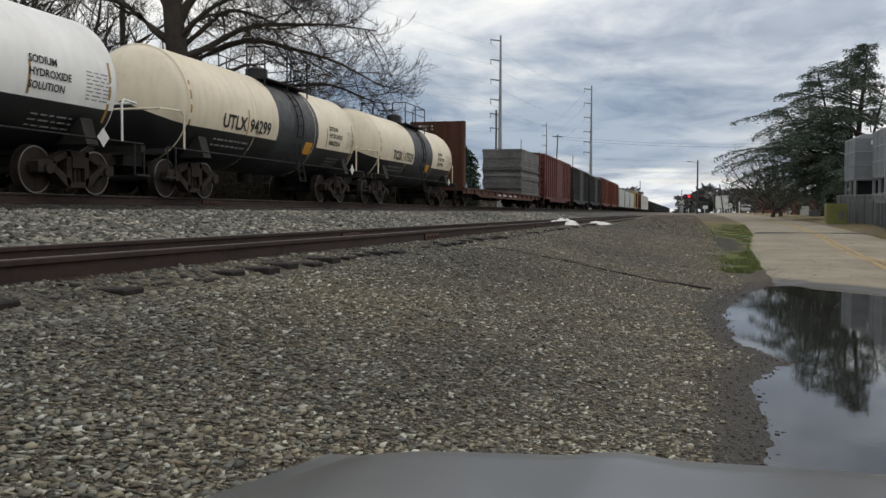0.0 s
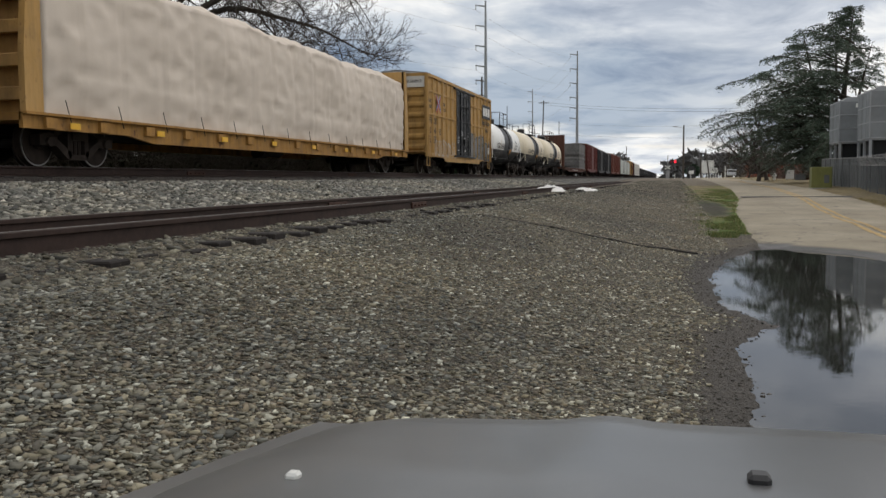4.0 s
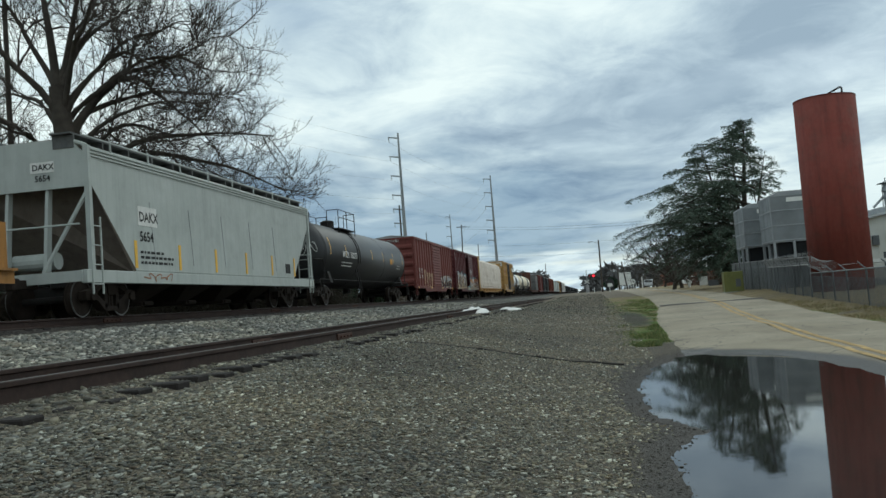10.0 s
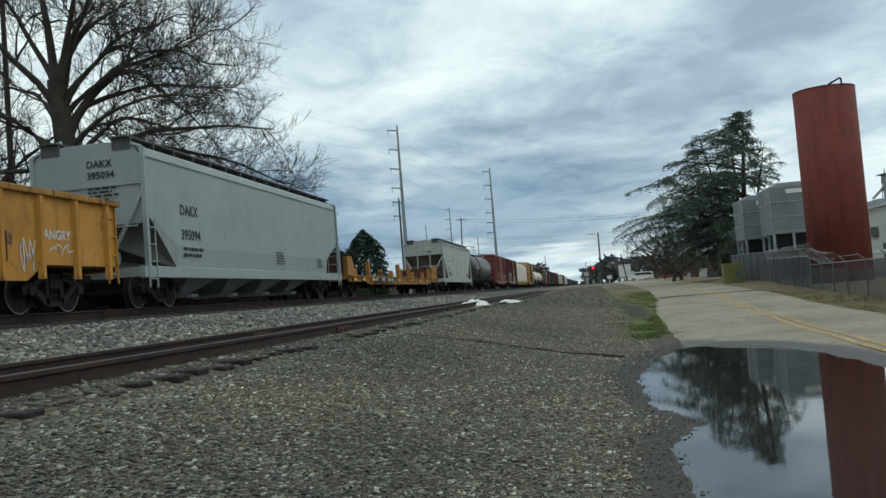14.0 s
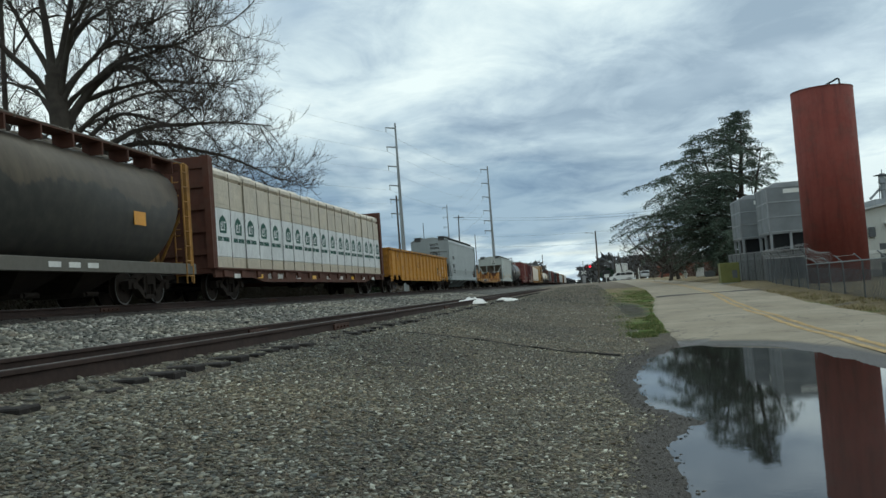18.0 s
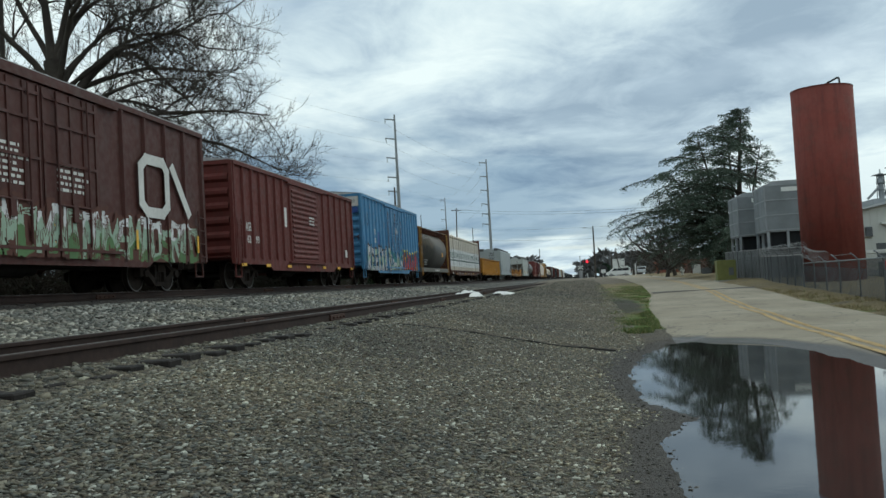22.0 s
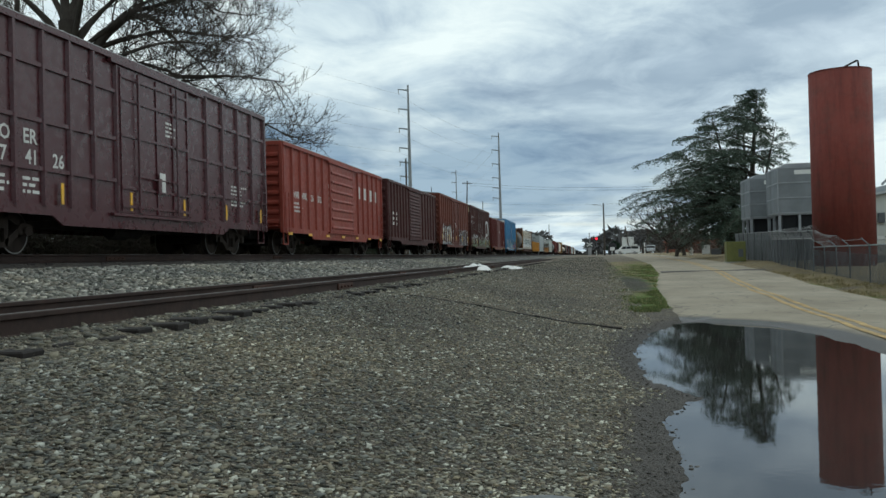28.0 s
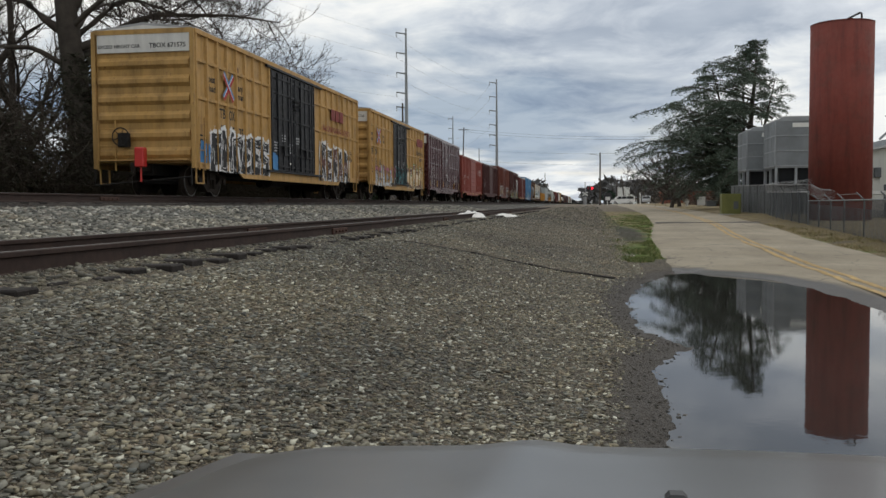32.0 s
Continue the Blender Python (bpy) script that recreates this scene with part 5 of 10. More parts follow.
for nm, stroke in (("emblem_ring", ring), ("emblem_bar", [(0.98, 0.95), (1.5, 0.08)])):
    bm = B()
    for k, ((a, b), (p, q)) in enumerate(zip(stroke, stroke[1:])):
        A, E = Vector((3.95 + a * 1.85, 2.05 + b * 1.4)), Vector((3.95 + p * 1.85, 2.05 + q * 1.4))
        d = (E - A).normalized()
        o = Vector((-d.y, d.x)) * 0.14
        bm.faces.new([bm.verts.new((1.612 + 0.0015 * k, *v)) for v in (A - d * 0.1 + o, A - d * 0.1 - o, E + d * 0.1 - o, E + d * 0.1 + o)])
    part(nm, bm, WHITE_INK, c, "thick white painted ribbon")
graffiti(c, -7.4, -2.7, 0.72, 1.95, 73, [G_["green"], G_["mint"], G_["white"]], G_["umber"], None, 8, 0.13, px)
graffiti(c, -2.4, 7.3, 0.72, 1.9, 74, [G_["green"], G_["mint"], G_["mint"], G_["white"]], G_["umber"], G_["umber"], 17, 0.13, px)
reflectors(c, h, 1.05, 5, 1.618, 0.5)

c, m, h, px = boxcar("boxcar", 115.5, 131.1, 4.6, RUST_RED, "rust-red boxcar with a plug door and white graffiti on black", (121.2, 124.9), 6, 5, (), "plug", end_ribs=8)
flat(c, "mark_panel", -6.9, -6.2, 2.08, 2.46, BLACK_INK), word(c, "NS", -6.82, 2.15, 0.34, x=1.543)
graffiti(c, -6.6, -1.9, 0.75, 2.35, 81, [G_["silver"], G_["cream"], G_["white"]], G_["black"], G_["black"], 7, 0.14, px, edge=0.05)
graffiti(c, 1.9, 7.2, 0.75, 2.0, 82, [G_["black"], G_["black"]], G_["white"], G_["black"], 5, 0.17, px, edge=0.045, shadow=False)
reflectors(c, h, 1.1, 5, 1.615, 0.5)
word(c, "473719", 0.1, 4.3, 0.22, WHITE_INK, "end", -h - 0.075), fine_print(c, -0.6, 2.2, 0.8, 0.5, 4, 83, None, 1.612)

c, m, h, px = boxcar("boxcar", 98.0, 113.6, 4.2, DULL, "dull dark-brown boxcar with a sliding door", (103.9, 107.2), 7, 6, (), "slide", end_ribs=6)
for k in range(3):
    flat(c, "name_bar", -6.5, -6.1, 2.3 - 0.3 * k, 2.46 - 0.3 * k, PALE)
    flat(c, "name_bar", -5.55, -5.2, 2.3 - 0.3 * k, 2.46 - 0.3 * k, PALE)

c, m, h, px = boxcar("boxcar", 80.65, 96.4, 4.15, GEN_RED, "bright red boxcar with white lettering and a sliding door", (86.7, 90.3), 6, 6, (), "slide", end_ribs=8, rib_step=0.4)
word(c, "WR", -6.9, 2.15, 0.4), word(c, "WK", -5.75, 2.15, 0.4), word(c, "26", -4.4, 2.15, 0.38), word(c, "335", -3.65, 2.15, 0.38)
for k in range(4):
    flat(c, "name_bar", 3.0 + k * 1.18, 3.42 + k * 1.18, 2.72, 3.3, WHITE_INK)
    flat(c, "name_bar", -1.95, -1.62, 2.05 + 0.27 * k, 2.22 + 0.27 * k, WHITE_INK)
fine_print(c, -6.9, 1.6, 1.4, 0.45, 3, 91)
word(c, "WRWK 26335", -0.6, 3.95, 0.2, WHITE_INK, "end", -h - 0.075)
reflectors(c, h, 0.72, 7)

c, m, h, px = boxcar("boxcar", 63.1, 78.8, 4.75, PLUM, "plum-coloured tall boxcar with glossy ribbed panels", (69.0, 72.7), 6, 5, (1.75, 2.75, 3.9), "plug", end_ribs=9, top_patch=PALE)
word(c, "CO", -6.75, 2.24, 0.42), word(c, "ER", -5.8, 2.24, 0.42), word(c, "17", -6.75, 1.82, 0.42), word(c, "41", -5.8, 1.82, 0.42), word(c, "26", -4.85, 1.82, 0.42)
word(c, "COER 174126", -0.2, 4.25, 0.22, BLACK_INK, "end", -h - 0.066)
fine_print(c, -6.6, 1.2, 0.6, 0.4, 3, 101), fine_print(c, -5.6, 1.2, 0.6, 0.4, 3, 104), fine_print(c, 0.4, 3.1, 0.7, 0.45, 4, 102, None, 1.612), fine_print(c, 4.9, 1.5, 1.3, 0.7, 6, 103)
flat(c, "worn_mark", -0.1, 0.2, 1.6, 2.1, WHITE_INK, 1.69)
reflectors(c, h, 1.05, 6, 1.615, 0.45)

c, m, h, px = yellow_pool_car("boxcar", 45.55, 61.15, (51.1, 54.95), ("FB", "OX", "50", "51", "36"), "yellow boxcar with a black door and pale graffiti along its foot", panel=False)
graffiti(c, -6.6, -2.0, 0.72, 1.95, 111, [G_["white"], G_["silver"], G_["pink"]], G_["soot"], None, 7, 0.12, px)
graffiti(c, 2.0, 7.2, 0.72, 2.2, 112, [G_["umber"], G_["tan"], G_["cream"], G_["umber"]], G_["cream"], G_["green"], 6, 0.15, px)
graffiti(c, -1.7, 1.6, 0.95, 1.9, 113, [G_["black"]], G_["teal"], None, 4, 0.1, px, shadow=False, edge=0.025)

c, m, h, px = yellow_pool_car("boxcar", 24.45, 43.0, (30.6, 35.75), ("TB", "OX", "67", "15", "75"), "tall yellow boxcar with black double doors, last of the train", True, wheel=True)
word(c, "EXCESS HEIGHT CAR", -1.4, 4.3, 0.14, BLACK_INK, "end", -h - 0.066)
graffiti(c, -8.2, -3.3, 0.72, 2.1, 121, [G_["black"], G_["black"]], G_["white"], G_["white"], 6, 0.17, px, edge=0.05, shadow=False)
for a in (-9.0, -3.2):
    graffiti(c, a, a + 0.6, 0.95, 1.6, 122, [G_["blue"]], G_["blue"], None, 2, 0.14, px, "blue sprayed patch")
graffiti(c, 2.9, 7.4, 0.72, 2.35, 123, [G_["black"], G_["umber"], G_["black"]], G_["white"], G_["white"], 5, 0.18, px, edge=0.05, shadow=False)
bm = B()
box(bm, 0.02, 0.3, -h - 0.75, -h - 0.5, 0.82, 1.38, 0.03)
rod(bm, (0.16, -h - 0.62, 0.4), (0.16, -h - 0.62, 0.84), 0.03)
part("end_marker", bm, plain("marker_red", (0.5, 0.03, 0.025), 0.4, 0.1), c, "red end-of-train marker box on the coupler")
rod_bm = B()
for q in (-1, 1):
    rod(rod_bm, (q * 1.5, -h - 0.2, 0.3), (q * 1.5, -h - 0.2, 0.8), 0.02)
rod(rod_bm, (-1.5, -h - 0.2, 0.32), (1.5, -h - 0.2, 0.55), 0.02)
part("uncoupling_lever", rod_bm, BLACK, c)

# ---- tank cars ----
def tank_car(name, lo, hi, r, zc, top_mat, low_mat, label, split=None, band=None, band_mat=None, platform=0.0, dome_mat=None, rail_mat=None):
    c, half = begin_car(name, lo, hi, label, "tank car")
    mid = (lo + hi) / 2
    running_gear(c, half - 0.1, half - 1.75, sill=False)
    # shell: rings along y, dished ends; the paint line follows a ring angle
    ends = 0.62
    L = half - 0.35
    ys = [(-L, 0.0), (-L + 0.04, 0.32), (-L + 0.14, 0.6), (-L + 0.32, 0.85), (-L + ends, 1.0)]
    cuts = sorted({-L + ends, L - ends, *([b - mid for b in band] if band else [])})
    body = []
    for a, b in zip(cuts, cuts[1:]):
        body += [(a, 1.0), ((a + b) / 2, 1.0)]
    prof = ys[:-1] + body + [(L - ends, 1.0)] + [(-y, k) for y, k in reversed(ys[:-1])]
    seg = 48
    angs = [2 * math.pi * i / seg for i in range(seg)]
    if split is not None:
        sa = math.asin(max(-1, min(1, (split - zc) / r)))
        angs = sorted(angs + [sa % (2 * math.pi), (math.pi - sa) % (2 * math.pi)])
    n = len(angs)
    verts, faces, ids = [], [], []
    for y, k in prof:
        verts += [(r * k * math.cos(a), y, zc + r * k * math.sin(a)) for a in angs]
    for i in range(len(prof) - 1):
        for j in range(n):
            q = (j + 1) % n
            faces.append((i * n + j, (i + 1) * n + j, (i + 1) * n + q, i * n + q))
            am = (angs[j] + (angs[q] if q else 2 * math.pi)) / 2
            zz = zc + r * math.sin(am)
            ym = (prof[i][0] + prof[i + 1][0]) / 2
            idx = 0
            if split is not None and zz < split:
                idx = 1
            if band and band[0] - mid < ym < band[1] - mid:
                idx = 2
            ids.append(idx)
    shell = mesh_part("tank_shell", verts, faces, [top_mat, low_mat, band_mat or low_mat], c, "", True)
    shell.data.polygons.foreach_set("material_index", ids)
    for y in (-L + ends, L - ends, -L * 0.33, L * 0.33):
        bm = B()
        for k in range(seg):
            a, b = 2 * math.pi * k / seg, 2 * math.pi * (k + 1) / seg
            v = [bm.verts.new(((r + d) * math.cos(t), y + w, zc + (r + d) * math.sin(t))) for t, d, w in ((a, -0.01, -0.03), (a, 0.006, 0), (a, -0.01, 0.03), (b, -0.01, 0.03), (b, 0.006, 0), (b, -0.01, -0.03))]
            bm.faces.new((v[0], v[1], v[4], v[5]))
            bm.faces.new((v[1], v[2], v[3], v[4]))
        part("weld_seam", bm, [top_mat if split is not None else low_mat][0], c)
    # stub sills, bolsters and saddles
    for s in (-1, 1):
        bm = B()
        box(bm, -0.3, 0.3, s * (half - 3.2), s * half, 0.72, 1.05)
        prism(bm, [(-1.45, 0.98), (1.45, 0.98), (1.3, 1.5), (0.6, 1.05), (-0.6, 1.05), (-1.3, 1.5)], 1, s * (half - 1.75) - 0.18, s * (half - 1.75) + 0.18)
        box(bm, -1.45, 1.45, s * half - 0.12, s * half + 0.02, 0.95, 1.08)
        part("stub_sill", bm, BLACK, c)
    bm = B()
    for q in (-1, 1):
        part("side_rail", rod(B(), (q * 1.42, -half, 1.12), (q * 1.42, half, 1.12), 0.018, seg=6), BLACK, c)
        for s in (-1, 1):
            rod(bm, (q * 1.42, s * (half - 0.75), 1.12), (q * 1.42, s * (half - 0.75), 1.9), 0.025, seg=6)
            rod(bm, (q * 1.42, s * (half - 0.75), 1.9), (q * 1.4, s * (half - 0.65), 2.0), 0.025, seg=6)
            rod(bm, (q * 1.4, s * (half - 0.65), 2.0), (q * 1.25, s * half, 2.0), 0.025, seg=6)
            rod(bm, (q * 1.25, s * half, 2.0), (0, s * half, 2.0), 0.025, seg=6)
            step = B()
            box(step, q * 1.38, q * 1.5, s * (half - 0.1) - 0.25, s * (half - 0.1) + 0.25, 0.42, 0.46)
            for k in (-0.35, 0.13):
                rod(step, (q * 1.44, s * (half - 0.1 + k * 0.7), 0.44), (q * 1.44, s * (half - 0.1 + k * 0.7), 1.1), 0.02, seg=6)
            part("step", step, BLACK, c, "black sill step")
    part("handrail", bm, rail_mat or BLACK, c)
    # side ladder and bottom outlet
    pm = platform - mid if platform else 0.0
    bm = B()
    for s in (-0.2, 0.2):
        rod(bm, (1.3, pm + s, zc - r * 0.2), (1.55, pm + s, 0.55), 0.022, seg=6)
        pts = [(r * 1.03 * math.cos(a), zc + r * 1.03 * math.sin(a)) for a in np.linspace(-0.25, 1.35, 9)]
        for (a, b), (p, q) in zip(pts, pts[1:]):
            rod(bm, (a, pm + s, b), (p, pm + s, q), 0.02, seg=6)
    for a in np.linspace(-0.2, 1.3, 8):
        rod(bm, (r * 1.03 * math.cos(a), pm - 0.2, zc + r * 1.03 * math.sin(a)), (r * 1.03 * math.cos(a), pm + 0.2, zc + r * 1.03 * math.sin(a)), 0.015, seg=6)
    for k in range(3):
        rod(bm, (1.52 - 0.06 * k, pm - 0.2, 0.6 + 0.3 * k), (1.52 - 0.06 * k, pm + 0.2, 0.6 + 0.3 * k), 0.015, seg=6)
    part("ladder", bm, BLACK, c)
    bm = B()
    rod(bm, (0, 0, zc - r - 0.25), (0, 0, zc - r + 0.1), 0.22, seg=12)
    part("outlet", bm, BLACK, c)
    # dome and platform with railings
    top = zc + r
    bm = B()
    rod(bm, (0, pm, top - 0.1), (0, pm, top + 0.32), 0.34, seg=20)
    rod(bm, (0, pm, top + 0.32), (0, pm, top + 0.4), 0.37, 0.2, seg=20)
    part("dome", bm, dome_mat or BLACK, c, "valve dome on top of the tank")
    bm = B()
    pl = 1.5
    for q in (-1, 1):
        box(bm, q * 0.5, q * 1.05, pm - pl, pm + pl, top - 0.18, top - 0.14)
        for y in (pm - pl, pm, pm + pl):
            rod(bm, (q * 1.02, y, top - 0.4), (q * 1.02, y, top + 0.75), 0.022, seg=6)
        for z in (top + 0.38, top + 0.75):
            rod(bm, (q * 1.02, pm - pl, z), (q * 1.02, pm + pl, z), 0.02, seg=6)
        for y in (pm - pl, pm + pl):
            rod(bm, (q * 1.02, y, top + 0.75), (q * 0.45, y, top + 0.75), 0.02, seg=6)
            rod(bm, (q * 0.45, y, top + 0.75), (q * 0.45, y, top - 0.2), 0.02, seg=6)
    part("platform", bm, BLACK, c, "walkway platform with railings")
    def skin(y0, y1, z, h, material, nm="reflector", lab=""):
        """A strip painted on the round shell, from z up by h."""
        a0, a1 = math.asin(max(-1, min(1, (z - zc) / r))), math.asin(max(-1, min(1, (z + h - zc) / r)))
        bm = B()
        st = [(r + 0.006) * np.array((math.cos(a), math.sin(a))) for a in np.linspace(a0, a1, 5)]
        for p, q in zip(st, st[1:]):
            bm.faces.new([bm.verts.new(v) for v in ((p[0], y0, zc + p[1]), (p[0], y1, zc + p[1]), (q[0], y1, zc + q[1]), (q[0], y0, zc + q[1]))])
        return part(nm, bm, material, c, lab)
    def write(text, y, z, size, inkm):
        o = word(c, text, y, z, size, inkm, x=math.sqrt(max(0.01, r * r - (z + size * 0.35 - zc) ** 2)) + 0.012)
        a = math.asin(max(-1, min(1, (z + size * 0.35 - zc) / r)))
        o.matrix_basis = Matrix.Translation(((r + 0.014) * math.cos(a), y, zc + (r + 0.014) * math.sin(a))) @ Matrix.Rotation(-a, 4, "Y") @ Matrix(((0, 0, 1, 0), (1, 0, 0, 0), (0, 1, 0, -size * 0.35), (0, 0, 0, 1))) @ Matrix.Diagonal((size, size, size, 1))
    def prints(y, z, w, h, rows, seed, inkm):
        g = random.Random(seed)
        for k in range(rows):
            z0 = z + h - (k + 0.8) * h / rows
            p = 0
            while p < w:
                q = g.uniform(0.1, 0.3)
                skin(y + p, y + min(p + q, w), z0, h / rows * 0.3, inkm, "fine_print")
                p += q + 0.07
    return c, mid, half, skin, write, prints


TANK_WHITE = paint("tank_white", (0.78, 0.775, 0.75), 0.4, 0.1, 0.04, spec=0.4)
TANK_CREAM = paint("tank_cream", (0.72, 0.63, 0.47), 0.42, 0.18, 0.08, spec=0.4)
TANK_BLACK = plain("tank_black", (0.009, 0.009, 0.01), 0.42, 0.4, 2.5, bump=0.1)
BAND = paint("tank_grey_band", (0.035, 0.038, 0.043), 0.45, 0.35, 0.06)
ORANGE = plain("orange_placard", (0.6, 0.27, 0.02), 0.5, 0.15)
DULL_GOLD = plain("gold_reflector", (0.36, 0.2, 0.05), 0.45, 0.2)


GREY_INK = plain("faded_stencil", (0.26, 0.26, 0.25), 0.7, 0.15, 9, bump=0)


def caustic_tank(lo, hi, mat, number, split, band, label):
    c, mid, half, skin, write, prints = tank_car("tank_car", lo, hi, 1.44, 2.24, mat, TANK_BLACK, label, split, band, BAND, (band[0] + band[1]) / 2, TANK_BLACK, mat)
    write(number[0], -half + 2.6, split + 0.1, 0.5, BLACK_INK)
    write(number[1], -half + 4.05, split + 0.1, 0.5, BLACK_INK)
    skin(-half + 1.02, -half + 1.1, split - 0.25, 1.3, DULL_GOLD), skin(half - 1.2, half - 1.12, split - 0.25, 1.2, DULL_GOLD)
    skin(-half + 3.93, -half + 3.99, split + 0.02, 0.65, DULL_GOLD), skin(half - 3.5, half - 3.44, split + 0.05, 0.6, DULL_GOLD)
    b = band[1] - mid
    for k, t in enumerate(("SODIUM", "HYDROXIDE", "SOLUTION")):
        write(t, b + 0.9, split + 0.62 - 0.23 * k, 0.2, BLACK_INK)
    prints(b + 2.5, split + 0.12, 0.75, 0.6, 8, 7, GREY_INK)
    prints(-half + 2.4, split - 0.4, 1.8, 0.28, 2, 8, GREY_INK)
    prints(b + 1.2, split - 0.5, 1.2, 0.3, 3, 9, GREY_INK)
    skin(b - 0.9, b - 0.35, split - 0.25, 0.36, ORANGE, "placard", "orange hazard placard")
    bm = B()
    for o, mt in ((0.2, WHITE_INK),):
        bm.faces.new([bm.verts.new((1.44, b + 3.0 + u, 1.15 + v)) for u, v in ((0, -o), (o, 0), (0, o), (-o, 0))])
    part("placard", bm, WHITE_INK, c, "white diamond hazard placard")


caustic_tank(414.5, 427.6, TANK_WHITE, ("TCIX", "16104"), 1.72, (419.9, 423.2), "white-topped black tank car with a grey band and railed platform")
caustic_tank(428.5, 441.4, TANK_CREAM, ("UTLX", "94299"), 1.72, (434.3, 437.2), "cream-stained black tank car with a grey band and railed platform")
caustic_tank(442.3, 455.2, TANK_CREAM, ("TCIX", "17529"), 1.72, (447.8, 450.7), "cream tank car with a black belly, beside a flat car")

c, mid, half, skin, write, prints = tank_car("tank_car", 314.5, 333.2, 1.52, 2.35, TANK_BLACK, TANK_BLACK, "glossy black tank car with yellow reflector strips", None, None, None, 321.0)
write("MTZX", -half + 3.6, 2.2, 0.4, WHITE_INK), write("330275", -half + 4.95, 2.2, 0.4, WHITE_INK)
for k in range(7):
    y = -half + 1.6 + k * (2 * half - 3.2) / 6
    skin(y, y + 0.08, 2.25, 0.75 if k in (0, 6) else 0.55, REFLECT)
prints(-half + 3.5, 1.75, 1.8, 0.3, 2, 5, WHITE_INK), prints(half - 3.2, 1.9, 1.0, 0.3, 2, 6, WHITE_INK)
skin(half - 5.0, half - 4.4, 2.15, 0.3, ORANGE, "placard", "orange hazard placard")
for k in range(3):
    bm = B()
    g = random.Random(k)
    for i in range(14):
        a, b = i * 0.45, (i + 1) * 0.45
        p = [(-0.6 + 0.5 * k + 0.18 * math.cos(a + k), 2.35 + 0.2 * k * 0.5 + 0.22 * math.sin(a * 1.3)), (-0.6 + 0.5 * k + 0.18 * math.cos(b + k), 2.35 + 0.1 * k + 0.22 * math.sin(b * 1.3))]
        rod(bm, (p[0][0] + 0.7, -half + 0.36, p[0][1]), (p[1][0] + 0.7, -half + 0.36, p[1][1]), 0.014, seg=4)
    part("graffiti", bm, WHITE_INK, c, "thin scrawled spray tag on the tank end")


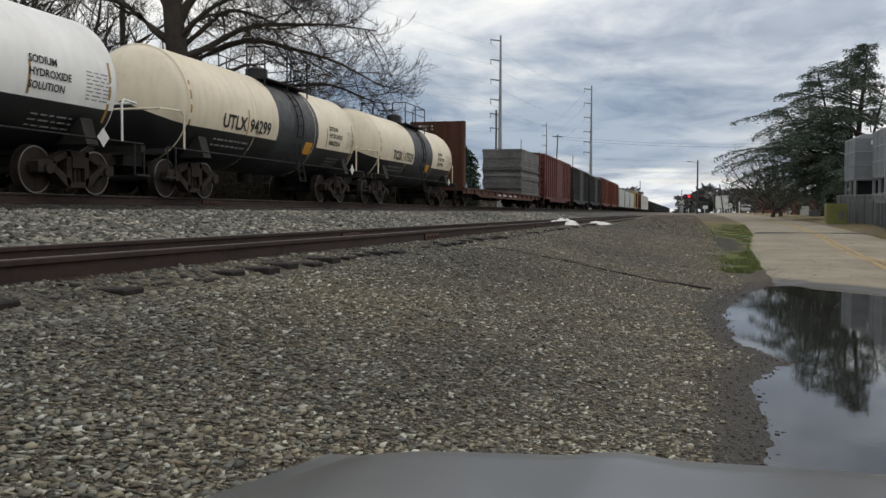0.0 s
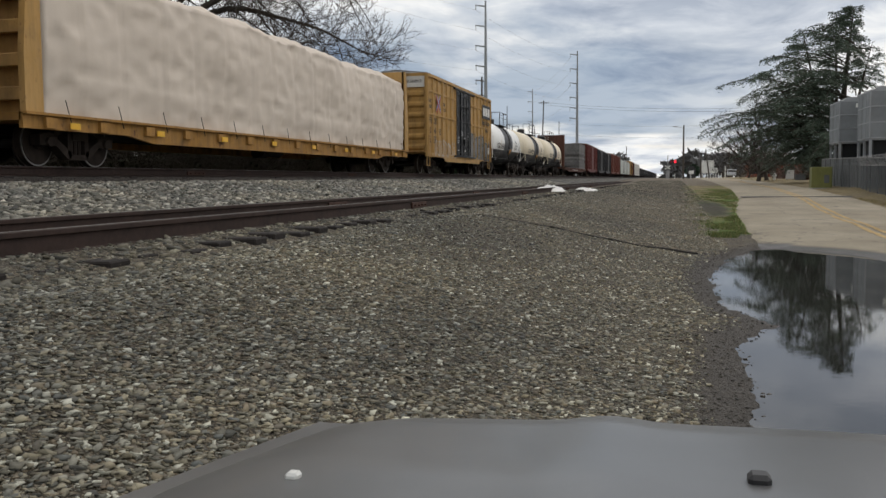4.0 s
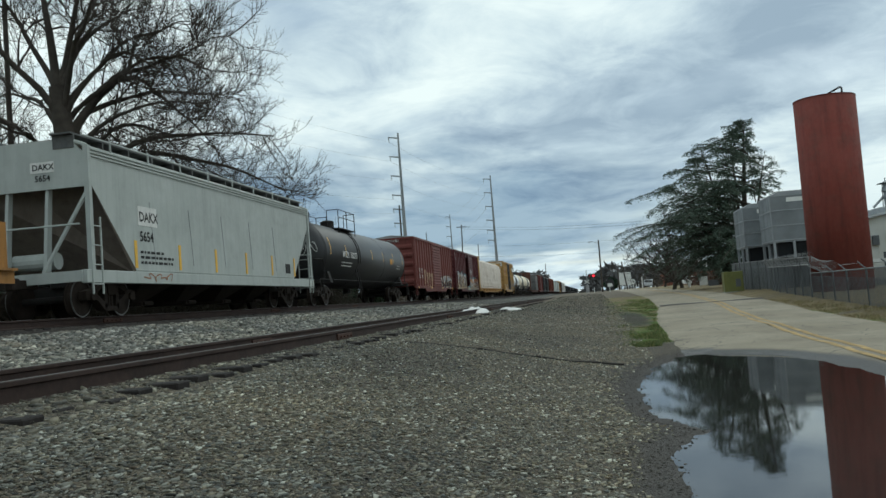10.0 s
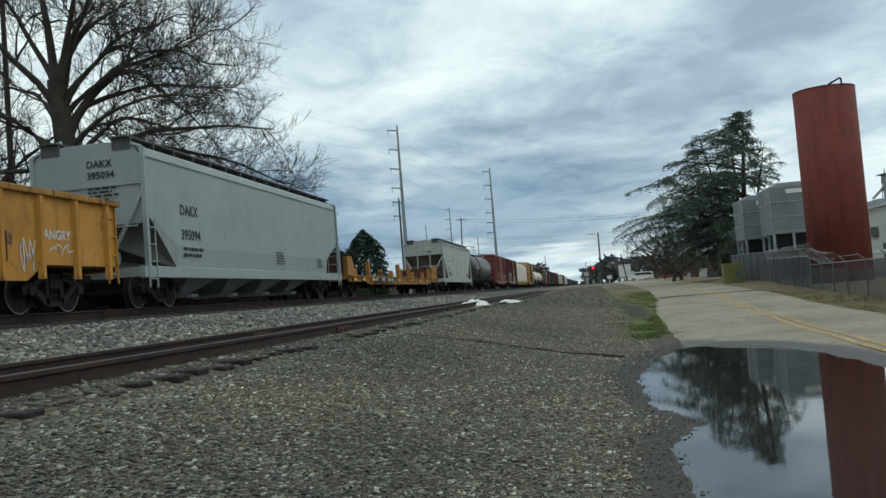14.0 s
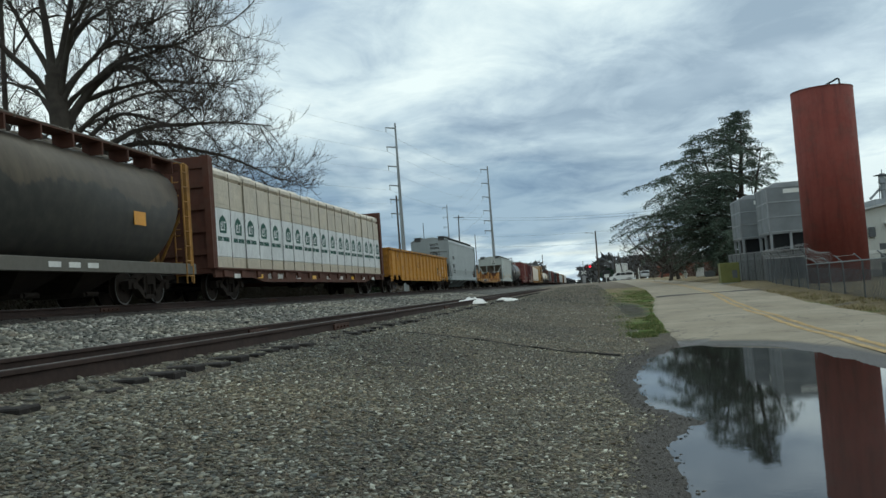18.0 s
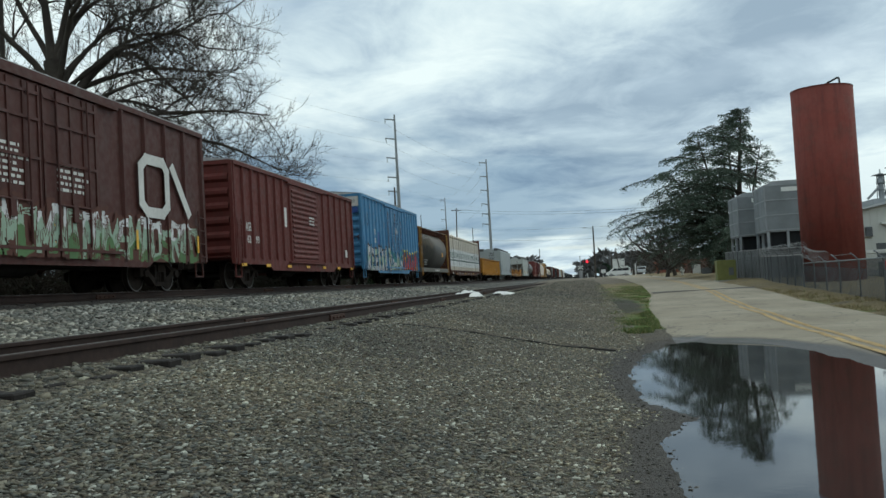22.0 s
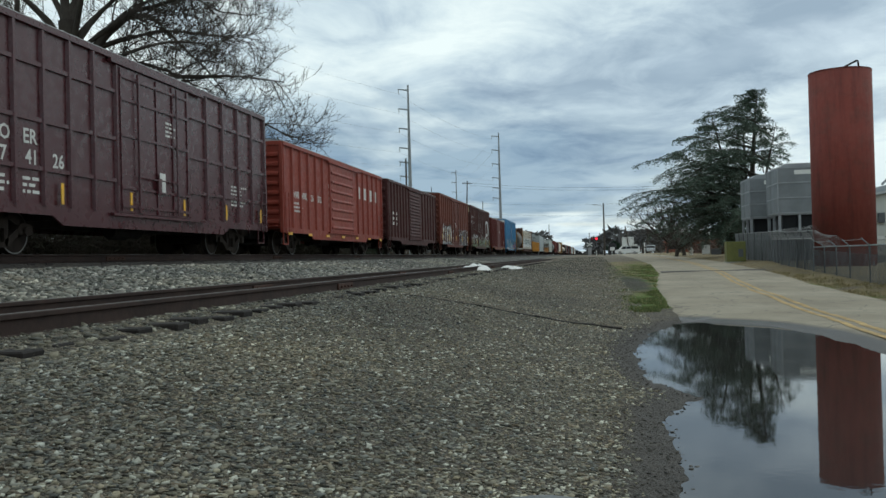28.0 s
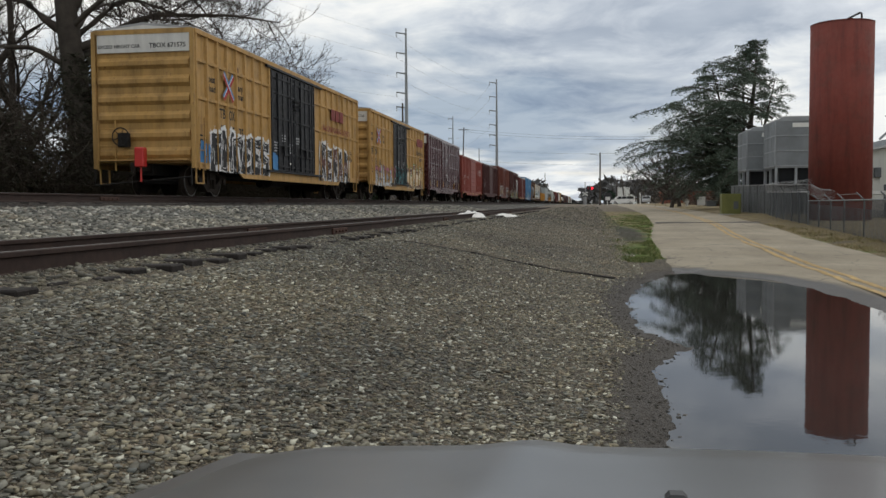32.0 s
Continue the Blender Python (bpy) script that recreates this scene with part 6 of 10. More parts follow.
# ---- covered hoppers ----
def hopper(name, lo, hi, eave, mat, slope_mat, label, bays=4, side_cut=1.6, cut_z=1.15, stripes=0, rail_posts=True, rounded=False, ladder_mat=None, sill_mat=None, end_mat=None, bay_mat=None, slope=None):
    c, half = begin_car(name, lo, hi, label, "covered hopper")
    mid = (lo + hi) / 2
    running_gear(c, half, half - 1.9, sill=False)
    W = 1.56
    ladder_mat = ladder_mat or mat
    # cross-section: curved roof and sides
    if rounded:
        sec = [(W * math.copysign(abs(math.cos(a)) ** 0.8, math.cos(a)), 2.4 + 1.55 * math.sin(a)) for a in np.linspace(-1.0, math.pi + 1.0, 29)]
        top = 3.95
    else:
        lo_z, hi_z = slope or (cut_z, eave * 0.78)
        sec = [(W - 0.06, 1.02), (W, lo_z), (W, hi_z), (W, eave - 0.35), (W - 0.05, eave - 0.12), (W - 0.3, eave + 0.02), (0.6, eave + 0.12), (-0.6, eave + 0.12), (-W + 0.3, eave + 0.02), (-W + 0.05, eave - 0.12), (-W, eave - 0.35), (-W, hi_z), (-W, lo_z), (-W + 0.06, 1.02)]
        top = eave + 0.12
    def end_y(z):
        """How far the body reaches at height z: sloped ends."""
        if rounded:
            k = min(1.0, max(0.0, (z - 1.05) / 2.2))
            return half - 0.55 - side_cut * (1 - k)
        k = min(1.0, max(0.0, (z - lo_z) / (hi_z - lo_z)))
        return half - 0.35 - side_cut * (1 - k)
    n = len(sec)
    cols = [(-1, 1.0), (1, 1.0)]
    verts = [(x, s * end_y(z), z) for s, _ in cols for x, z in sec]
    faces = [(j, (j + 1) % n, n + (j + 1) % n, n + j) for j in range(n)] + [tuple(range(n))[::-1], tuple(range(n, 2 * n))]
    ob = mesh_part("body", verts, faces, [mat, slope_mat], c, "", rounded)
    bmx = B()
    bmx.from_mesh(ob.data)
    bmesh.ops.recalc_face_normals(bmx, faces=bmx.faces[:])
    for f in bmx.faces:
        if len(f.verts) > 6:
            f.material_index = 1
    bmx.to_mesh(ob.data)
    bmx.free()
    # end sheet above the slope
    for s in (-1, 1):
        bm = B()
        y = s * (half - 0.32)
        if not rounded:
            prism(bm, [(-W, eave - 1.05), (W, eave - 1.05), (W, eave - 0.35), (W - 0.3, eave), (0.6, eave + 0.1), (-0.6, eave + 0.1), (-W + 0.3, eave), (-W, eave - 0.35)], 1, y - 0.03, y + 0.03)
            part("end_sheet", bm, end_mat or mat, c)
        part("end_sill", box(B(), -1.5, 1.5, s * (half - 0.05) - 0.06, s * (half - 0.05) + 0.06, 0.8, 1.05), end_mat or mat, c)
        bm = B()
        prism(bm, [(s * (half - 0.1), 1.0), (s * (half - 0.35), eave - 1.0 if not rounded else 3.0), (s * (half - 0.5), eave - 1.0 if not rounded else 3.0), (s * (half - 0.3), 1.0)], 0, -0.55, -0.47)
        prism(bm, [(s * (half - 0.1), 1.0), (s * (half - 0.35), eave - 1.0 if not rounded else 3.0), (s * (half - 0.5), eave - 1.0 if not rounded else 3.0), (s * (half - 0.3), 1.0)], 0, 0.47, 0.55)
        for q in (-1, 1):
            box(bm, q * W - 0.06, q * W + 0.06, s * (half - 0.32) - 0.06, s * (half - 0.32) + 0.06, 1.0, eave - 0.1)
            rod(bm, (q * W, s * (half - 0.32), eave - 0.1), (q * 0.7, s * (half - 0.32), top + 0.12), 0.05, seg=6)
            rod(bm, (q * (W - 0.05), s * (half - 0.3), eave * 0.7), (q * 0.5, s * (half - 0.08), 1.05), 0.05, seg=6)
        rod(bm, (-1.5, s * (half + 0.02), 2.1), (1.5, s * (half + 0.02), 2.1), 0.022, seg=6)
        part("end_frame", bm, ladder_mat, c, "corner posts and braces")
        ladder(c, W + 0.04, s * (half - 0.45), 0.5, 2.3 if not rounded else 3.9, 0.42, ladder_mat)
        ladder(c, s * 1.2, s * (half + 0.05), 0.55, 2.1 if not rounded else 3.7, 0.45, ladder_mat, "end")
        bm = B()
        rod(bm, (-0.55, s * (half - 0.6), 1.35), (0.55, s * (half - 0.6), 1.35), 0.2, seg=14)
        part("air_reservoir", bm, ladder_mat, c)
    # side sill
    bm = B()
    for q in (-1, 1):
        box(bm, q * (W - 0.1), q * (W + 0.05), -half + 0.02, half - 0.02, 0.76, 1.06, 0.01)
    part("side_sill", bm, sill_mat or mat, c)
    # bays with outlet gates
    span = 2 * (half - 3.0)
    for k in range(bays):
        y = -half + 3.0 + span * (k + 0.5) / bays
        w = span / bays / 2 - 0.1
        bm = B()
        lo_v = [bm.verts.new(v) for v in ((-0.4, y - 0.3, 0.32), (0.4, y - 0.3, 0.32), (0.4, y + 0.3, 0.32), (-0.4, y + 0.3, 0.32))]
        hi_v = [bm.verts.new(v) for v in ((-W + 0.1, y - w, 1.05), (W - 0.1, y - w, 1.05), (W - 0.1, y + w, 1.05), (-W + 0.1, y + w, 1.05))]
        bm.faces.new(lo_v[::-1]), bm.faces.new(hi_v)
        for i in range(4):
            bm.faces.new((lo_v[i], lo_v[(i + 1) % 4], hi_v[(i + 1) % 4], hi_v[i]))
        box(bm, -0.6, 0.75, y - 0.34, y + 0.34, 0.24, 0.34)
        rod(bm, (0.75, y - 0.25, 0.3), (0.75, y + 0.25, 0.3), 0.06, seg=8)
        part("outlet_bay", bm, bay_mat or GRIME, c, "discharge hopper with a gate")
    # roof hatches, running board and rails
    bm = B()
    for y in np.arange(-half + 1.2, half - 1.0, 1.25):
        box(bm, -0.35, 0.35, y - 0.5, y + 0.5, top, top + 0.09, 0.02)
    part("hatch", bm, mat, c)
    bm = B()
    for q in (-1, 1):
        box(bm, q * 0.75, q * 1.28, -half + 0.15, half - 0.15, top + 0.06, top + 0.1)
        for y in np.arange(-half + 0.3, half, 1.25):
            box(bm, q * 0.75, q * 1.28, y - 0.03, y + 0.03, top - 0.25, top + 0.06)
    part("running_board", bm, WALKWAY if not rounded else RUST_BROWN, c, "grated roof walkway")
    if not rounded:
        for z in (eave - 0.32, eave - 0.24, eave - 0.16)[:3 if stripes else 1]:
            bm = B()
            for q in (-1, 1):
                box(bm, q * (W - 0.02), q * (W + 0.035), -half + 0.32, half - 0.32, z - 0.02, z + 0.02)
            part("side_bead", bm, mat, c)
    if rail_posts:
        bm = B()
        for y in np.arange(-half + 1.6, half - 1.0, 1.9):
            rod(bm, (W - 0.12, y, eave - 0.1), (W - 0.12, y, top + 0.1), 0.025, seg=6)
        rod(bm, (W - 0.1, -half + 0.3, top + 0.04), (W - 0.1, half - 0.3, top + 0.04), 0.02, seg=6)
        part("roof_rail", bm, mat, c)
    return c, mid, half


WALKWAY = plain("dark_grating", (0.09, 0.09, 0.088), 0.7, 0.3, 6)
HOP_GREY = paint("hopper_light_grey", (0.38, 0.4, 0.375), 0.5, 0.22, 0.08)
HOP_GREY_B = paint("hopper_grey", (0.285, 0.315, 0.315), 0.45, 0.1, 0.04)
SLOPE = paint("slope_sheet_brown", (0.16, 0.13, 0.105), 0.7, 0.5, 0.3)
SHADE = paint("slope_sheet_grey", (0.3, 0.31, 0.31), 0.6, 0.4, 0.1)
OLIVE = paint("hopper_olive_grey", (0.1, 0.092, 0.075), 0.5, 0.25, 0.1)


def peeled():
    """Dusty brown paint above, peeled away along a ragged border to dark grey below."""
    m, nt, b, N, Lk = base_nodes("hopper_peeled_paint")
    tc, sp, ad = N("ShaderNodeTexCoord"), N("ShaderNodeSeparateXYZ"), N("ShaderNodeMath")
    Lk(tc.outputs["Object"], sp.inputs[0])
    ad.operation, ad.inputs[1].default_value = "MULTIPLY_ADD", 1.5
    Lk(tex_noise(nt, 0.9, 6, 0.6, (1, 1, 0.4)), ad.inputs[0]), Lk(sp.outputs[2], ad.inputs[2])
    k = N("ShaderNodeMath")
    k.operation, k.inputs[1].default_value = "MULTIPLY", 0.2
    Lk(ad.outputs[0], k.inputs[0])
    border = tex_ramp(nt, k.outputs[0], [(0.675, 0.0), (0.69, 1.0)])
    dusty = tex_mix(nt, tex_ramp(nt, tex_noise(nt, 2.0, 6, 0.65, (1, 1, 0.2)), [(0.35, 0.0), (0.7, 1.0)]), (0.15, 0.125, 0.095), (0.085, 0.072, 0.058))
    dark = tex_mix(nt, tex_ramp(nt, tex_noise(nt, 3.0, 5), [(0.4, 0.0), (0.7, 1.0)]), (0.062, 0.061, 0.056), (0.09, 0.085, 0.075))
    Lk(tex_mix(nt, border, dark, dusty), b.inputs["Base Color"])
    b.inputs["Roughness"].default_value, b.inputs["Specular IOR Level"].default_value = 0.55, 0.3
    return m


PEELED = peeled()
RUSTY_YELLOW = paint("rusty_yellow", (0.34, 0.17, 0.035), 0.65, 0.75, 0.7, scab=0.5)
RUST_BROWN = paint("rust_brown", (0.09, 0.035, 0.022), 0.75, 0.5, 0.4)

c, mid, half = hopper("covered_hopper", 296.2, 313.1, 4.05, HOP_GREY, SLOPE, "light grey covered hopper with four outlet bays and yellow reflectors", 4, 2.0, 1.1, 1)
flat(c, "mark_panel", -half + 2.55, -half + 3.55, 2.25, 2.75, WHITE_INK, 1.566)
word(c, "DAKX", -half + 2.6, 2.36, 0.36, BLACK_INK, x=1.574), word(c, "5654", -half + 2.6, 1.85, 0.36, BLACK_INK, x=1.57)
fine_print(c, -half + 2.6, 1.25, 2.0, 0.4, 3, 201, BLACK_INK, 1.57)
for k in range(6):
    y = -half + 2.3 + k * 2.45
    flat(c, "reflector", y, y + 0.13, 1.15, 1.85, REFLECT, 1.57)
flat(c, "route_plate", half - 3.3, half - 2.8, 1.25, 1.6, BLACK_INK, 1.57)
flat(c, "mark_panel", 0.15, 0.75, 3.4, 3.65, WHITE_INK, -half + 0.28, "end"), word(c, "DAKX", 0.2, 3.46, 0.2, BLACK_INK, "end", -half + 0.27), word(c, "5654", 0.25, 3.2, 0.2, BLACK_INK, "end", -half + 0.28)
tag_scrawl(c, -half + 2.7, 0.8, 1.5, 0.25, 202, plain("rust_scrawl", (0.3, 0.13, 0.06)), 1.62)
for k in range(5):
    y = -half + 3.2 + k * 2.3
    bm = B()
    rod(bm, (1.563, y, 2.9), (1.563, y + 0.18, 1.3), 0.009, seg=4)
    part("panel_crease", bm, SHADE, c)

c, mid, half = hopper("covered_hopper", 248.0, 266.5, 4.28, HOP_GREY_B, SHADE, "clean pale grey covered hopper with high sides", 4, 1.75, 1.9, 0, False, bay_mat=HOP_GREY_B, slope=(1.65, 2.5))
word(c, "DAKX", -half + 2.3, 2.55, 0.42, BLACK_INK, x=1.57), word(c, "395094", -half + 2.3, 1.85, 0.42, BLACK_INK, x=1.57)
fine_print(c, -half + 2.4, 1.35, 1.6, 0.35, 2, 211, BLACK_INK, 1.57), fine_print(c, half - 8.5, 1.3, 1.0, 0.5, 5, 212, BLACK_INK, 1.57), fine_print(c, half - 3.5, 1.3, 0.8, 0.4, 4, 213, BLACK_INK, 1.57)
word(c, "DAKX", 0.0, 3.75, 0.26, BLACK_INK, "end", -half + 0.27), word(c, "395094", 0.0, 3.45, 0.26, BLACK_INK, "end", -half + 0.27)
fine_print(c, 0.0, 2.75, 1.0, 0.5, 5, 214, BLACK_INK, -half + 0.27, "end")
bm = B()
box(bm, -1.3, 1.45, -half + 0.34, -half + 0.5, 2.2, 3.3)
part("end_sheet", bm, HOP_GREY_B, c)

c, mid, half = hopper("covered_hopper", 185.2, 198.5, 4.04, PEELED, SHADE, "dull olive-grey rounded hopper with rusty brown end cages", 3, 1.1, 1.0, 0, True, True, RUSTY_YELLOW, OLIVE)
flat(c, "placard", half - 3.4, half - 2.8, 2.0, 2.35, ORANGE, 1.56, label="orange placard")
for k in range(3):
    flat(c, "name_bar", -half + 1.9, -half + 3.3 - 0.2 * k, 1.6 - 0.16 * k, 1.68 - 0.16 * k, plain("faded_grey_ink", (0.2, 0.2, 0.19)), 1.5)
    flat(c, "mark_panel", -0.6 + 0.75 * k, -0.15 + 0.75 * k, 0.85, 0.97, WHITE_INK, 1.615)
bm = B()
for s in (-1, 1):
    box(bm, -1.2, 1.4, s * (half - 0.35) - 0.05, s * (half - 0.35) + 0.05, 3.75, 3.98)
    for q in (-1, 0.2, 1):
        box(bm, q * 1.45 - 0.06, q * 1.45 + 0.06, s * (half - 0.35) - 0.07, s * (half - 0.35) + 0.07, 0.9, 3.95)
part("end_frame", bm, RUST_BROWN, c, "rusty brown end frame")
tag_scrawl(c, -half + 2.3, 3.1, 2.2, 0.4, 221, G_["silver"], 1.38)


# ---- flat cars, gondola and loads ----
def deck_car(name, lo, hi, z, mat, label, category, pockets=12):
    c, half = begin_car(name, lo, hi, label, category)
    running_gear(c, half)
    bm = B()
    box(bm, -1.45, 1.45, -half, half, z - 0.14, z)
    part("deck", bm, mat, c)
    bm = B()
    for q in (-1, 1):
        u = [(-half, z), (-half, z - 0.28), (-half + 3.2, z - 0.28), (-half + 4.2, z - 0.42), (half - 4.2, z - 0.42), (half - 3.2, z - 0.28), (half, z - 0.28), (half, z)]
        prism(bm, u, 0, q * 1.45 - 0.04, q * 1.45 + 0.04)
        box(bm, q * 1.4, q * 1.58, -half, half, z - 0.03, z + 0.02)
    part("side_sill", bm, mat, c)
    for k in range(pockets):
        y = -half + 0.7 + (2 * half - 1.4) * k / (pockets - 1)
        if k == 0:
            bm = B()
            box(bm, 1.49, 1.56, -0.16, 0.16, z - 0.26, z - 0.06)
            p = part("stake_pocket", bm, mat, c)
            p.matrix_basis = pose(0, y, 0)
        else:
            o = again(p)
            o.matrix_basis = pose(0, y, 0)
    return c, half, (lo + hi) / 2


TTX_Y = paint("flatcar_yellow", (0.34, 0.155, 0.03), 0.65, 0.7, 0.6, scab=0.55)
c, half, mid = deck_car("flat_car", 268.2, 293.8, 1.0, TTX_Y, "empty weathered yellow flat car with stake posts and end shields", "flat car")
for y, hgt, w in [(272.5, 1.78, 0.34), (275.3, 1.42, 0.25), (277.9, 1.4, 0.22), (280.0, 1.8, 0.36), (283.2, 1.72, 0.36), (284.5, 1.4, 0.22), (288.0, 1.4, 0.22), (290.5, 1.7, 0.25)]:
    for q in (-1, 1):
        bm = B()
        box(bm, q * 1.25, q * 1.45, y - mid - w / 2, y - mid + w / 2, 1.0, hgt, 0.02)
        part("stake_post", bm, TTX_Y, c, "yellow steel stake post")
for s in (-1, 1):
    for q in (-1, 1):
        bm = B()
        prism(bm, [(s * (half - 0.1), 1.0), (s * (half - 0.1), 1.95), (s * (half - 0.9), 1.95), (s * (half - 1.6), 1.0)], 0, q * 1.2, q * 1.42)
        part("end_shield", bm, TTX_Y, c, "yellow end shield with a sloping back")
    bm = B()
    box(bm, -1.2, 1.2, s * (half - 0.25), s * (half - 0.15), 1.0, 1.85)
    box(bm, -1.1, 1.1, s * (half - 2.5), s * (half - 1.0), 1.0, 1.35, 0.03)
    part("trailer_hitch", bm, RUST_BROWN, c, "folded rusty hitch")
flat(c, "mark_panel", 273.1 - mid, 276.1 - mid, 0.66, 0.95, BLACK_INK, 1.564), word(c, "MTTX", 273.2 - mid, 0.76, 0.24, x=1.572), word(c, "942733", 274.75 - mid, 0.76, 0.24, x=1.572)
flat(c, "mark_panel", 276.75 - mid, 278.0 - mid, 0.7, 0.95, BLACK_INK, 1.564), fine_print(c, 276.85 - mid, 0.73, 1.0, 0.2, 2, 231, None, 1.571)
for y in (268.7, 270.4, 272.45, 276.2, 279.0, 283.0, 285.7, 288.3):
    flat(c, "reflector", y - mid, y - mid + 0.5, 0.76, 0.9, REFLECT, 1.585)

GON_Y = paint("gondola_yellow", (0.47, 0.215, 0.022), 0.6, 0.5, 0.7, scab=0.62)
GON_RIM = paint("gondola_rusted_rim", (0.36, 0.17, 0.025), 0.7, 0.7, 0.9, scab=1.25)
c, half = begin_car("gondola", 225.0, 246.9, "ochre-yellow ribbed gondola with rust along its rim", "gondola")
running_gear(c, half)
bm = B()
for q in (-1, 1):
    u = [(-half, 2.5), (-half, 1.0), (-half + 3.0, 1.0), (-half + 3.6, 0.66), (half - 3.6, 0.66), (half - 3.0, 1.0), (half, 1.0), (half, 2.5)]
    prism(bm, u, 0, q * 1.48 - 0.03, q * 1.48 + 0.03)
part("side_wall", bm, GON_Y, c)
bm = B()
box(bm, -1.45, 1.45, -half + 0.05, half - 0.05, 0.96, 1.08)
part("floor", bm, RUST_BROWN, c)
for s in (-1, 1):
    bm = B()
    box(bm, -1.45, 1.45, s * half - 0.04, s * half + 0.04, 0.9, 2.5)
    for k in range(4):
        box(bm, -1.4, 1.4, s * (half + 0.04), s * (half + 0.12), 1.1 + k * 0.36, 1.28 + k * 0.36)
    part("end_panel", bm, GON_Y, c)
    ladder(c, 1.52, s * (half - 0.3), 0.6, 2.4, 0.42, GON_Y)
bm = B()
for q in (-1, 1):
    box(bm, q * 1.4, q * 1.62, -half - 0.05, half + 0.05, 2.46, 2.6, 0.02)
for s in (-1, 1):
    box(bm, -1.4, 1.4, s * half - 0.1, s * half + 0.1, 2.46, 2.6)
part("top_rim", bm, GON_RIM, c, "rust-eaten top rim")
bm = B()
prism(bm, [(1.5, -0.1), (1.6, -0.05), (1.6, 0.05), (1.5, 0.1)], 2, 0.7, 2.46)
rib = part("side_post", bm, GON_Y, c)
for k in range(17):
    y = -half + 0.5 + k * (2 * half - 1.0) / 16
    for s in (1, -1):
        o = rib if (k, s) == (0, 1) else again(rib)
        o.matrix_basis = pose(0, y if s > 0 else y, 0, 0, 0, 0 if s > 0 else 180)
word(c, "ANGRY", 7.97, 1.55, 0.29, G_["white"], x=1.52)
tag_scrawl(c, 8.2, 1.2, 1.1, 0.3, 241, G_["white"], 1.52), tag_scrawl(c, 7.15, 0.8, 0.5, 0.8, 242, G_["white"], 1.52), tag_scrawl(c, -3.0, 1.5, 1.6, 0.4, 243, G_["black"], 1.52)
flat(c, "route_plate", 6.15, 6.75, 1.05, 1.65, BLACK_INK, 1.52), fine_print(c, 6.25, 1.15, 0.4, 0.35, 4, 244, None, 1.53)

# centre-beam car with wrapped lumber
WRAP_CAP = plain("lumber_wrap_cap", (0.55, 0.49, 0.4), 0.5, 0.25, 5.0, bump=1.0)


def wrap_film(name, rgb, lines):
    """Tight plastic film: slanting pulls and creases, and the edges of boards showing through where lines is set."""
    m, nt, b, N, Lk = base_nodes(name)
    base = tex_mix(nt, tex_ramp(nt, tex_noise(nt, 1.3, 5), [(0.35, 0.0), (0.7, 1.0)]), rgb, tuple(c * 0.8 for c in rgb))
    crease = tex_ramp(nt, tex_noise(nt, 2.2, 6, 0.7, (1, 1.6, 0.5)), [(0.46, 0.0), (0.5, 1.0), (0.54, 0.0)])
    # creases are tinted darker as painted shading, besides the bump below
    base = tex_mix(nt, 1.0, base, tex_mix(nt, crease, (1.0, 1.0, 1.0), (0.82, 0.82, 0.82)), "MULTIPLY")
    if lines:
        board = tex_ramp(nt, tex_noise(nt, 1.0, 3, 0.5, (0.2, 0.12, 9.0)), [(0.6, 0.0), (0.68, 0.55)])
        base = tex_mix(nt, board, base, tuple(c * 0.45 for c in rgb))
    Lk(base, b.inputs["Base Color"])
    b.inputs["Roughness"].default_value = 0.4
    tex_bump(nt, b, tex_noise(nt, 2.2, 6, 0.7, (1, 1.6, 0.5)), 0.7, 0.06)
    MATS[name] = m
    return m


WRAP_WHITE = wrap_film("lumber_wrap_white", (0.7, 0.71, 0.7), False)
WRAP_TAN = wrap_film("lumber_wrap_tan", (0.52, 0.45, 0.34), True)
WRAP_GREEN = plain("wrap_emblem_green", (0.015, 0.075, 0.055), 0.6, 0.15)
STRAP = plain("black_strap", (0.03, 0.03, 0.028), 0.7, 0.2)
c, half, mid = deck_car("centre_beam_car", 200.1, 223.4, 0.98, RUST_BROWN, "rust-brown centre-beam car stacked with wrapped lumber", "flat car", 16)
for s in (-1, 1):
    bm = B()
    box(bm, -1.5, 1.5, s * (half - 0.25), s * (half - 0.02), 0.98, 4.5, 0.02)
    for z in (1.5, 2.2, 2.9, 3.6, 4.2):
        part("bulkhead_rib", box(B(), -1.29, 1.29, s * (half - 0.02), s * (half + 0.06), z - 0.08, z + 0.08), RUST_BROWN, c)
    for q in (-1, 1):
        part("bulkhead_post", box(B(), q * 1.4 - 0.1, q * 1.4 + 0.1, s * (half - 0.02), s * (half + 0.1), 0.98, 4.5), RUST_BROWN, c)
    part("bulkhead", bm, RUST_BROWN, c, "brown steel end bulkhead")
bm = B()
box(bm, -0.12, 0.12, -half + 0.2, half - 0.2, 0.98, 4.35)
part("centre_beam", bm, RUST_BROWN, c)
n = 18
